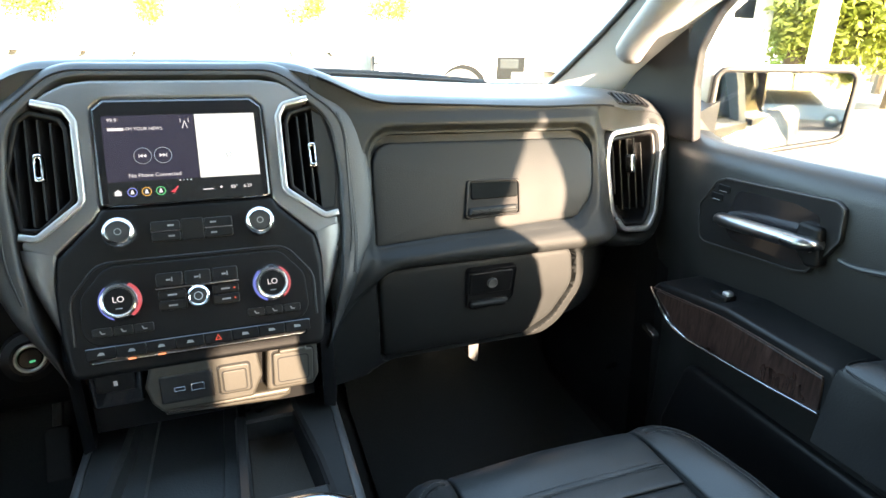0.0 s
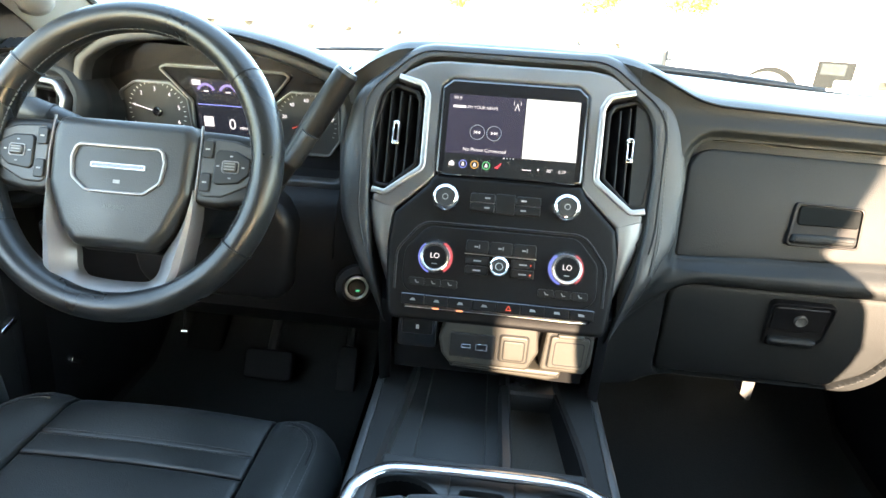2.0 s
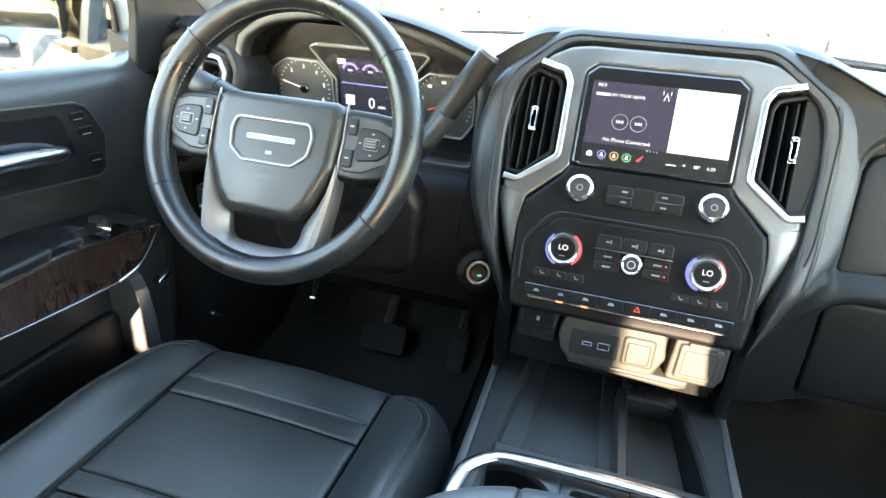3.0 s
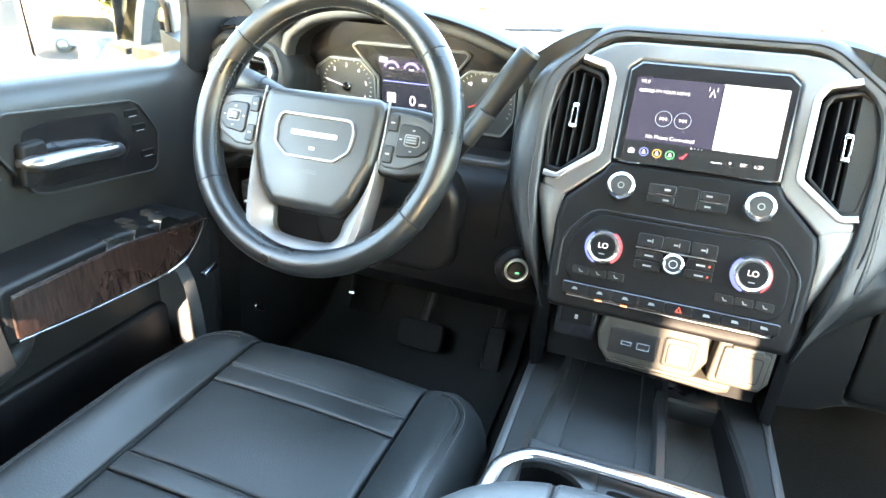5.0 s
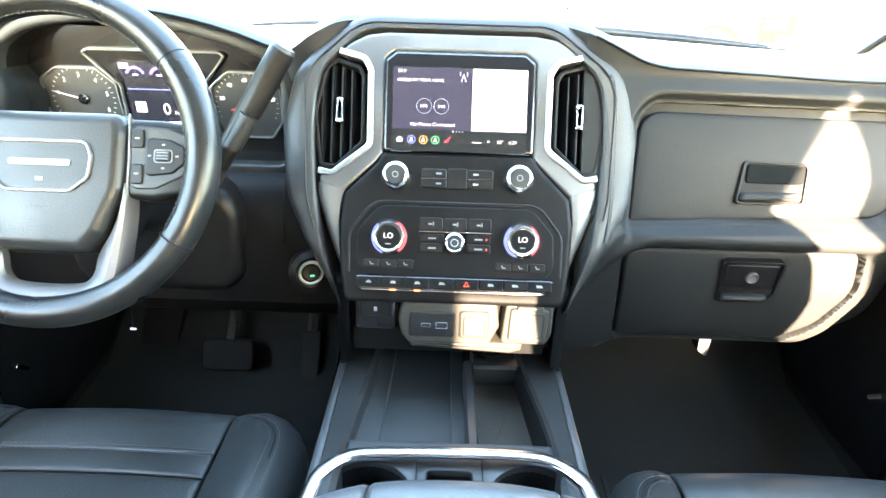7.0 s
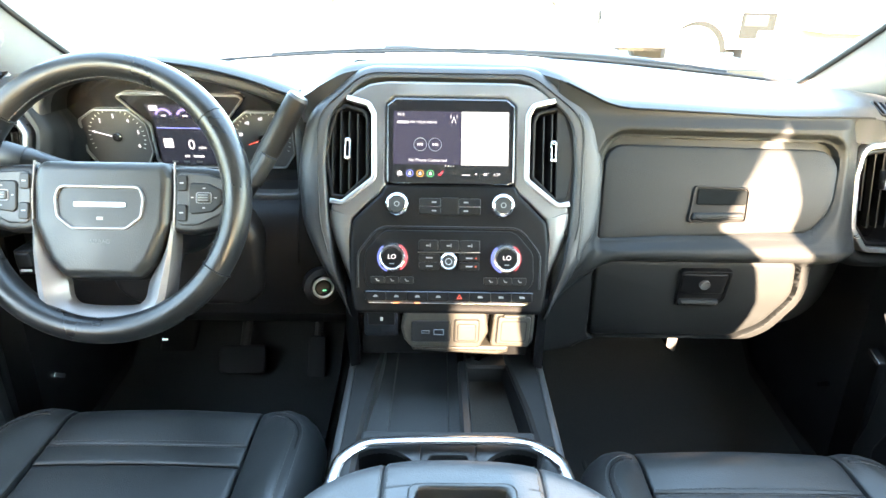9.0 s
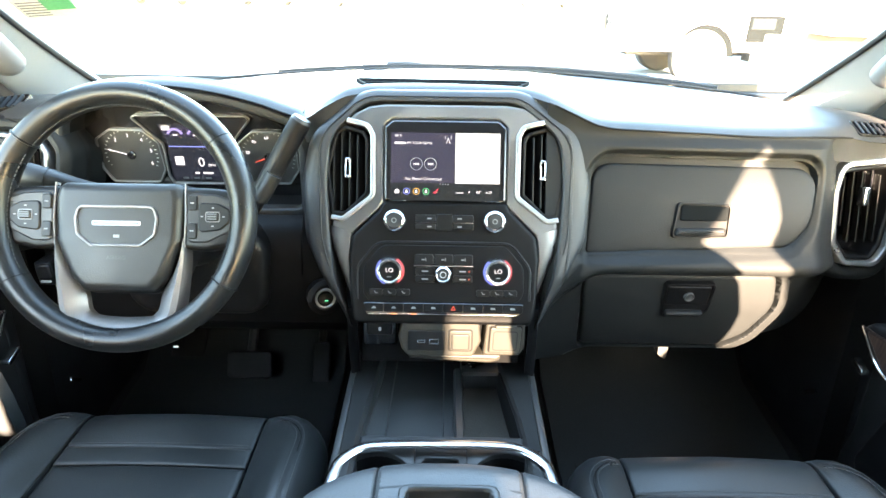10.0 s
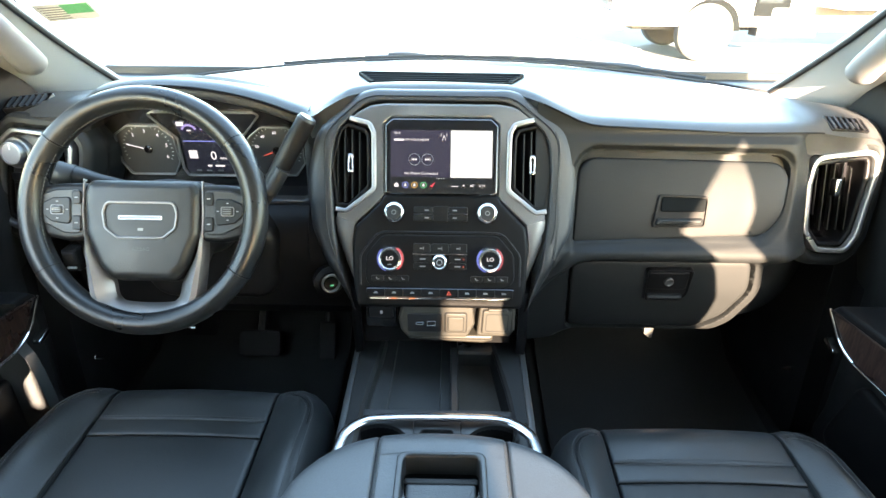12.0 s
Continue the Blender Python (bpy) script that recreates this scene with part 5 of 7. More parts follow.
    side = part("outlet_plate", prism(rounded([q(0.069, 0.986), q(0.128, 0.986), q(0.136, 1.0), q(0.136, 1.047), q(0.074, 1.047)], 0.006), -0.03, 0.0, face, 0.004), taupe, g)
    part("outlet_cover", prism(rounded([q(0.078, 0.994), q(0.128, 0.994), q(0.130, 1.04), q(0.08, 1.04)], 0.004), -0.002, 0.005, face, 0.002), taupe, side, "flip cover over a mains outlet")
    part("outlet_hinge", prism(rounded([q(0.088, 1.038), q(0.122, 1.038), q(0.122, 1.044), q(0.088, 1.044)], 0.002), -0.002, 0.006, face, 0.002), taupe, side)
    part("outlet_gap", ring_frame(rounded([q(0.0762, 0.9922), q(0.1298, 0.9922), q(0.1318, 1.0418), q(0.0782, 1.0418)], 0.005), rounded([q(0.0778, 0.9938), q(0.1282, 0.9938), q(0.1302, 1.0402), q(0.0798, 1.0402)], 0.004), -0.001, 0.0006, face, 0.0002, 1, 80), rubber, side)
    part("outlet_panel", ring_frame(rounded([q(0.084, 0.999), q(0.123, 0.999), q(0.124, 1.034), q(0.085, 1.034)], 0.004), rounded([q(0.0853, 1.0003), q(0.1217, 1.0003), q(0.1227, 1.0327), q(0.0863, 1.0327)], 0.003), 0.004, 0.0053, face, 0.0001, 1, 80), rubber, side)
    part("chin", prism(rounded([q(-0.052, 0.976), q(0.082, 0.969), q(0.098, 0.974), q(0.100, 0.985), q(-0.05, 0.985)], 0.003), -0.05, -0.004, face, 0.004), taupe, g)
    for s in (-1, 1):
        # cheeks and underside blackened likewise, as they lie in shade
        part("side_cheek", loft([[(s * 0.139, 0.80, 0.95), (s * 0.139, 0.80, 1.07), (s * 0.155, 0.81, 1.07), (s * 0.158, 0.82, 0.93)], [(s * 0.16, 0.95, 0.9), (s * 0.16, 0.95, 1.1), (s * 0.19, 0.97, 1.1), (s * 0.19, 0.97, 0.9)]]), latch_black, g)
    part("underside", block(-0.15, 0.15, 0.88, 1.2, 0.93, 0.968, 0.004), latch_black, g)


lower_stack()


def start_button():
    g = thing("start_button", "round start button in a bright ring with a green lamp", "button", (-0.205, 0.863, 1.049))
    m = plane_of((-0.205, 0.872, 1.049), (1, 0.25, 0), (0, 0.25, 1))
    part("housing", lathe([(0.034, -0.05), (0.031, -0.007), (0.022, -0.002), (0.0185, -0.004)], m, 40), plastic, g)
    part("ring", lathe([(0.0176, -0.01), (0.0176, 0.001), (0.0164, 0.0025), (0.0152, 0.0025), (0.0138, 0.001), (0.0138, -0.008)], m, 48, caps=False), bright_satin, g, "bright metal ring")
    part("button", lathe([(0.0136, -0.012), (0.0136, -0.002), (0.0115, 0.0), (0.0005, -0.001)], m, 40), latch_black, g)
    part("lamp", prism(rect(-0.0015, -0.0055, 0.005, -0.0028, 0.001), -0.0004, 0.0003, m), lamp_green, g)


start_button()


# ---- steering wheel, column, instruments ----
HUB = plane_of((-0.437, 0.720, 1.258), (1, 0, 0), (0, math.sin(radians(25)), math.cos(radians(25))))


def steering_wheel():
    g = thing("steering_wheel", "black leather steering wheel with silver spokes and control pads", "steering wheel", (-0.437, 0.72, 1.258))
    at = lambda u, v, w=0.0: HUB @ Vector((u, v, w))
    R = 0.1668
    bm = bmesh.new()
    rows = []
    for i in range(96):
        a = 2 * math.pi * i / 96
        thick = 1.0 + 0.12 * max(0.0, math.sin(2 * a - 0.2) * math.cos(a) ** 2)
        row = []
        for j in range(16):
            b = 2 * math.pi * j / 16
            r = 0.0172 * thick
            row.append(at((R + r * math.cos(b)) * math.cos(a), (R + r * math.cos(b)) * math.sin(a), r * 1.12 * math.sin(b)))
        rows.append(row)
    grid(bm, rows, close_u=True, close_v=True)
    part("rim", bm, rim_leather, g, "black leather rim worn to a sheen")
    # seams where the leather panels meet
    for a in (38, 142, 212, 328):
        c, s = math.cos(radians(a)), math.sin(radians(a))
        pts = [at((R + 0.0179 * math.cos(b)) * c, (R + 0.0179 * math.cos(b)) * s, 0.0200 * math.sin(b)) for b in [2 * math.pi * j / 24 for j in range(24)]]
        part("rim_seam", tube(pts, 0.0012, closed=True, res=6), plastic, g)
    inner = [at((R - 0.0172) * math.cos(a), (R - 0.0172) * math.sin(a), 0.006) for a in [radians(38 + 104 * i / 60) for i in range(61)]]
    stitches(inner, g, 0.006, 0.004, 0.0008)
    for a0, a1 in ((148, 208), (332, 392)):
        stitches([at((R - 0.0172) * math.cos(a), (R - 0.0172) * math.sin(a), 0.006) for a in [radians(a0 + (a1 - a0) * i / 40) for i in range(41)]], g, 0.006, 0.004, 0.0008)
    # silver lower spokes joined at the foot
    left_out = [(-0.087, -0.028), (-0.089, -0.06), (-0.085, -0.11), (-0.081, -0.130), (-0.072, -0.146), (-0.05, -0.154), (0.0, -0.158)]
    left_in = [(-0.084, -0.030), (-0.070, -0.07), (-0.053, -0.103), (-0.049, -0.122), (-0.044, -0.131), (-0.034, -0.136), (0.0, -0.138)]
    outs = smooth_path([(x, y, 0) for x, y in left_out + [(-x, y) for x, y in left_out[-2::-1]]], 6)
    ins = smooth_path([(x, y, 0) for x, y in left_in + [(-x, y) for x, y in left_in[-2::-1]]], 6)
    secs = []
    for o, i in zip(outs, ins):
        secs.append([at(o.x + (i.x - o.x) * f, o.y + (i.y - o.y) * f, w) for f, w in ((0, -0.022), (0, -0.003), (0.12, 0.003), (0.35, 0.005), (0.6, 0.001), (0.85, -0.006), (1, -0.012), (1, -0.022))])
    part("lower_spoke", loft(secs), wheel_silver, g, "silver U-shaped lower spoke")
    # airbag cover
    hub = rounded([(-0.080, 0.045), (0.080, 0.045), (0.086, 0.025), (0.084, -0.035), (0.064, -0.082), (0.046, -0.102), (-0.046, -0.102), (-0.064, -0.082), (-0.084, -0.035), (-0.086, 0.025)], 0.016, 5)
    cover = part("airbag_cover", prism(hub, -0.05, 0.010, HUB, 0.013, 5), hub_skin, g, "black airbag cover")
    bad = rounded([(-0.051, 0.014), (0.051, 0.014), (0.056, -0.003), (0.053, -0.026), (0.034, -0.041), (-0.034, -0.041), (-0.053, -0.026), (-0.056, -0.003)], 0.010, 4)
    part("badge_ring", ring_frame(bad, inset(bad, 0.0034), 0.005, 0.0135, HUB, 0.0016), wheel_silver, cover, "bright badge outline")
    part("badge_bar", ring_frame(rect(-0.032, -0.0128, 0.032, -0.0068, 0.001), rect(-0.0308, -0.0116, 0.0308, -0.008, 0.0006), 0.008, 0.0118, HUB, 0.0004, 1, 60), bright_satin, cover)
    part("badge_bar_face", prism(rect(-0.031, -0.0118, 0.031, -0.0078), 0.008, 0.0108, HUB), gloss_black, cover)
    part("badge_mark", prism(rect(-0.004, -0.029, 0.004, -0.025), 0.008, 0.0104, HUB), faint_ink, cover)
    words("AIRBAG", 0.0075, spot(HUB, 0, -0.056, 0.0098), dim_ink, cover, "lettering", "CENTER", 0.0003)
    part("cover_edge", prism([(x * 1.03, y * 1.03) for x, y in hub], -0.07, -0.012, HUB, 0.006), plastic, g)
    # side spokes with control pads
    for s in (-1, 1):
        sp = rounded([(s * 0.080, 0.041), (s * 0.120, 0.040), (s * 0.160, 0.036), (s * 0.165, -0.010), (s * 0.152, -0.038), (s * 0.115, -0.046), (s * 0.083, -0.044)], 0.012, 4)
        pad = part("side_spoke", prism(sp, -0.028, 0.001, HUB, 0.008, 4), plastic, g)
        k = rounded([(s * 0.090, 0.033), (s * 0.130, 0.031), (s * 0.156, 0.022), (s * 0.1575, -0.006), (s * 0.146, -0.020), (s * 0.118, -0.034), (s * 0.090, -0.035)], 0.009, 4)
        part("key_field", prism(k, -0.004, 0.0025, HUB, 0.0025), dark_plastic, pad)
        f = rounded([(s * 0.1065, 0.020), (s * 0.132, 0.019), (s * 0.1485, 0.011), (s * 0.1485, -0.006), (s * 0.136, -0.017), (s * 0.1065, -0.021)], 0.006, 4)
        part("rocker_field", prism(f, 0.0, 0.0048, HUB, 0.002), plastic, pad)
        part("rocker", prism(rect(s * 0.126 - 0.0085, -0.005, s * 0.126 + 0.0085, 0.0065, 0.0025), 0.003, 0.0078, HUB, 0.002), dark_plastic, pad, "ribbed rocker key")
        part("rocker_edge", ring_frame(rect(s * 0.126 - 0.0098, -0.0063, s * 0.126 + 0.0098, 0.0078, 0.003), rect(s * 0.126 - 0.0087, -0.0052, s * 0.126 + 0.0087, 0.0067, 0.0025), 0.003, 0.0058, HUB, 0.0003, 1, 60), wheel_silver, pad)
        for n in range(3):
            part("rocker_rib", prism(rect(s * 0.126 - 0.006, -0.003 + 0.0033 * n, s * 0.126 + 0.006, -0.0018 + 0.0033 * n), 0.0072, 0.0084, HUB, 0.0003), handle_grey, pad)
        for v0, v1 in ((0.009, 0.029), (-0.029, -0.0075)):
            x0, x1 = sorted((s * 0.0915, s * 0.1045))
            part("key", prism(rect(x0, v0, x1, v1, 0.003), 0.0, 0.0048, HUB, 0.0015), plastic, pad)
            part("mark", prism(rect((x0 + x1) / 2 - 0.0025, (v0 + v1) / 2 - 0.0009, (x0 + x1) / 2 + 0.0025, (v0 + v1) / 2 + 0.0009), 0.004, 0.0051, HUB), faint_ink, pad)
        for du, dv in ((0.0, 0.0128), (0.0, -0.0118), (-0.0145, 0.001), (0.0145, 0.001)):
            part("mark", prism(rect(s * 0.126 + du - 0.0016, dv - 0.0008, s * 0.126 + du + 0.0016, dv + 0.0008), 0.003, 0.0051, HUB), faint_ink, pad)
        part("spoke_edge", tube([at(s * 0.0875, 0.045, 0.001), at(s * 0.089, 0.0, 0.002), at(s * 0.0875, -0.04, 0.001)], 0.0014, res=8), wheel_silver, g)
    # column behind
    col = thing("steering_column", "black steering column shroud with stalks", "steering column", (-0.437, 0.85, 1.2))
    part("shroud", loft([[HUB @ Vector((r * math.cos(a), r * 0.85 * math.sin(a) - 0.01, w)) for a in [2 * math.pi * i / 28 for i in range(28)]] for r, w in ((0.05, -0.05), (0.075, -0.07), (0.078, -0.12), (0.07, -0.3))]), plastic, col)
    lev = part("turn_stalk", tube([(-0.50, 0.812, 1.258), (-0.545, 0.807, 1.270), (-0.575, 0.803, 1.279), (-0.607, 0.799, 1.288), (-0.615, 0.798, 1.290)], [0.010, 0.0125, 0.0165, 0.019, 0.016], res=16), dark_plastic, col, "turn signal stalk with grey print")
    part("stalk_ring", tube([(-0.581, 0.8022, 1.2807), (-0.585, 0.8017, 1.2818)], 0.0182, res=16), dark_plastic, lev)
    for k in range(3):
        part("mark", prism(rect(-0.003, -0.0016, 0.003, 0.0016), 0, 0.0003, plane_of((-0.558 - 0.02 * k, 0.7895 - 0.0017 * k, 1.2795 + 0.0065 * k), (1, 0, -0.3), (0.3, 0.35, 1))), ink, lev)
    part("tag_cord", tube([(-0.494, 0.890, 0.934), (-0.488, 0.892, 0.99), (-0.47, 0.90, 1.14)], 0.0007, res=6), shade_matt_black, col)
    part("tag", prism(rect(-0.0045, -0.0016, 0.0045, 0.0016, 0.0008), -0.001, 0.001, plane_of((-0.494, 0.890, 0.932), (1, 0, 0), (0, 0.5, 1))), white_paint, col, "small white tag on a cord")
    # selector lever on the right of the column
    a, b = Vector((-0.318, 0.875, 1.205)), Vector((-0.226, 0.895, 1.352))
    path = [a, a.lerp(b, 0.25), a.lerp(b, 0.5), a.lerp(b, 0.75), b]
    sel = part("selector_lever", tube(path, [0.012, 0.0150, 0.0165, 0.0172, 0.0165], res=18, flat=1.0), plastic, col, "thick black gear selector lever")
    part("lever_end", tube([b, b + (b - a) * 0.03], [0.0165, 0.0140], res=18), dark_plastic, sel, "dark end cap")
    part("selector_keys", tube([a.lerp(b, 0.2) + Vector((0.004, -0.012, -0.003)), a.lerp(b, 0.48) + Vector((0.004, -0.012, -0.003))], [0.0125, 0.013], res=14), dark_plastic, sel)
    part("lever_boot", tube([(-0.40, 0.9, 1.16), (-0.335, 0.88, 1.185), a], [0.02, 0.017, 0.013], res=12), rubber, sel)
    # lower shaft and boot in the footwell
    shaft = thing("steering_shaft", "dark steering shaft running down to the toe board", "shaft", (-0.47, 1.2, 0.8))
    part("tube", tube([(-0.44, 0.93, 1.10), (-0.47, 1.2, 0.85), (-0.48, 1.4, 0.72)], 0.028, res=12), dark_metal, shaft)


steering_wheel()


def instruments():
    g = thing("instrument_cluster", "dark instrument cluster with two dials and a lit display", "instrument cluster", (-0.45, 1.02, 1.26))
    m = plane_of((-0.45, 1.015, 1.26), (1, 0, 0), (0, -0.06, 1))
    k = math.hypot(1, 0.06)
    q = lambda *ps: [(x + 0.45, (z - 1.26) * k) for x, z in ps]
    part("face", prism(rounded(q((-0.655, 1.175), (-0.245, 1.175), (-0.245, 1.31), (-0.30, 1.362), (-0.6, 1.366), (-0.655, 1.32)), 0.03), -0.03, -0.004, m, 0.0), gloss_black, g)
    lit = glow("cluster_display", (0.03, 0.03, 0.06), 0.45)
    dim = glow("cluster_violet", (0.05, 0.042, 0.11), 0.5)
    for pts, nm in ((((-0.628, 1.235), (-0.612, 1.208), (-0.525, 1.208), (-0.51, 1.235), (-0.513, 1.285), (-0.54, 1.308), (-0.60, 1.308), (-0.628, 1.29)), "tachometer"), (((-0.372, 1.235), (-0.365, 1.208), (-0.285, 1.208), (-0.266, 1.235), (-0.266, 1.285), (-0.295, 1.308), (-0.345, 1.308), (-0.374, 1.285)), "speedometer")):
        out = rounded(q(*pts), 0.008, 3)
        d = part(nm, prism(out, -0.004, -0.001, m), dark_plastic, g)
        part("bright_frame", ring_frame(out, inset(out, 0.0032), -0.004, 0.004, m, 0.0014), silver, d, "bright metal outline")
        cx = sum(p[0] for p in out) / len(out)
        cy = sum(p[1] for p in out) / len(out)
        labels = ["", "1", "2", "3", "4", "5", "6"] if nm == "tachometer" else ["", "20", "40", "60", "80", "100", ""]
        for i, tx in enumerate(labels):
            a = radians(205 - 230 * i / 6)
            if tx:
                words(tx, 0.0095 if len(tx) == 1 else 0.008, spot(m, cx + 0.038 * math.cos(a), cy + 0.036 * math.sin(a), -0.0008), scr_text, d, "numeral", "CENTER", 0.0002)
        for i in range(25):
            a = radians(205 - 230 * i / 24)
            part("tick", prism(rect(0.0445, -0.0004, 0.048, 0.0004), -0.001, -0.0004, spot(m, cx, cy) @ pose(0, 0, 0, 0, 0, math.degrees(a))), ink, d)
        na = 165 if nm == "tachometer" else 200
        reach = 0.042 if nm == "tachometer" else 0.026
        part("needle", prism([(-0.006, -0.001), (reach, -0.0005), (reach, 0.0005), (-0.006, 0.001)], 0.001, 0.002, spot(m, cx, cy) @ pose(0, 0, 0, 0, 0, na)), scr_text if nm == "tachometer" else lamp_red, d, "thin pointer")
        part("needle_cap", lathe([(0.008, -0.001), (0.008, 0.002), (0.006, 0.004), (0.0005, 0.0042)], spot(m, cx, cy), 24), gloss_black, d)
    hexa = rounded(q((-0.556, 1.330), (-0.546, 1.336), (-0.352, 1.336), (-0.342, 1.330), (-0.384, 1.282), (-0.384, 1.222), (-0.394, 1.207), (-0.50, 1.207), (-0.508, 1.222), (-0.508, 1.282)), 0.004, 3)
    c = part("centre_display", prism(hexa, -0.004, 0.0008, m), gloss_black, g, "central driver display")
    part("bright_frame", ring_frame(hexa, inset(hexa, 0.0032), -0.004, 0.006, m, 0.0014, 2, 160), silver, c, "bright metal outline")
    part("lit_area", prism(q((-0.50, 1.215), (-0.392, 1.215), (-0.392, 1.318), (-0.512, 1.318), (-0.50, 1.29)), 0.0, 0.0012, m), lit, c)
    part("violet_band", prism(q((-0.50, 1.296), (-0.392, 1.296), (-0.392, 1.314), (-0.508, 1.314)), 0.001, 0.0015, m), dim, c)
    part("blue_line", prism(q((-0.498, 1.277), (-0.394, 1.277), (-0.394, 1.2785), (-0.498, 1.2785)), 0.001, 0.0016, m), icon_blue, c)
    part("white_square", prism(q((-0.491, 1.243), (-0.475, 1.243), (-0.475, 1.259), (-0.491, 1.259)), 0.001, 0.0016, m), scr_text, c)
    words("0", 0.024, spot(m, 0.006, -0.012, 0.0014), scr_text, c, "speed", "CENTER", 0.0002)
    words("MPH", 0.0065, spot(m, 0.024, -0.017, 0.0014), scr_text, c, "unit", "CENTER", 0.0002)
    arc_glow = glow("violet_arc", (0.42, 0.34, 0.8), 1.1)
    for x in (-0.482, -0.446, -0.412):
        arc = [(0.0135 * math.cos(radians(a)), 0.0135 * math.sin(radians(a))) for a in range(20, 161, 10)]
        part("small_gauge", prism(band(arc, 0.0021), 0.001, 0.0018, spot(m, x + 0.45, 0.036)), arc_glow, c, "small violet gauge arc")
        part("status_bar", prism(rect(-0.004, -0.0011, 0.004, 0.0011), 0.001, 0.0018, spot(m, x + 0.45, 0.039)), scr_text, c)
    part("white_mark", prism(rect(-0.007, -0.004, 0.007, 0.004), 0.001, 0.0018, spot(m, -0.047, 0.0515)), scr_text, c)
    for x, w in ((-0.455, 0.004), (-0.435, 0.009)):
        part("status_bar", prism(rect(-w, -0.0016, w, 0.0016), 0.001, 0.0018, spot(m, x + 0.45, -0.032)), scr_text, c)
    for x in (-0.478, -0.458, -0.436):
        part("status_bar", prism(rect(-0.005, -0.0014, 0.005, 0.0014), 0.001, 0.0018, spot(m, x + 0.45, -0.042)), dim_ink, c)


instruments()



# ---- doors ----
def front_door(s):
    """s = 1: passenger's door, -1: driver's door."""
    nm = "passenger_door" if s > 0 else "driver_door"
    dz, dy = (0.006, 0.008) if s > 0 else (0.024, -0.028)
    g = thing(nm, "closed truck door, black trim with dark wood inlay and bright pull handle", "door", (0.82 * s, 0.4, 0.9), kind="structure")
    fr = DOOR_R if s > 0 else DOOR_L
    q = lambda *ps: [((-y if s > 0 else y) + (-dy if s > 0 else dy), z + dz) for y, z in ps]
    secs = []
    prof = [(0.86, 1.256), (0.835, 1.269), (0.80, 1.272), (0.779, 1.260), (0.770, 1.240), (0.772, 1.13), (0.785, 1.06), (0.80, 1.0), (0.806, 0.72), (0.84, 0.64), (0.90, 0.64), (0.90, 1.25)]
    for y in (1.22, 1.1, 0.98, 0.93, 0.88, 0.84, 0.8, 0.5, 0.2, -0.1, -0.2):
        rise = dz - 0.012 * max(0.0, 0.55 - y) + (0.006 if y > 0.9 else 0)
        secs.append([(s * (x + (0.045 * min(1.0, max(0.0, y - 0.82) / 0.12) if x < 0.84 else 0.0)), y, z + (rise if z > 0.9 else 0)) for x, z in prof])
    part("door_panel", loft(secs), door_skin, g, "black soft-touch inner panel")
    # rear door as one closing panel behind
    part("rear_door_panel", loft([[(s * x, y, z) for x, z in prof] for y in (-0.44, -1.45)]), soft_pad, g)
    # handle bowl
    bez = rounded(q((0.806, 1.178), (0.778, 1.224), (0.762, 1.231), (0.585, 1.240), (0.572, 1.232), (0.568, 1.190), (0.601, 1.136), (0.62, 1.130), (0.785, 1.119), (0.797, 1.127)), 0.008, 4)
    b = part("handle_bezel", prism(bez, -0.80, -0.764, fr, 0.003), plastic, g, "black plastic handle surround")
    bezl = bez if area(bez) > 0 else bez[::-1]
    part("bezel_edge", ring_frame(bezl, inset(bezl, 0.003), -0.78, -0.7618, fr, 0.001), dark_plastic, b)
    # no hollow here: a flat black plate paints the bowl's shade
    cup = rounded(q((0.752, 1.160), (0.735, 1.218), (0.64, 1.222), (0.60, 1.215), (0.60, 1.15), (0.62, 1.140), (0.73, 1.140)), 0.012, 4)
    part("cup", prism(cup, -0.79, -0.7636, fr, 0.0), gloss_black, b, "flat black plate that gives the handle bowl its shade")
    fy = 0.0 if s > 0 else 0.028
    hp = [(s * 0.766, 0.752 - fy + dy, 1.166 + dz), (s * 0.748, 0.738 - fy + dy, 1.172 + dz), (s * 0.742, 0.70 - fy / 2 + dy, 1.175 + dz), (s * 0.742, 0.64 + dy, 1.178 + dz), (s * 0.746, 0.605 + dy, 1.178 + dz), (s * 0.764, 0.598 + dy, 1.178 + dz)]
    part("pull_handle", tube(smooth_path(hp, 5), 0.0145, res=14, flat=0.72), satin_handle, b, "bright metal pull handle")
    part("handle_mount", prism(rounded(q((0.625, 1.168), (0.622, 1.204), (0.590, 1.202), (0.582, 1.150), (0.60, 1.146)), 0.006), -0.77, -0.752, fr, 0.005), latch_black, b)
    for k, (y, z) in enumerate(((0.772, 1.199), (0.762, 1.214))) if s > 0 else enumerate(((0.772, 1.19), (0.762, 1.212), (0.78, 1.15))):
        sw = part("lock_switch", prism(rounded(q((y - 0.012, z - 0.007), (y + 0.012, z - 0.007), (y + 0.012, z + 0.005), (y - 0.012, z + 0.005)), 0.003), -0.766, -0.7622, fr, 0.001), latch_black, b)
        part("mark", prism(q((y - 0.007, z - 0.005), (y + 0.007, z - 0.005), (y + 0.007, z - 0.004), (y - 0.007, z - 0.004)), -0.763, -0.7619, fr), faint_ink, sw)
    # armrest pull with wood inlay
    arm = [(0.818, 1.040), (0.80, 1.058), (0.66, 1.073), (0.49, 1.066), (0.485, 0.99), (0.60, 0.985), (0.73, 0.982), (0.772, 0.994), (0.80, 1.012)]
    low = 0.008 if s > 0 else 0.0
    arm = [(y, z - low if z > 1.02 else z) for y, z in arm]
    a = part("armrest_shelf", prism(rounded(q(*arm), 0.012, 4), -0.80, -0.700, fr, 0.006), plastic, g, "black armrest shelf")
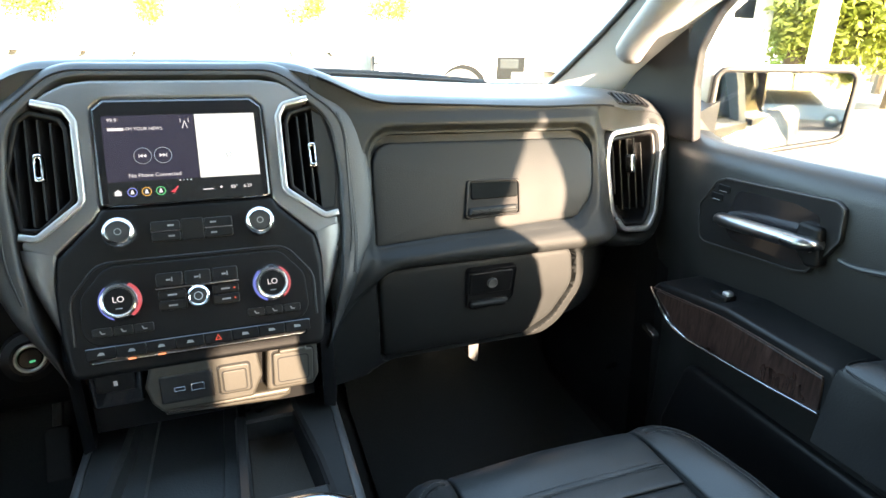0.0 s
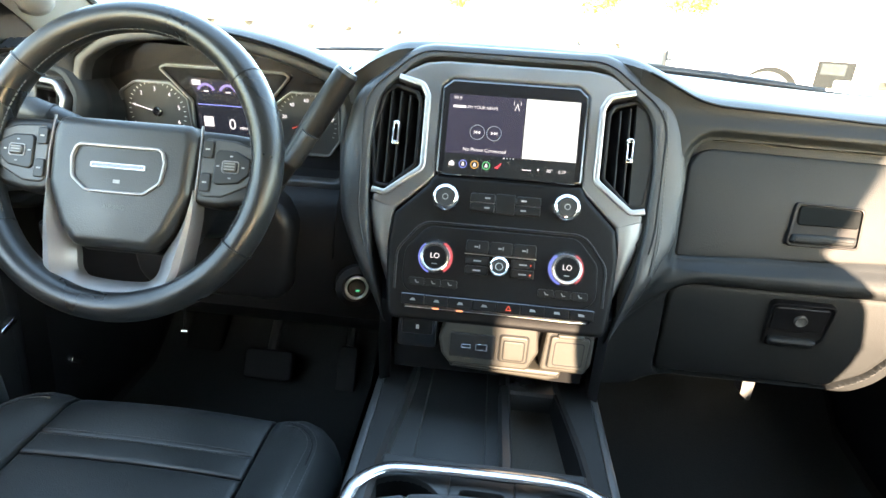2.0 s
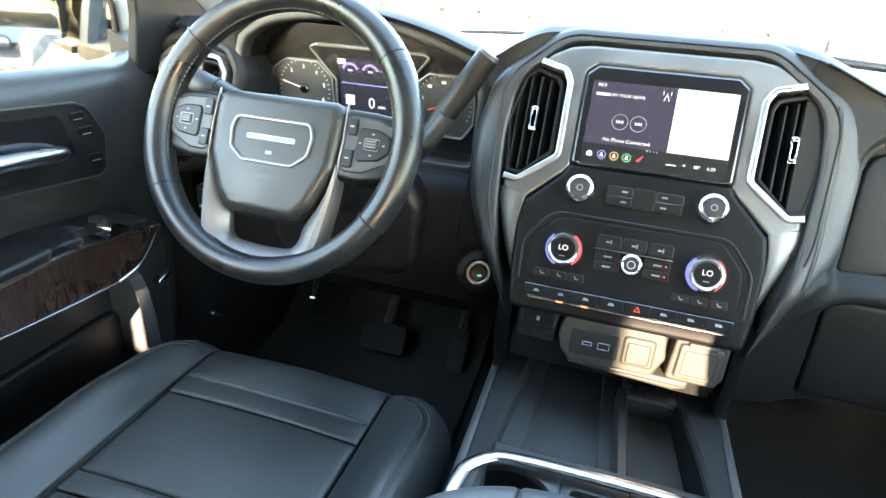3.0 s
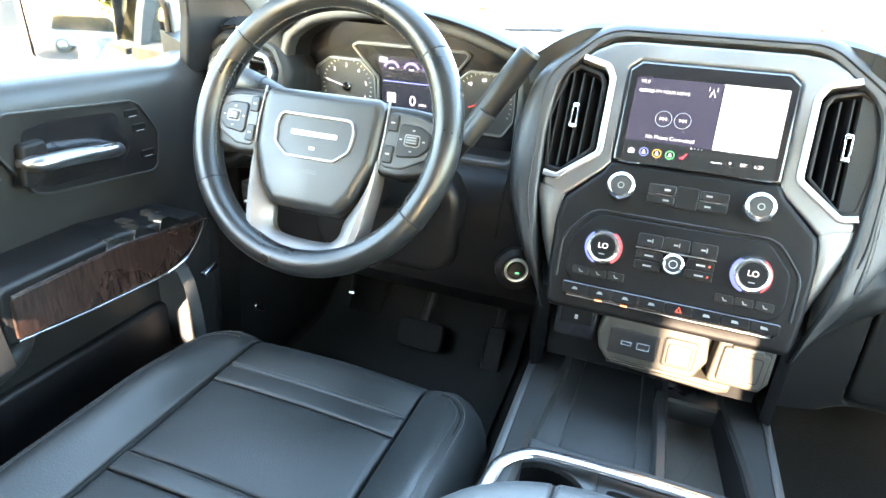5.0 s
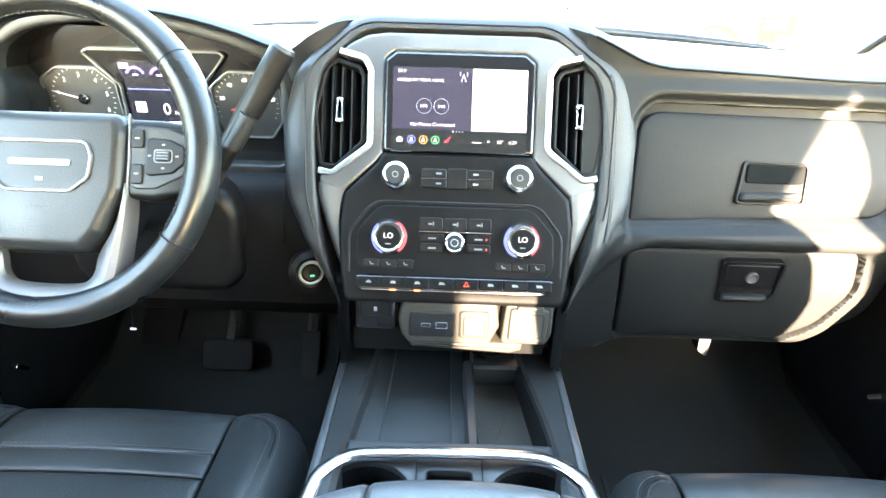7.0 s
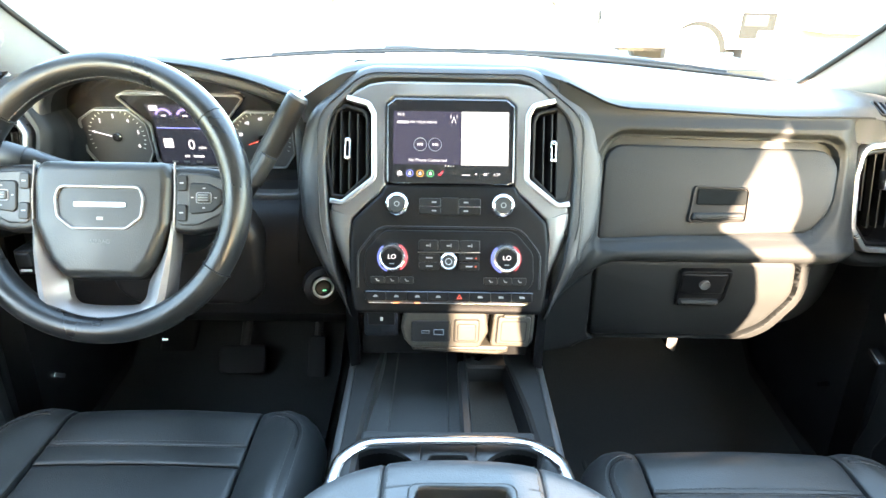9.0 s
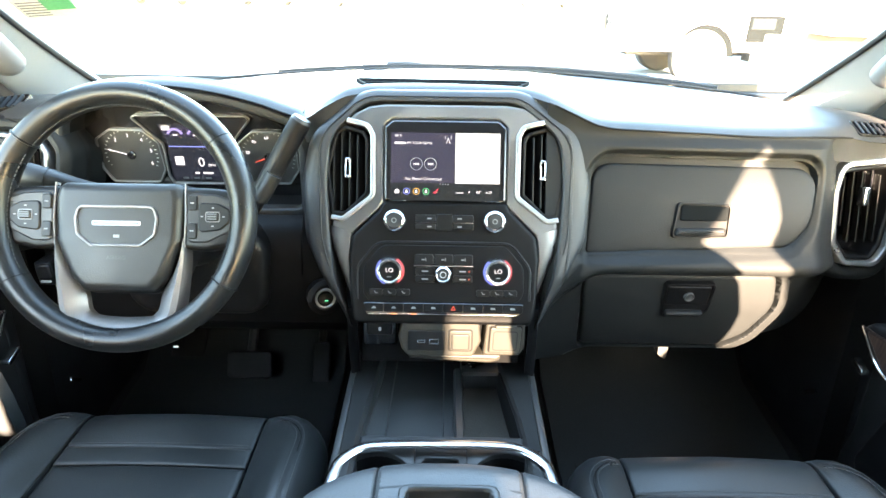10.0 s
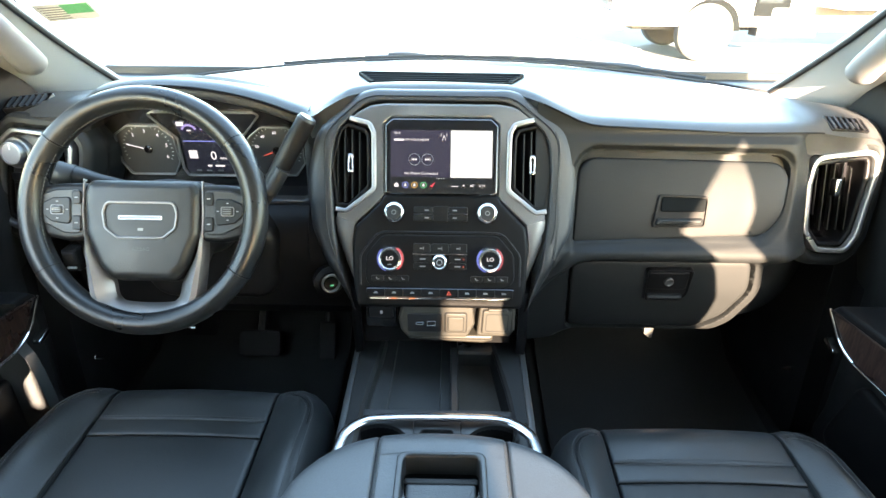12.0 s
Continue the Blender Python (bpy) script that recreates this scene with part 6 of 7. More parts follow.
    wd = rounded(q((0.806, 1.043 - low), (0.66, 1.058 - low), (0.502, 1.052 - low), (0.498, 0.998), (0.60, 0.992), (0.72, 0.988), (0.755, 0.998)), [0.004, 0.02, 0.004, 0.004, 0.02, 0.02, 0.03], 5)
    wdl = wd if area(wd) > 0 else wd[::-1]
    part("wood_inlay", prism(wd, -0.72, -0.6965, fr, 0.002), wood_dark, a, "dark brown wood veneer inlay")
    line = [fr @ Vector((u, v, -0.6962)) for u, v in q((0.812, 1.045 - low), (0.800, 1.030 - low / 2), (0.778, 1.006), (0.755, 0.993), (0.722, 0.986))]
    part("bright_line", tube(smooth_path(line, 4), 0.0022, res=8), chrome, a, "bright metal edge line")
    line = [fr @ Vector((u, v, -0.6955)) for u, v in q((0.806, 1.046 - low), (0.73, 1.053 - low), (0.66, 1.059 - low), (0.58, 1.058 - low), (0.502, 1.054 - low))]
    part("top_line", tube(smooth_path(line, 4), 0.0015, res=8), wood_dark, a)
    line = [fr @ Vector((u, v, -0.6955)) for u, v in q((0.72, 0.986), (0.60, 0.990), (0.498, 0.997))]
    part("low_line", tube(smooth_path(line, 4), 0.0012, res=8), satin_chrome, a)
    # window switches on the shelf
    if s > 0:
        sw = part("window_switch", prism(rounded([(0.718, 0.680 + dy), (0.742, 0.680 + dy), (0.742, 0.712 + dy), (0.718, 0.712 + dy)], 0.004), 1.05, 1.076, I4, 0.003), latch_black, a)
        part("switch_tip", block(0.723, 0.737, 0.690, 0.702, 1.074, 1.082, 0.003), bright_satin, sw)
    else:
        for k in range(6):
            y, xo = 0.640 + dy + 0.046 * (k // 2) + 0.012 * (k % 2), 0.710 + 0.028 * (k % 2)
            h = 1.076
            sw = part("window_switch", loft([[(-xo + 0.012, y + d, h - 0.02), (-xo + 0.012, y + d, h + e), (-xo - 0.012, y + d, h + e), (-xo - 0.012, y + d, h - 0.02)] for d, e in ((-0.004, 0.014), (0.002, 0.019), (0.012, 0.016), (0.03, 0.004))]), plastic, a, "window switch whose bright metal top stands for sunlight")
            # bright metal in place of the sun that falls on these tops
            part("switch_tip", loft([[(-xo + 0.0125, y + d, h + 0.002), (-xo + 0.0125, y + d, h + e), (-xo - 0.0125, y + d, h + e), (-xo - 0.0125, y + d, h + 0.002)] for d, e in ((-0.011, 0.006), (-0.005, 0.0200), (0.008, 0.0200), (0.020, 0.0130), (0.030, 0.0052))]), satin_chrome, sw)
    # padded armrest
    pz = dz
    fn = bilinear(Vector((s * 0.80, 0.06, 1.075 + pz)), Vector((s * 0.80, 0.485 + dy, 1.075 + pz)), Vector((s * 0.708, 0.485 + dy, 1.088 + pz)), Vector((s * 0.708, 0.06, 1.088 + pz))) if s < 0 else bilinear(Vector((s * 0.69, 0.06, 1.088 + pz)), Vector((s * 0.69, 0.485 + dy, 1.088 + pz)), Vector((s * 0.80, 0.485 + dy, 1.075 + pz)), Vector((s * 0.80, 0.06, 1.075 + pz)))
    part("arm_pad", pillow(lambda u, v: fn(v, u), 18, 18, 0.03, 0.028, 0.004, 0.09), door_leather, g, "padded black leather armrest")
    part("arm_seam", tube(smooth_path([(s * 0.684, 0.30, 1.071 + pz), (s * 0.685, 0.45 + dy, 1.072 + pz), (s * 0.705, 0.485 + dy, 1.070 + pz), (s * 0.75, 0.492 + dy, 1.066 + pz)], 5), 0.0015, res=6), plastic, g)
    # pocket rail along the lower door
    part("pocket_rail", tube(smooth_path([(s * 0.77, 0.52, 0.985 + pz), (s * 0.74, 0.49, 0.965 + pz), (s * 0.725, 0.42, 0.95 + pz), (s * 0.72, 0.2, 0.94 + pz), (s * 0.72, -0.1, 0.935 + pz)], 6), 0.016, res=10), dark_plastic, g)
    part("pocket", prism(rounded(q((0.85, 0.70), (0.1, 0.70), (0.1, 0.86), (0.80, 0.88)), 0.03), -0.815, -0.79, fr, 0.01), plastic, g)
    if s < 0:
        # fin added where the strip of sun falls beside the driver's seat
        edge = [(-0.733, 0.70), (-0.734, 0.85), (-0.738, 0.90), (-0.744, 0.94), (-0.755, 0.966), (-0.78, 0.978), (-0.81, 0.99)]
        part("sun_strip_fin", loft([[(x, 0.765, z), (x, 0.79, z), (-0.815, 0.82, z), (-0.815, 0.765, z)] for x, z in edge[:-1]]), tray_rubber, g, "added fin that shows the narrow strip of sun")
    part("pocket_reflector", prism(rounded(q((0.93, 0.885), (0.895, 0.875), (0.895, 0.885), (0.93, 0.897)), 0.003), -0.81, -0.795, fr, 0.002), satin_chrome, g)
    crease = [fr @ Vector((u, v, -0.7705)) for u, v in q((0.568, 1.165), (0.54, 1.163), (0.46, 1.175), (0.3, 1.19))]
    part("crease", tube(smooth_path(crease, 4), 0.004, res=8), soft_pad, g)
    # sail panel, window frame and glass
    sail = rounded([(0.893, 1.268), (1.15, 1.275), (1.115, 1.33), (0.95, 1.495), (0.76, 1.65), (0.66, 1.66), (0.78, 1.57), (0.885, 1.475), (0.912, 1.42), (0.912, 1.36)], [0.004, 0.004, 0.01, 0, 0, 0, 0.05, 0.05, 0.04, 0.02])
    part("sail_panel", prism([(-y, z) if s > 0 else (y, z) for y, z in sail], -0.822, -0.806, fr, 0.004), recess_black, g, "black corner panel of the door")
    part("glass_channel", tube([(s * 0.828, 0.918, 1.27), (s * 0.82, 0.935, 1.40), (s * 0.80, 0.945, 1.52), (s * 0.76, 0.87, 1.62)], 0.007, res=8), rubber, g)
    gl = bmesh.new()
    grid(gl, [[(s * (0.842 - 0.115 * (z - 1.26) / 0.44), y, z) for y in (0.93, 0.5, 0.1, -0.21)] for z in (1.255, 1.4, 1.55, 1.70)])
    w = part("window_glass", gl, front_glass, g)
    w.visible_shadow = False
    gl = bmesh.new()
    grid(gl, [[(s * (0.842 - 0.115 * (z - 1.26) / 0.44), y, z) for y in (-0.44, -0.9, -1.45)] for z in (1.255, 1.4, 1.55, 1.70)])
    part("rear_window_glass", gl, privacy_glass, g, "lightly tinted rear door glass")
    part("outer_skin", loft([[(s * 0.905, y, 0.55), (s * 1.0, y, 0.62), (s * 1.02, y, 0.9), (s * 0.99, y, 1.10), (s * 0.90, y, 1.225), (s * 0.87, y, 1.235)] for y in (1.3, -1.8)]), grey_paint, g, "painted outer skin")
    return g


front_door(1)
front_door(-1)


def mirror(s):
    g = thing("door_mirror", "large silver and black door mirror reflecting the lot", "mirror", (0.9 * s, 0.98, 1.28), group="door mirrors")
    d = Vector((0.896 * s, -0.4446, 0)).normalized()
    o = Vector((0.925 * s, 0.995, 1.318))
    fr = plane_of(o, d if s > 0 else -d, (0.017 * s, 0.036, 1))
    e = 1 if s > 0 else -1
    sh = [(e * 0.004, 0.055), (e * 0.018, 0.072), (e * 0.252, 0.076), (e * 0.267, 0.06), (e * 0.262, -0.052), (e * 0.244, -0.064), (e * 0.115, -0.090), (e * 0.085, -0.089), (e * 0.0, -0.060)]
    if s < 0:
        sh = sh[::-1]
    sh = rounded(sh, 0.012, 4)
    part("housing", prism(inset(sh, -0.004), -0.10, 0.0, fr, 0.004), handle_grey, g, "silver painted housing")
    inn = inset(sh, 0.011)
    part("rim", ring_frame(sh, inn, -0.01, 0.006, fr, 0.003), latch_black, g, "black mirror rim")
    part("glass", prism(inn, -0.004, 0.0012, fr), mirror_glass, g, "mirror glass")
    part("arm", loft([[(s * 0.86, 0.93, 1.26), (s * 0.86, 1.06, 1.26), (s * 0.86, 1.06, 1.31), (s * 0.86, 0.95, 1.31)], [(s * 0.96, 0.99, 1.25), (s * 0.96, 1.07, 1.25), (s * 0.96, 1.07, 1.33), (s * 0.96, 0.99, 1.33)]]), plastic, g)


mirror(1)
mirror(-1)


# ---- seats and console ----
def seat(cx, s, back, width):
    """A leather bucket seat; s is its side."""
    nm = "passenger_seat" if s > 0 else "driver_seat"
    g = thing(nm, "black leather truck seat with stitched panels and raised bolsters", "seat", (cx, 0.3, FLOOR), group="front seats")
    V = Vector
    # plan of the cushion: straight sides, rounded front corners
    W, F, xi, rc = width, 0.755, 0.142, 0.095
    side = [(W, 0.08), (W + 0.003, 0.35), (W, F - rc)]
    side += [(W - rc + rc * math.cos(radians(a)), F - rc + rc * math.sin(radians(a))) for a in range(8, 83, 8)]
    side += [(xi, F)]
    half = [(0.0, F + 0.003)] + side[::-1]
    Z0 = 0.905 if s < 0 else 0.899

    def rim_gap(x, y):
        """How far a place lies within the cushion's plan."""
        x = abs(x)
        best = 9.0
        for (ax, ay), (bx_, by) in zip(half, half[1:]):
            ex, ey = bx_ - ax, by - ay
            t = max(0.0, min(1.0, ((x - ax) * ex + (y - ay) * ey) / (ex * ex + ey * ey)))
            best = min(best, math.hypot(x - ax - ex * t, y - ay - ey * t))
        return best

    def P(x, y, dz=0.0):
        """The cushion's skin: gently sloped, its bolsters raised, its border rolled down."""
        d = rim_gap(x, y)
        k = max(0.0, 1 - d / 0.058)
        z = Z0 + 0.012 * (y - 0.5) / 0.3 - 0.052 * (1 - math.sqrt(max(0.0, 1 - k * k)))
        b = max(0.0, (abs(x) - xi) / (W - xi))
        z += 0.03 * math.sin(math.pi * min(1.0, b * 0.9)) * (1 - 0.6 * ease((y - 0.55) / 0.17))
        z -= 0.0035 * math.exp(-((d - 0.040) / 0.003) ** 2) * ease(b / 0.1)
        return V((cx + x, y + back, z + dz))
    # front roll, stitched bands and perforated panels between the bolsters
    for y0, y1, nmm, mt in ((0.6575, F, "front_panel", leather), (0.6215, 0.6565, "cross_band", leather), (0.4775, 0.6205, "centre_panel", leather_perf), (0.4475, 0.4765, "cross_band", leather), (0.10, 0.4465, "centre_panel", leather_perf)):
        def fn(u, v, y0=y0, y1=y1):
            x = -xi + 0.002 + (2 * xi - 0.004) * u
            bow = 0.004 * (1 - (x / xi) ** 2)
            return P(x, y0 + (y1 - y0) * v + bow * (0 if y1 == F else 1))
        part(nmm, pillow(fn, 26, 18, 0.009 if nmm == "centre_panel" else 0.005, 0.006 if nmm == "centre_panel" else 0.0035, 0.005 if y1 - y0 > 0.05 else 0.001, 0.1), mt, g)
    for y in (0.6605, 0.651, 0.471):
        stitches([P(-0.135 + 0.27 * i / 20, y + 0.004 * (1 - ((-0.135 + 0.27 * i / 20) / xi) ** 2), 0.0016) for i in range(21)], g, 0.0065, 0.0048, 0.0006)
    # side bolsters that turn round the front corners
    ln = [0.0]
    for a, b in zip(side, side[1:]):
        ln.append(ln[-1] + math.dist(a, b))

    def rim_at(v):
        """A place along the bolster's outer border."""
        q, j = v * ln[-1], 0
        while j < len(ln) - 2 and ln[j + 1] < q:
            j += 1
        f = (q - ln[j]) / max(1e-9, ln[j + 1] - ln[j])
        return side[j][0] + (side[j + 1][0] - side[j][0]) * f, side[j][1] + (side[j + 1][1] - side[j][1]) * f
    for b in (-1, 1):
        def fn(u, v, b=b):
            ox, oy = rim_at(v * 0.985)
            iy = 0.08 + (F - 0.082) * v
            return P(b * (xi + 0.001 + (ox - xi - 0.001) * u), iy + (oy - iy) * u)
        f2 = fn if b > 0 else (lambda u, v, fn=fn: fn(1 - u, v))
        part("bolster", pillow(f2, 34, 46, 0.006, 0.004, 0.0, 0.11), leather, g, "raised leather side bolster")
        seam = [(b * x, y) for x, y in inset(half[1:] + [(0.0, 0.08), (0.0, F)], 0.040)[:len(side)]]
        seam = [q for q in seam if abs(q[0]) > xi + 0.004]
        part("bolster_seam", tube([P(x, y, 0.0022) for x, y in seam], 0.0012, res=6), plastic, g)
        for off in (0.0345, 0.0455):
            row = [(b * x, y) for x, y in inset(half[1:] + [(0.0, 0.08), (0.0, F)], off)[:len(side)] if x > xi + 0.004]
            fine = [V((p[0], p[1], 0)).lerp(V((q[0], q[1], 0)), i / 8) for p, q in zip(row, row[1:]) for i in range(8)]
            stitches([P(p.x, p.y, 0.0012) for p in fine], g, 0.007, 0.005, 0.0006)
    # front apron and base
    part("front_apron", loft([[(cx - 0.19, 0.55 + back, 0.86), (cx + 0.19, 0.55 + back, 0.86), (cx + 0.17, F - 0.03 + back, 0.85), (cx - 0.17, F - 0.03 + back, 0.85)], [(cx - 0.21, 0.5 + back, 0.80), (cx + 0.21, 0.5 + back, 0.80), (cx + 0.19, F - 0.05 + back, 0.79), (cx - 0.19, F - 0.05 + back, 0.79)], [(cx - 0.21, 0.45 + back, 0.75), (cx + 0.21, 0.45 + back, 0.75), (cx + 0.19, F - 0.09 + back, 0.75), (cx - 0.19, F - 0.09 + back, 0.75)]]), leather, g)
    part("base", block(cx - 0.21, cx + 0.21, 0.05 + back, 0.60 + back, 0.66, 0.80, 0.02), plastic, g)
    for dx in (-0.17, 0.17):
        part("rail", block(cx + dx - 0.02, cx + dx + 0.02, 0.05 + back, 0.6 + back, FLOOR - 0.02, 0.67, 0.006), dark_metal, g)
    # backrest and head restraint, unseen; widths and notch are cut to shape the sun
    secs = []
    bx = 0.45 if s > 0 else -0.437
    for i in range(21):
        f = i / 20
        z = 0.88 + 0.62 * f
        w = (0.82 if 1.07 < z < 1.12 and s > 0 else 1.0 if s > 0 else 0.85) * 0.196 if z < 1.18 else 0.196 + 0.012 * math.sin(math.pi * min(1, (z - 1.18) / 0.16)) if z < 1.275 else 0.095 + 0.106 * max(0.0, 1 - (max(0.0, z - 1.275) / 0.125) ** 2) ** 0.7
        y, d = 0.10 - 0.13 * f, 0.058 - 0.025 * f
        secs.append([(bx + w * math.copysign(abs(math.cos(a)) ** 0.5, math.cos(a)), y - 0.06 + d * math.copysign(abs(math.sin(a)) ** 0.6, math.sin(a)), z) for a in [2 * math.pi * i / 32 for i in range(32)]])
    part("backrest", loft(secs), leather, g, "leather backrest")
    secs = []
    for z, w, d in ((1.60, 0.10, 0.03), (1.64, 0.13, 0.045), (1.72, 0.13, 0.045), (1.765, 0.10, 0.03)):
        secs.append([(bx + w * math.copysign(abs(math.cos(a)) ** 0.6, math.cos(a)), -0.09 + d * math.sin(a), z) for a in [2 * math.pi * i / 24 for i in range(24)]])
    hr = part("head_restraint", loft(secs), leather, g)
    for dx in (-0.05, 0.05):
        part("post", tube([(bx + dx, -0.09, 1.46), (bx + dx, -0.09, 1.63)], 0.006), chrome, hr)


seat(-0.423, -1, 0.0, 0.252)
seat(0.412, 1, -0.070, 0.238)


def rear_bench():
    g = thing("rear_bench", "unseen rear bench seat, its back stepped to pass the sun", "seat", (0, -1.2, FLOOR))
    part("cushion", block(-0.72, 0.72, -1.3, -0.75, 0.7, 1.02, 0.05), leather, g)
    # unseen backs; the lower left one lets sun reach the driver's door
    for x0, x1, z in ((-0.74, -0.338, 1.37), (-0.334, 0.74, 1.43)):
        k = (z - 0.95) / 0.48
        part("backrest", loft([[(x0, -1.25, 0.95), (x1, -1.25, 0.95), (x1, -1.42, 0.95), (x0, -1.42, 0.95)], [(x0, -1.25 - 0.23 * k, z), (x1, -1.25 - 0.23 * k, z), (x1, -1.42 - 0.18 * k, z), (x0, -1.42 - 0.18 * k, z)]]), leather, g)
    part("base", block(-0.72, 0.72, -1.3, -0.8, 0.6, 0.70, 0.01), plastic, g)


rear_bench()


def rail_z(y):
    """Height of the console's rim at y."""
    return 0.958 - 0.12 * (y - 0.62)


def taper(y):
    """The console narrows towards the armrest."""
    return 0.90 + 0.10 * max(0.0, min(1.0, (y - 0.5) / 0.35))


def console():
    g = thing("centre_console", "black centre console with bright-edged tray and cup holders", "console", (0, 0.6, FLOOR))
    for s in (-1, 1):
        secs = []
        for y in [0.30 + 0.055 * i for i in range(12)]:
            z = rail_z(max(y, 0.58))
            k = taper(y)
            inner = 0.117 - (0.010 if s < 0 else 0.018) * ease((y - 0.64) / 0.24)
            secs.append([(s * inner, y, z - 0.10), (s * inner, y, z - 0.006), (s * (inner + 0.006), y, z), (s * 0.150 * k, y, z - 0.002), (s * 0.160 * k, y, z - 0.012), (s * 0.168 * k, y, z - 0.05), (s * 0.172 * k, y, 0.66), (s * 0.13, y, 0.66)])
        part("side_wall", loft(secs), console_trim, g)
        pts = [(s * 0.1570 * taper(y), y, rail_z(y) - 0.0045) for y in [0.56 + 0.04 * i for i in range(9)]]
        part("bright_strip", tube(pts, 0.0056, res=12, flat=0.5, up=(0.45 * s, 0, 1)), silver, g, "bright metal edge strip")
        pts = [(s * 0.166 * taper(y), y, rail_z(y) - 0.045) for y in [0.50 + 0.04 * i for i in range(11)]]
        part("lower_strip", tube(pts, 0.0025, res=8), dark_metal, g)
    # tray floor, dividing rib and deep bin
    part("tray_floor", loft([[(x, y, rail_z(y) - d) for x, d in ((-0.118, 0.03), (-0.110, 0.036), (-0.088, 0.037), (-0.086, 0.043), (0.002, 0.043), (0.004, 0.037), (0.021, 0.036), (0.022, 0.1), (-0.118, 0.1))] for y in (0.645, 0.75, 0.85, 1.0)]), tray_rubber, g, "rubber charging tray")
    part("rib", loft([[(x, y, rail_z(y) - d) for x, d in ((0.020, 0.1), (0.020, 0.012), (0.023, 0.008), (0.032, 0.008), (0.035, 0.012), (0.035, 0.1))] for y in (0.645, 0.75, 0.85)]), console_trim, g, "dividing rib beside the bin")
    part("bin_floor", block(0.034, 0.118, 0.645, 0.86, 0.82, 0.893, 0.003), bin_mat, g, "brown-black bin mat")
    part("bin_end", loft([[(0.035, y, rail_z(y) - d), (0.115, y, rail_z(y) - d), (0.115, y, 0.86), (0.035, y, 0.86)] for y, d in ((0.832, 0.012), (0.836, 0.008), (1.0, 0.008))]), console_trim, g)
    # dark sheet laid over the console wall to shade the bin's right side
    part("bin_wall_shade", loft([[(0.1185 - 0.018 * ease((y - 0.64) / 0.24), y, rail_z(y) - 0.004), (0.1145 - 0.018 * ease((y - 0.64) / 0.24), y, rail_z(y) - 0.004), (0.1125 - 0.018 * ease((y - 0.64) / 0.24), y, 0.88), (0.1185 - 0.018 * ease((y - 0.64) / 0.24), y, 0.88)] for y in (0.646, 0.70, 0.76, 0.831)]), recess_black, g, "dark sheet that puts shade on the bin's right wall")
    part("tray_back", block(-0.118, 0.118, 0.6225, 0.646, 0.84, 0.953, 0.004), console_trim, g)
    # cup holder deck
    zt = 0.952

    def hole_circle(cx, cy, r, n=64):
        return [(cx + r * math.cos(radians(-135) + 2 * math.pi * i / n), cy + r * math.sin(radians(-135) + 2 * math.pi * i / n)) for i in range(n)]
    for x0, x1, cx in ((-0.15, -0.036, -0.087), (0.036, 0.15, 0.089)):
        part("cup_deck", ring_frame(rect(x0, 0.49, x1, 0.622), hole_circle(cx, 0.564, 0.0485), zt - 0.01, zt, I4, 0.002, 2, 128), console_trim, g)
        cupo = part("cup_holder", lathe([(0.049, zt - 0.004), (0.044, zt - 0.05), (0.041, zt - 0.08), (0.0005, zt - 0.082)], Matrix.Translation((cx, 0.564, 0)), 40, caps=False), recess_black, g, "round cup holder")
    part("slot_deck", ring_frame(rect(-0.036, 0.49, 0.036, 0.622), rect(-0.025, 0.52, 0.025, 0.604, 0.006), zt - 0.01, zt - 0.001, I4, 0.002, 2, 96), console_trim, g)
    part("slot", block(-0.034, 0.034, 0.51, 0.610, 0.86, 0.898, 0.002), recess_black, g)
    path = [(x, y, zt + 0.012) for x, y in ((-0.140, 0.47), (-0.142, 0.53), (-0.140, 0.565), (-0.135, 0.584), (-0.117, 0.604), (-0.09, 0.613), (0.0, 0.617), (0.09, 0.6155), (0.121, 0.604), (0.140, 0.584), (0.145, 0.565), (0.147, 0.53), (0.145, 0.47))]
    part("bright_arch", tube(smooth_path(path, 5), 0.0078, res=12, flat=0.45, up=(0, 0, 1)), satin_chrome, g, "bright metal arch round the cup holders")
    part("core", block(-0.115, 0.115, 0.3, 0.95, 0.64, 0.818, 0.01), plastic, g)


console()


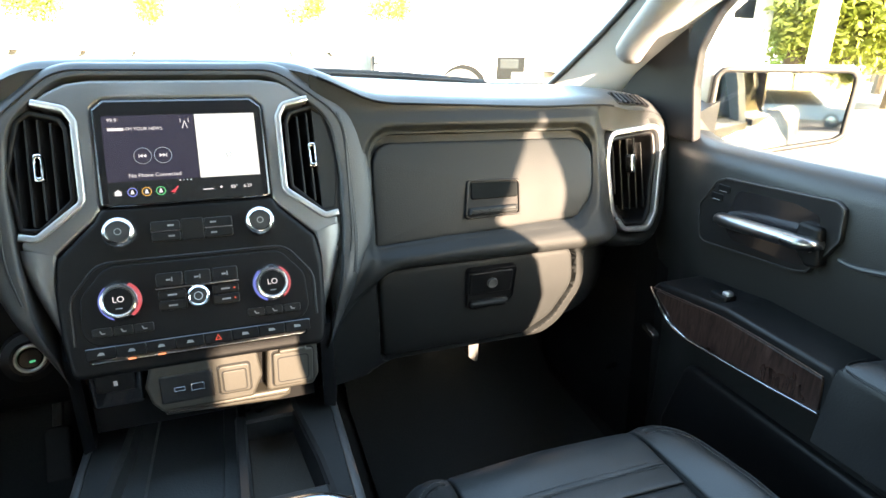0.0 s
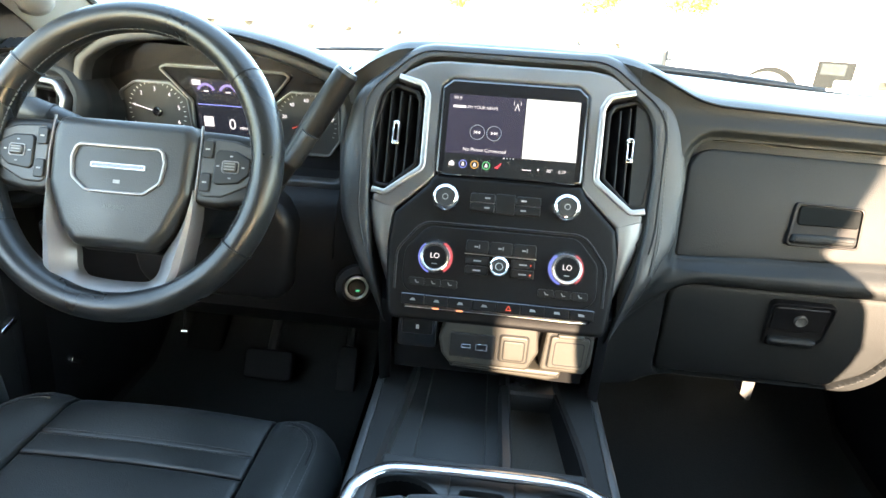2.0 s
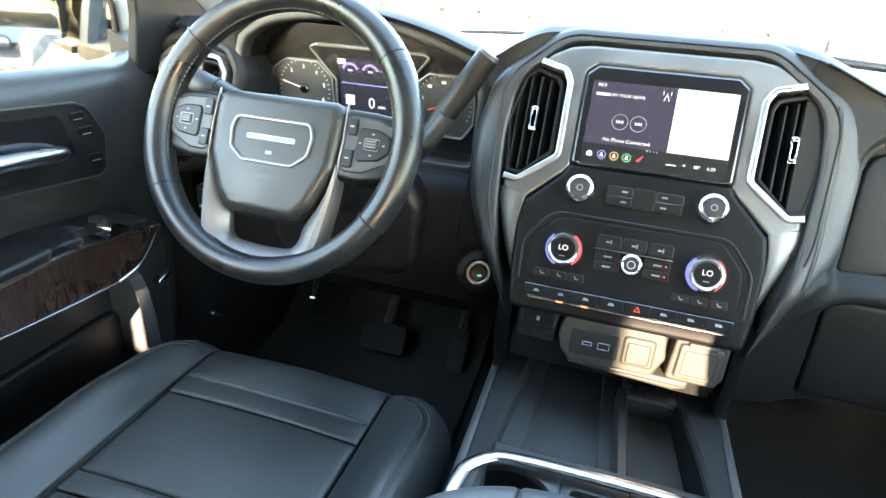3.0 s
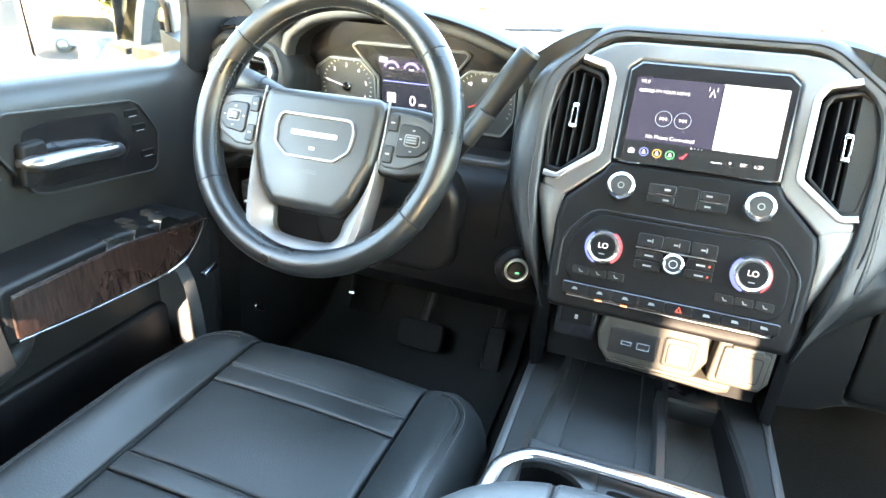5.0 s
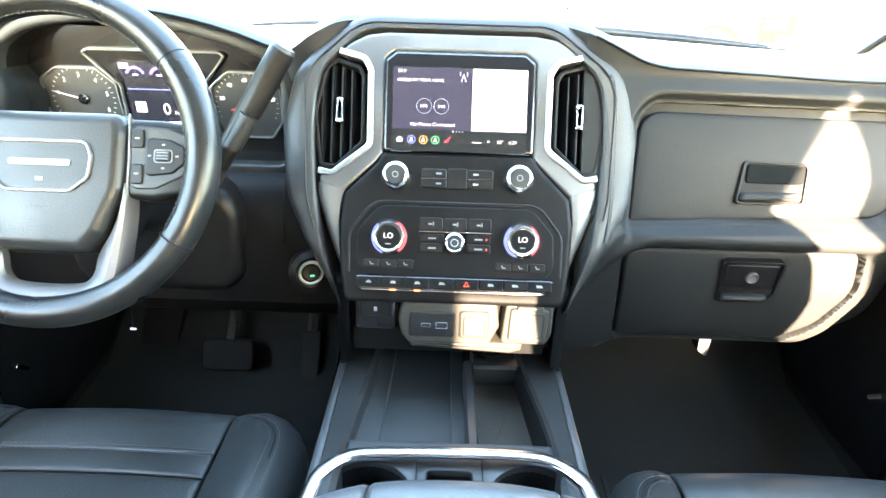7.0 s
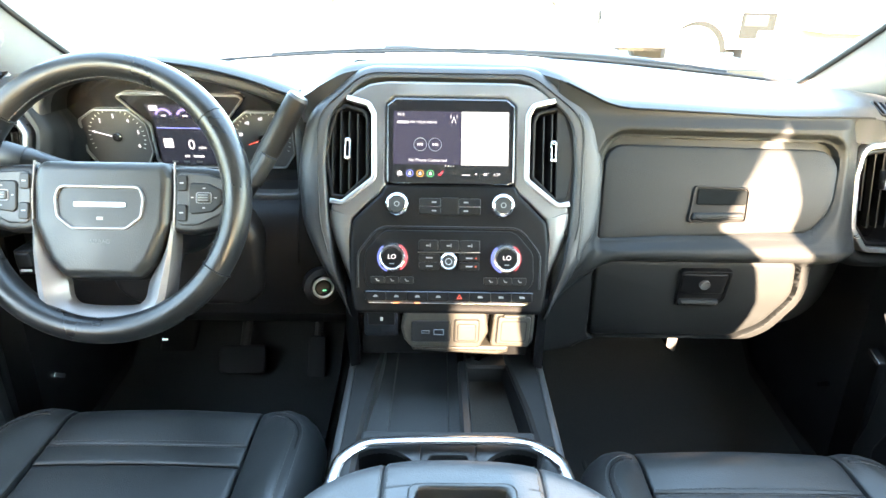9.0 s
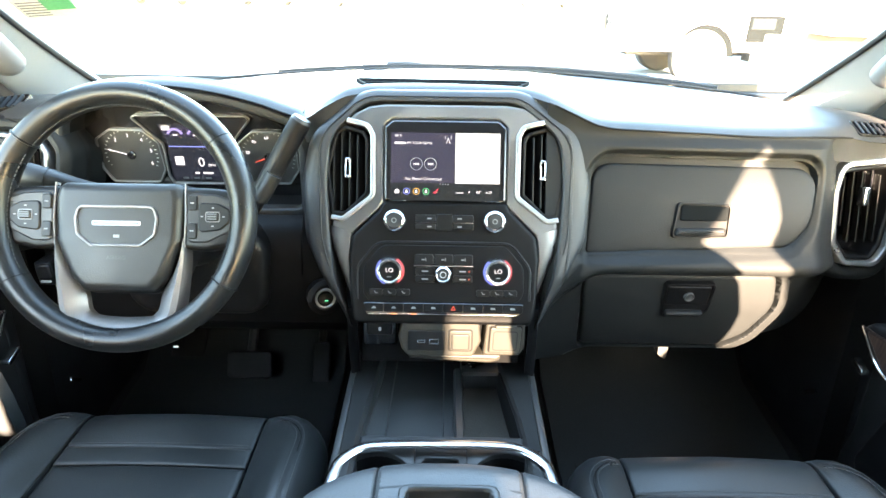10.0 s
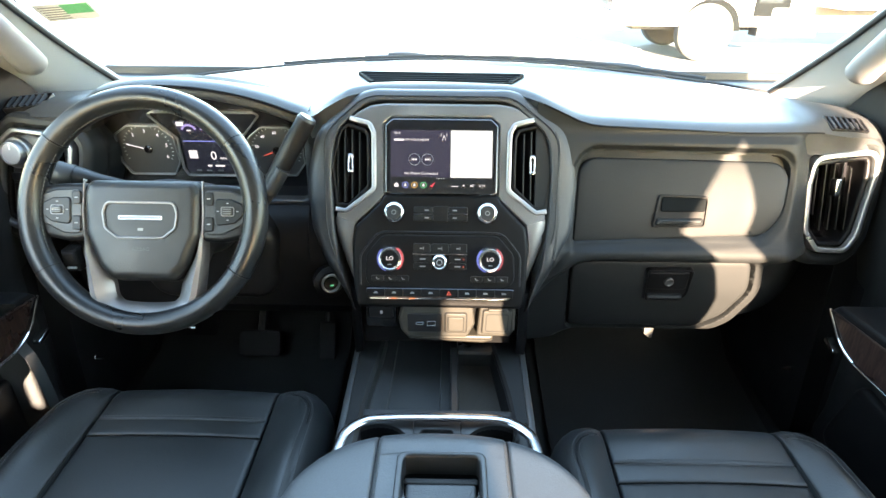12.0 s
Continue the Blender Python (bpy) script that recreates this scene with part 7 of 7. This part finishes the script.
def armrest():
    g = thing("console_armrest", "black padded leather armrest lid with a phone tray", "armrest", (0, 0.3, 0.94))
    zt = 1.062
    V = Vector
    mid_x, half = 0.006, 0.196

    def edge(x):
        """The lid's rounded front edge."""
        k = min(1.0, abs(x - mid_x) / half)
        return 0.30 + 0.199 * (1 - k ** 2.9) ** (1 / 2.9)

    def skin(x, s):
        """The lid's padded skin, s metres behind its front edge."""
        a = max(0.0, 1 - s / 0.030)
        b = max(0.0, 1 - (half - abs(x - mid_x)) / 0.03)
        z = zt - 0.45 * x * x - 0.026 * (1 - math.sqrt(max(0.0, 1 - a * a))) - 0.03 * (1 - math.sqrt(max(0.0, 1 - min(1.0, b) ** 2)))
        for xs in (-0.070, 0.091):
            z -= 0.0035 * math.exp(-((x - xs) / 0.0025) ** 2)
        return V((x, edge(x) - s, z))

    ss = [0.0, 0.0006, 0.002, 0.0045, 0.008, 0.0125, 0.018, 0.025, 0.034, 0.046, 0.06, 0.1, 0.15, 0.2, 0.28, 0.36, 0.44]

    def pad(name, xs, rows, mat):
        bm = bmesh.new()
        top = [[skin(x, s) for x in xs] for s in rows]
        low = [[V((p.x * 0.94, p.y - 0.012, 0.93)) for p in top[0]], [V((p.x * 0.985, p.y - 0.004, zt - 0.05)) for p in top[0]]] if rows[0] == 0.0 else []
        grid(bm, low + top)
        return part(name, bm, mat, g, sharp=60)
    span = lambda a, b, n: [a + (b - a) * i / n for i in range(n + 1)]
    wing = (0.196, 0.1959, 0.1954, 0.1945, 0.193, 0.1905, 0.187, 0.181, 0.172, 0.162)
    left = [mid_x - w for w in wing] + span(-0.142, -0.078, 8) + span(-0.075, -0.070, 4)
    right = [mid_x + w for w in wing] + span(0.154, 0.099, 6) + span(0.096, 0.091, 4)
    pad("side_pad", left, ss, arm_leather)
    pad("side_pad", right, ss, arm_leather)
    mid = span(-0.070, -0.065, 4) + span(-0.055, 0.075, 10) + span(0.086, 0.091, 4)
    pad("front_pad", mid, ss[:10] + [0.0485], arm_leather)
    pad("strip_pad", span(-0.070, -0.065, 4) + [-0.055, -0.042], ss[9:], arm_leather)
    pad("strip_pad", [0.061, 0.075] + span(0.086, 0.091, 4), ss[9:], arm_leather)
    part("tray_frame", ring_frame(rounded([(-0.044, 0.12), (0.063, 0.12), (0.063, 0.452), (-0.044, 0.452)], 0.009), rounded([(-0.036, 0.13), (0.055, 0.13), (0.055, 0.444), (-0.036, 0.444)], 0.007), zt - 0.03, zt + 0.003, I4, 0.004, 3), console_trim, g)
    part("tray_floor", block(-0.040, 0.059, 0.12, 0.448, zt - 0.045, zt - 0.028, 0.002), gloss_black, g)
    part("tray_step", block(-0.035, 0.054, 0.418, 0.428, zt - 0.03, zt - 0.016, 0.003), rubber, g)
    part("tray_mat", block(-0.032, 0.051, 0.13, 0.418, zt - 0.03, zt - 0.014, 0.004), tray_rubber, g)
    part("body", block(-0.135, 0.147, 0.05, 0.45, 0.72, zt - 0.05, 0.02, 0.04), leather, g)
    for x in (-0.070, 0.091):
        part("seam", tube([skin(x, s) + V((0, 0, 0.0005)) for s in ss], 0.0011, res=6), plastic, g)
        stitches([skin(x + (0.005 if x < 0 else -0.005), s) + V((0, 0, 0.0003)) for s in ss[2:]], g, 0.007, 0.0045, 0.0005)
    piping = [skin(x, 0.002) + V((0, 0.001, 0)) for x in left[3:]] + [skin(x, 0.002) + V((0, 0.001, 0)) for x in mid] + [skin(x, 0.002) + V((0, 0.001, 0)) for x in right[:2:-1]]
    part("piping", tube(piping, 0.0012, res=6), leather, g)


armrest()


def footwell():
    # passenger's rubber mat with raised ribs
    for s, x0, x1 in ((1, 0.25, 0.76), (-1, -0.76, -0.25)):
        g = thing("floor_mat", "black ribbed rubber floor mat", "floor mat", ((x0 + x1) / 2, 1.0, FLOOR), group="floor mats")
        prof = [(0.55, FLOOR - 0.014), (0.95, FLOOR - 0.014), (1.2, FLOOR + 0.012), (1.42, 0.80), (1.44, 0.845)]
        part("mat", loft([[(x, y, z + 0.012) for y, z in prof] + [(x, y, z - 0.004) for y, z in prof[::-1]] for x in (x0, x1)]), mat_rubber, g)
        for i in range(9):
            x = x0 + 0.04 + (x1 - x0 - 0.08) * i / 8
            part("rib", tube([(x, y, FLOOR - 0.004) for y in (0.56, 0.75, 0.93)], 0.005, res=6), mat_rubber, g)
    br = thing("brake_pedal", "black rubber brake pedal on a steel arm", "pedal", (-0.47, 1.17, 0.68))
    part("pad", prism(rect(-0.055, -0.033, 0.055, 0.033, 0.012), -0.012, 0.006, plane_of((-0.475, 1.17, 0.69), (1, 0, 0), (0, 0.5, 1)), 0.004), rubber, br)
    part("arm", tube([(-0.475, 1.185, 0.70), (-0.475, 1.30, 0.82), (-0.475, 1.35, 1.0)], 0.012), dark_metal, br)
    ga = thing("accelerator_pedal", "black rubber-faced accelerator pedal", "pedal", (-0.30, 1.2, 0.66))
    part("pad", prism(rect(-0.022, -0.06, 0.022, 0.05, 0.01), -0.01, 0.005, plane_of((-0.305, 1.2, 0.68), (1, 0, 0), (0, 0.6, 1)), 0.004), rubber, ga)
    part("arm", tube([(-0.305, 1.23, 0.72), (-0.305, 1.34, 0.85)], 0.01), dark_metal, ga)
    fo = thing("foot_rest", "black plastic foot rest on the toe board", "foot rest", (-0.68, 1.25, 0.66))
    part("plate", prism(rect(-0.045, -0.1, 0.045, 0.1, 0.015), -0.02, 0.01, plane_of((-0.66, 1.27, 0.70), (1, 0, 0), (0, 0.8, 1)), 0.006), rubber, fo)
    # small block added under the glove boxes to catch a sliver of sun
    bl = thing("sun_catch_block", "added grey block that catches a sliver of sun under the glove boxes", "plug", (0.472, 1.06, 0.80))
    part("catch_body", loft([[(x, y, z) for x, z in rounded([(0.468, 0.822), (0.488, 0.806), (0.488, 0.94), (0.462, 0.94)], 0.004)] for y in (1.05, 1.08)]), tray_rubber, bl)
    part("catch_stem", tube(smooth_path([(0.472, 1.065, 0.94), (0.474, 1.07, 0.98), (0.48, 1.10, 1.06), (0.48, 1.2, 1.12)], 5), 0.006, res=8), rubber, bl)
    # kick panels
    for s in (-1, 1):
        bm = loft([[(s * x, y, z) for y, z in ((0.93, FLOOR), (1.5, FLOOR), (1.5, 1.25), (1.0, 1.25), (0.96, 0.95))] for x in (0.79, 0.84)])
        kick = solo("kick_panel", bm, plastic, "black plastic kick panel beside the footwell", "trim", kind="structure")
        part("clip", prism(rounded([(0.985, 0.775), (1.012, 0.752), (1.018, 0.758), (0.991, 0.782)], 0.002), 0.786 * s if s > 0 else -0.792, 0.792 * s if s > 0 else -0.786, plane_of((0, 0, 0), (0, 1, 0), (0, 0, 1)), 0.001), satin_chrome, kick, "small bright clip")


footwell()


# ---- the lot outside ----
def wheel_on(parent, x, y, z, r, w, axis_x=False, hub=None):
    m = plane_of((x, y, z), (1, 0, 0), (0, 0, 1)) if not axis_x else plane_of((x, y, z), (0, 1, 0), (0, 0, 1))
    ty = part("tyre", lathe([(r * 0.62, -w / 2), (r * 0.9, -w / 2), (r, -w * 0.36), (r, w * 0.36), (r * 0.9, w / 2), (r * 0.62, w / 2)], m, 36), tyre_mat, parent)
    part("rim", lathe([(r * 0.63, -w * 0.4), (r * 0.63, w * 0.45), (r * 0.5, w * 0.3), (r * 0.2, w * 0.42), (0.001, w * 0.42)], m, 24), hub or white_paint, ty)
    return ty


def box_truck():
    g = thing("box_truck", "white work truck with a box body, parked side on", "truck", (4.3, 11.0, 0))
    y0, y1 = 10.45, 12.6
    cab = rounded([(2.75, 0.55), (6.05, 0.55), (6.05, 2.35), (4.9, 2.38), (4.2, 1.55), (2.95, 1.35), (2.78, 1.1)], [0.06, 0.05, 0.2, 0.2, 0.2, 0.15, 0.1], 5)
    part("cab", prism(cab, -y1, -y0, FACE, 0.06), white_paint, g)
    part("bumper", block(2.6, 2.95, y0 + 0.02, y1 - 0.02, 0.5, 0.8, 0.05), satin_chrome, g)
    part("grille", block(2.70, 2.78, y0 + 0.35, y1 - 0.35, 0.85, 1.2, 0.02), dark_metal, g)
    part("headlamp", block(2.74, 3.05, y0 - 0.01, y0 + 0.35, 0.98, 1.16, 0.03), dark_glass, g)
    part("side_window", prism(rounded([(4.45, 1.5), (5.7, 1.5), (5.7, 2.1), (4.95, 2.1)], 0.06), -y0, -y0 + 0.02, FACE, 0.01), dark_glass, g)
    # flat dark disc in place of the shade within the wheel arch
    part("arch_shade", prism([(4.37 + 0.51 * math.cos(radians(a)), 0.49 + 0.51 * math.sin(radians(a))) for a in range(0, 181, 10)], -y0, -y0 + 0.012, FACE), shade_matt_black, g)
    wheel_on(g, 4.3, y0 + 0.05, 0.46, 0.46, 0.3)
    wheel_on(g, 4.3, y1 - 0.1, 0.46, 0.46, 0.3)
    wheel_on(g, 8.6, y0 + 0.05, 0.46, 0.46, 0.3)
    part("box_body", block(6.45, 11.7, y0 - 0.1, y1 + 0.1, 0.85, 3.3, 0.04), white_paint, g, "white box body")
    part("side_vent", block(10.55, 11.1, y0 - 0.115, y0 - 0.09, 1.97, 2.6, 0.01), shade_matt_black, g, "dark louvred opening in the box side")
    part("chassis", block(3.2, 11.2, y0 + 0.5, y1 - 0.5, 0.45, 0.85, 0.02), dark_metal, g)
    part("side_step", block(5.2, 6.2, y0 + 0.02, y0 + 0.35, 0.4, 0.55, 0.02), dark_metal, g)
    # dark block painted as the shaded gap behind the cab
    part("gap_shade", block(5.05, 5.65, y0 - 0.012, y0 + 0.3, 0.72, 1.14, 0.01), shade_matt_black, g, "dark block in place of the shaded gap behind the cab")
    part("battery_box", block(5.1, 5.5, y0 - 0.03, y0 + 0.2, 0.93, 1.1, 0.02), under_grey, g, "grey box darkened for the shade of the recess")
    part("fuel_tank", block(5.36, 5.64, y0 - 0.04, y0 + 0.2, 0.5, 0.86, 0.04), handle_grey, g, "pale grey tank below the recess")


box_truck()


def car(x, y, turn, paint, label, height=1.65, length=4.7):
    g = thing("parked_car", label, "car", (x, y, 0), group="parked cars")
    m = pose(x, y, 0, 0, 0, turn)
    L = length / 2
    body = rounded([(-L, 0.35), (L, 0.35), (L, 0.75), (L - 0.1, 0.95), (L - 1.1, 1.05), (L - 1.9, height), (-L + 0.5, height), (-L + 0.05, 1.0)], 0.15, 4)
    fr = m @ plane_of((0, 0, 0), (1, 0, 0), (0, 0, 1))
    part("body", prism(body, -0.9, 0.9, fr, 0.12), paint, g)
    win = rounded([(-L + 0.45, 1.05), (L - 1.25, 1.05), (L - 1.95, height - 0.1), (-L + 0.65, height - 0.1)], 0.08, 4)
    part("windows", prism(win, -0.905, 0.905, fr, 0.0), dark_glass, g)
    for dx in (-L + 0.85, L - 0.9):
        for dy in (-0.82, 0.82):
            mm = m @ plane_of((dx, dy, 0.34), (1, 0, 0), (0, 0, 1))
            ty = part("tyre", lathe([(0.2, -0.1), (0.31, -0.1), (0.34, -0.07), (0.34, 0.07), (0.31, 0.1), (0.2, 0.1)], mm, 24), paled_tyre, g)
            part("rim", lathe([(0.21, -0.1), (0.1, -0.115), (0.001, -0.115)], mm, 16), satin_chrome, ty)
    for dy in (-0.65, 0.65):
        part("lamp", prism(rect(-0.18, -0.06, 0.18, 0.06, 0.02), -0.04, 0.04, m @ plane_of((L - 0.02, dy, 0.8), (0, 1, 0), (0, 0, 1)), 0.01), dark_glass, g)
    return g


car(-6.5, 45, 0, white_paint, "white parked car across the lot")
car(0.5, 47, 0, grey_paint, "silver parked car across the lot")
car(7.5, 48, 0, white_paint, "white parked car by the trees")
car(-13.5, 46, 0, grey_paint, "silver parked car at the lot's far edge")
car(-20.5, 44, 0, white_paint, "white parked car at the lot's far edge")
car(-4.6, 4.2, 90, white_paint, "white sport utility parked beside the truck", 1.85, 4.9)
car(0.5, -34.0, 8, white_paint, "white sport utility parked behind the truck", 1.85, 4.9)
car(7.5, -36.0, 10, white_paint, "white parked wagon behind the truck", 1.7, 4.8)


def bed():
    g = thing("truck_bed", "silver painted rear body of the truck itself", "truck body", (0, -3.4, 0.6))
    for s in (-1, 1):
        part("bed_side", loft([[(s * 0.80, y, 0.6), (s * 1.0, y, 0.66), (s * 1.02, y, 0.95), (s * 0.985, y, 1.2), (s * 0.93, y, 1.27), (s * 0.86, y, 1.27), (s * 0.84, y, 0.8)] for y in (-1.85, -4.2)]), grey_paint, g)
    part("tailgate", block(-0.86, 0.86, -4.25, -4.18, 0.65, 1.25, 0.02), grey_paint, g)
    for s in (-1, 1):
        for y in (2.3, -3.1):
            wheel_on(g, s * 0.86, y, 0.41, 0.41, 0.28, True, satin_chrome)
    part("under_body", block(-0.8, 0.8, -4.1, 2.9, 0.4, 0.58, 0.02), dark_metal, g)


bed()


def tree_mesh(seed, h, spread, n, leaf=1.0):
    rng = random.Random(seed)
    tr = bmesh.new()
    tube([(0, 0, -0.1), (0.05, 0.02, h * 0.25), (0.0, 0.08, h * 0.5), (0.1, 0, h * 0.8)], [0.22, 0.17, 0.12, 0.04], res=9, bm=tr)
    tips = []
    for k in range(9):
        a, z0 = rng.uniform(0, 6.28), h * rng.uniform(0.25, 0.6)
        r, z1 = spread * rng.uniform(0.5, 0.9), h * rng.uniform(0.5, 0.95)
        p = [(0, 0, z0), (r * 0.5 * math.cos(a), r * 0.5 * math.sin(a), (z0 + z1) / 2 - 0.1), (r * math.cos(a), r * math.sin(a), z1)]
        tube(p, [0.09, 0.06, 0.02], res=6, bm=tr)
        tips.append(Vector(p[2]))
        tips.append(Vector(p[1]))
    tips.append(Vector((0, 0, h)))
    verts, faces = [], []
    for i in range(n):
        c = rng.choice(tips)
        d = Vector((rng.gauss(0, 1), rng.gauss(0, 1), rng.gauss(0, 0.8)))
        p = c + d.normalized() * (spread * 0.42 * rng.random() ** 0.5)
        u = Vector((rng.gauss(0, 1), rng.gauss(0, 1), rng.gauss(0, 1))).normalized()
        v = u.orthogonal().normalized()
        s = rng.uniform(0.1, 0.24) * leaf
        k = len(verts)
        verts += [p - u * s, p + v * s * 0.5, p + u * s, p - v * s * 0.5]
        faces.append((k, k + 1, k + 2, k + 3))
    me = bpy.data.meshes.new("crown")
    me.from_pydata([tuple(v) for v in verts], [], faces)
    me.materials.append(leaf_mat)
    return finish("trunk", tr, bark_mat), me


def plant_trees():
    kinds = [tree_mesh(3, 7.5, 3.0, 3200), tree_mesh(8, 9.0, 3.4, 3600), tree_mesh(12, 6.0, 2.6, 2600)]
    spots = [(-30, 62), (-22, 66), (-14, 60), (-5, 64), (3, 61), (10, 66), (17, 60), (24, 56), (31, 50), (36, 42), (34, 33), (30, 25), (27, 18), (33, 14), (26, 9), (20.5, 13.5), (21.0, 9.2), (-38, 55), (-6, -62), (-1, -64), (4, -61), (9, -63), (-13, -66), (15, -62), (-28, 30), (-30, 14), (-26, -4)]
    spots += [(12.8, 10.6), (13.6, 9.9), (14.3, 9.0), (15.0, 8.2), (15.6, 7.2), (14.4, 10.9), (16.2, 9.2), (16.9, 7.8), (15.4, 11.5)]
    kinds += [tree_mesh(21, 3.6, 2.2, 9000, 0.5)]
    rng = random.Random(5)
    for i, (x, y) in enumerate(spots):
        tr, cr = kinds[i % 3 if i < len(spots) - 9 else 3]
        g = thing("tree", "leafy green tree at the edge of the lot", "tree", (x, y, 0), group="trees round the lot")
        sc = rng.uniform(0.85, 1.25)
        if y < 20 and x > 17:
            sc *= 0.7
        g.rotation_euler = (0, 0, rng.uniform(0, 6))
        g.scale = (sc, sc, sc)
        for nm, me in (("trunk", tr), ("crown", cr)):
            o = new(nm, me)
            o.parent = g


plant_trees()


def markings():
    for i, (x, y, ln, tu) in enumerate(((2.6, 14.5, 6.0, 20), (-2.2, 14.5, 6.0, 20), (7.4, 20, 6.0, 20), (-7.0, 14.5, 6.0, 20))):
        bm = prism(rect(-0.06, -ln / 2, 0.06, ln / 2), 0.0, 0.004, pose(x, y, 0.0, 0, 0, tu))
        solo("parking_line", bm, line_paint, "worn white parking line on the asphalt", "parking line", "parking lines", "structure")
    bm = block(4.9, 14, 8.9, 9.06, -0.05, 0.13, 0.03)
    solo("kerb", bm, concrete, "pale concrete kerb beside the work truck", "kerb", kind="structure")
    p = thing("lamp_post", "tall white painted lamp post by the trees", "lamp post", (11.25, 8.75, 0))
    part("pole", tube([(11.25, 8.75, 0), (11.25, 8.75, 8)], [0.2, 0.15], res=14), white_paint, p)
    part("foot", lathe([(0.4, 0), (0.4, 0.6), (0.3, 0.62)], Matrix.Translation((11.25, 8.75, 0)), 20), concrete, p)
    part("lamp_head", block(10.75, 11.45, 8.45, 9.05, 7.95, 8.15, 0.05), dark_metal, p)


markings()


def shading_post():
    # added post, out of view; its shadow covers the dash corner
    g = thing("sun_block_post", "added unseen post that keeps the sun off the dash corner", "post", (1.477, -3.9, 0))
    part("shaft", block(1.402, 1.552, -3.975, -3.825, 0.0, 4.6, 0.01), dark_metal, g)
    part("base_plate", block(1.30, 1.65, -4.07, -3.73, 0.0, 0.03, 0.006), dark_metal, g)
    part("cap", block(1.38, 1.575, -4.0, -3.80, 4.602, 4.65, 0.01), dark_metal, g)


shading_post()


def sticker():
    a, b, c = wind(-0.70, 0.335), wind(-0.60, 0.335), wind(-0.70, 0.475)
    fr = plane_of(a + Vector((0, -0.004, -0.006)), b - a, c - a)
    g = thing("windshield_sticker", "green and white inspection sticker inside the windshield", "sticker", tuple(a))
    paper = material("sticker_paper", (0.75, 0.75, 0.7), 0.6, grain=200)
    green = material("sticker_green", (0.12, 0.45, 0.2), 0.6, grain=200)
    part("paper", prism(rect(0, 0, 0.085, 0.06, 0.003), -0.0004, 0.0, fr), paper, g)
    part("green_field", prism(rect(0.040, 0.024, 0.082, 0.056), 0.0, 0.0004, fr), green, g)
    for i in range(6):
        part("text_bar", prism(rect(0.005, 0.008 + 0.008 * i, 0.04, 0.0105 + 0.008 * i), 0.0, 0.0004, fr), faint_ink, g)


sticker()
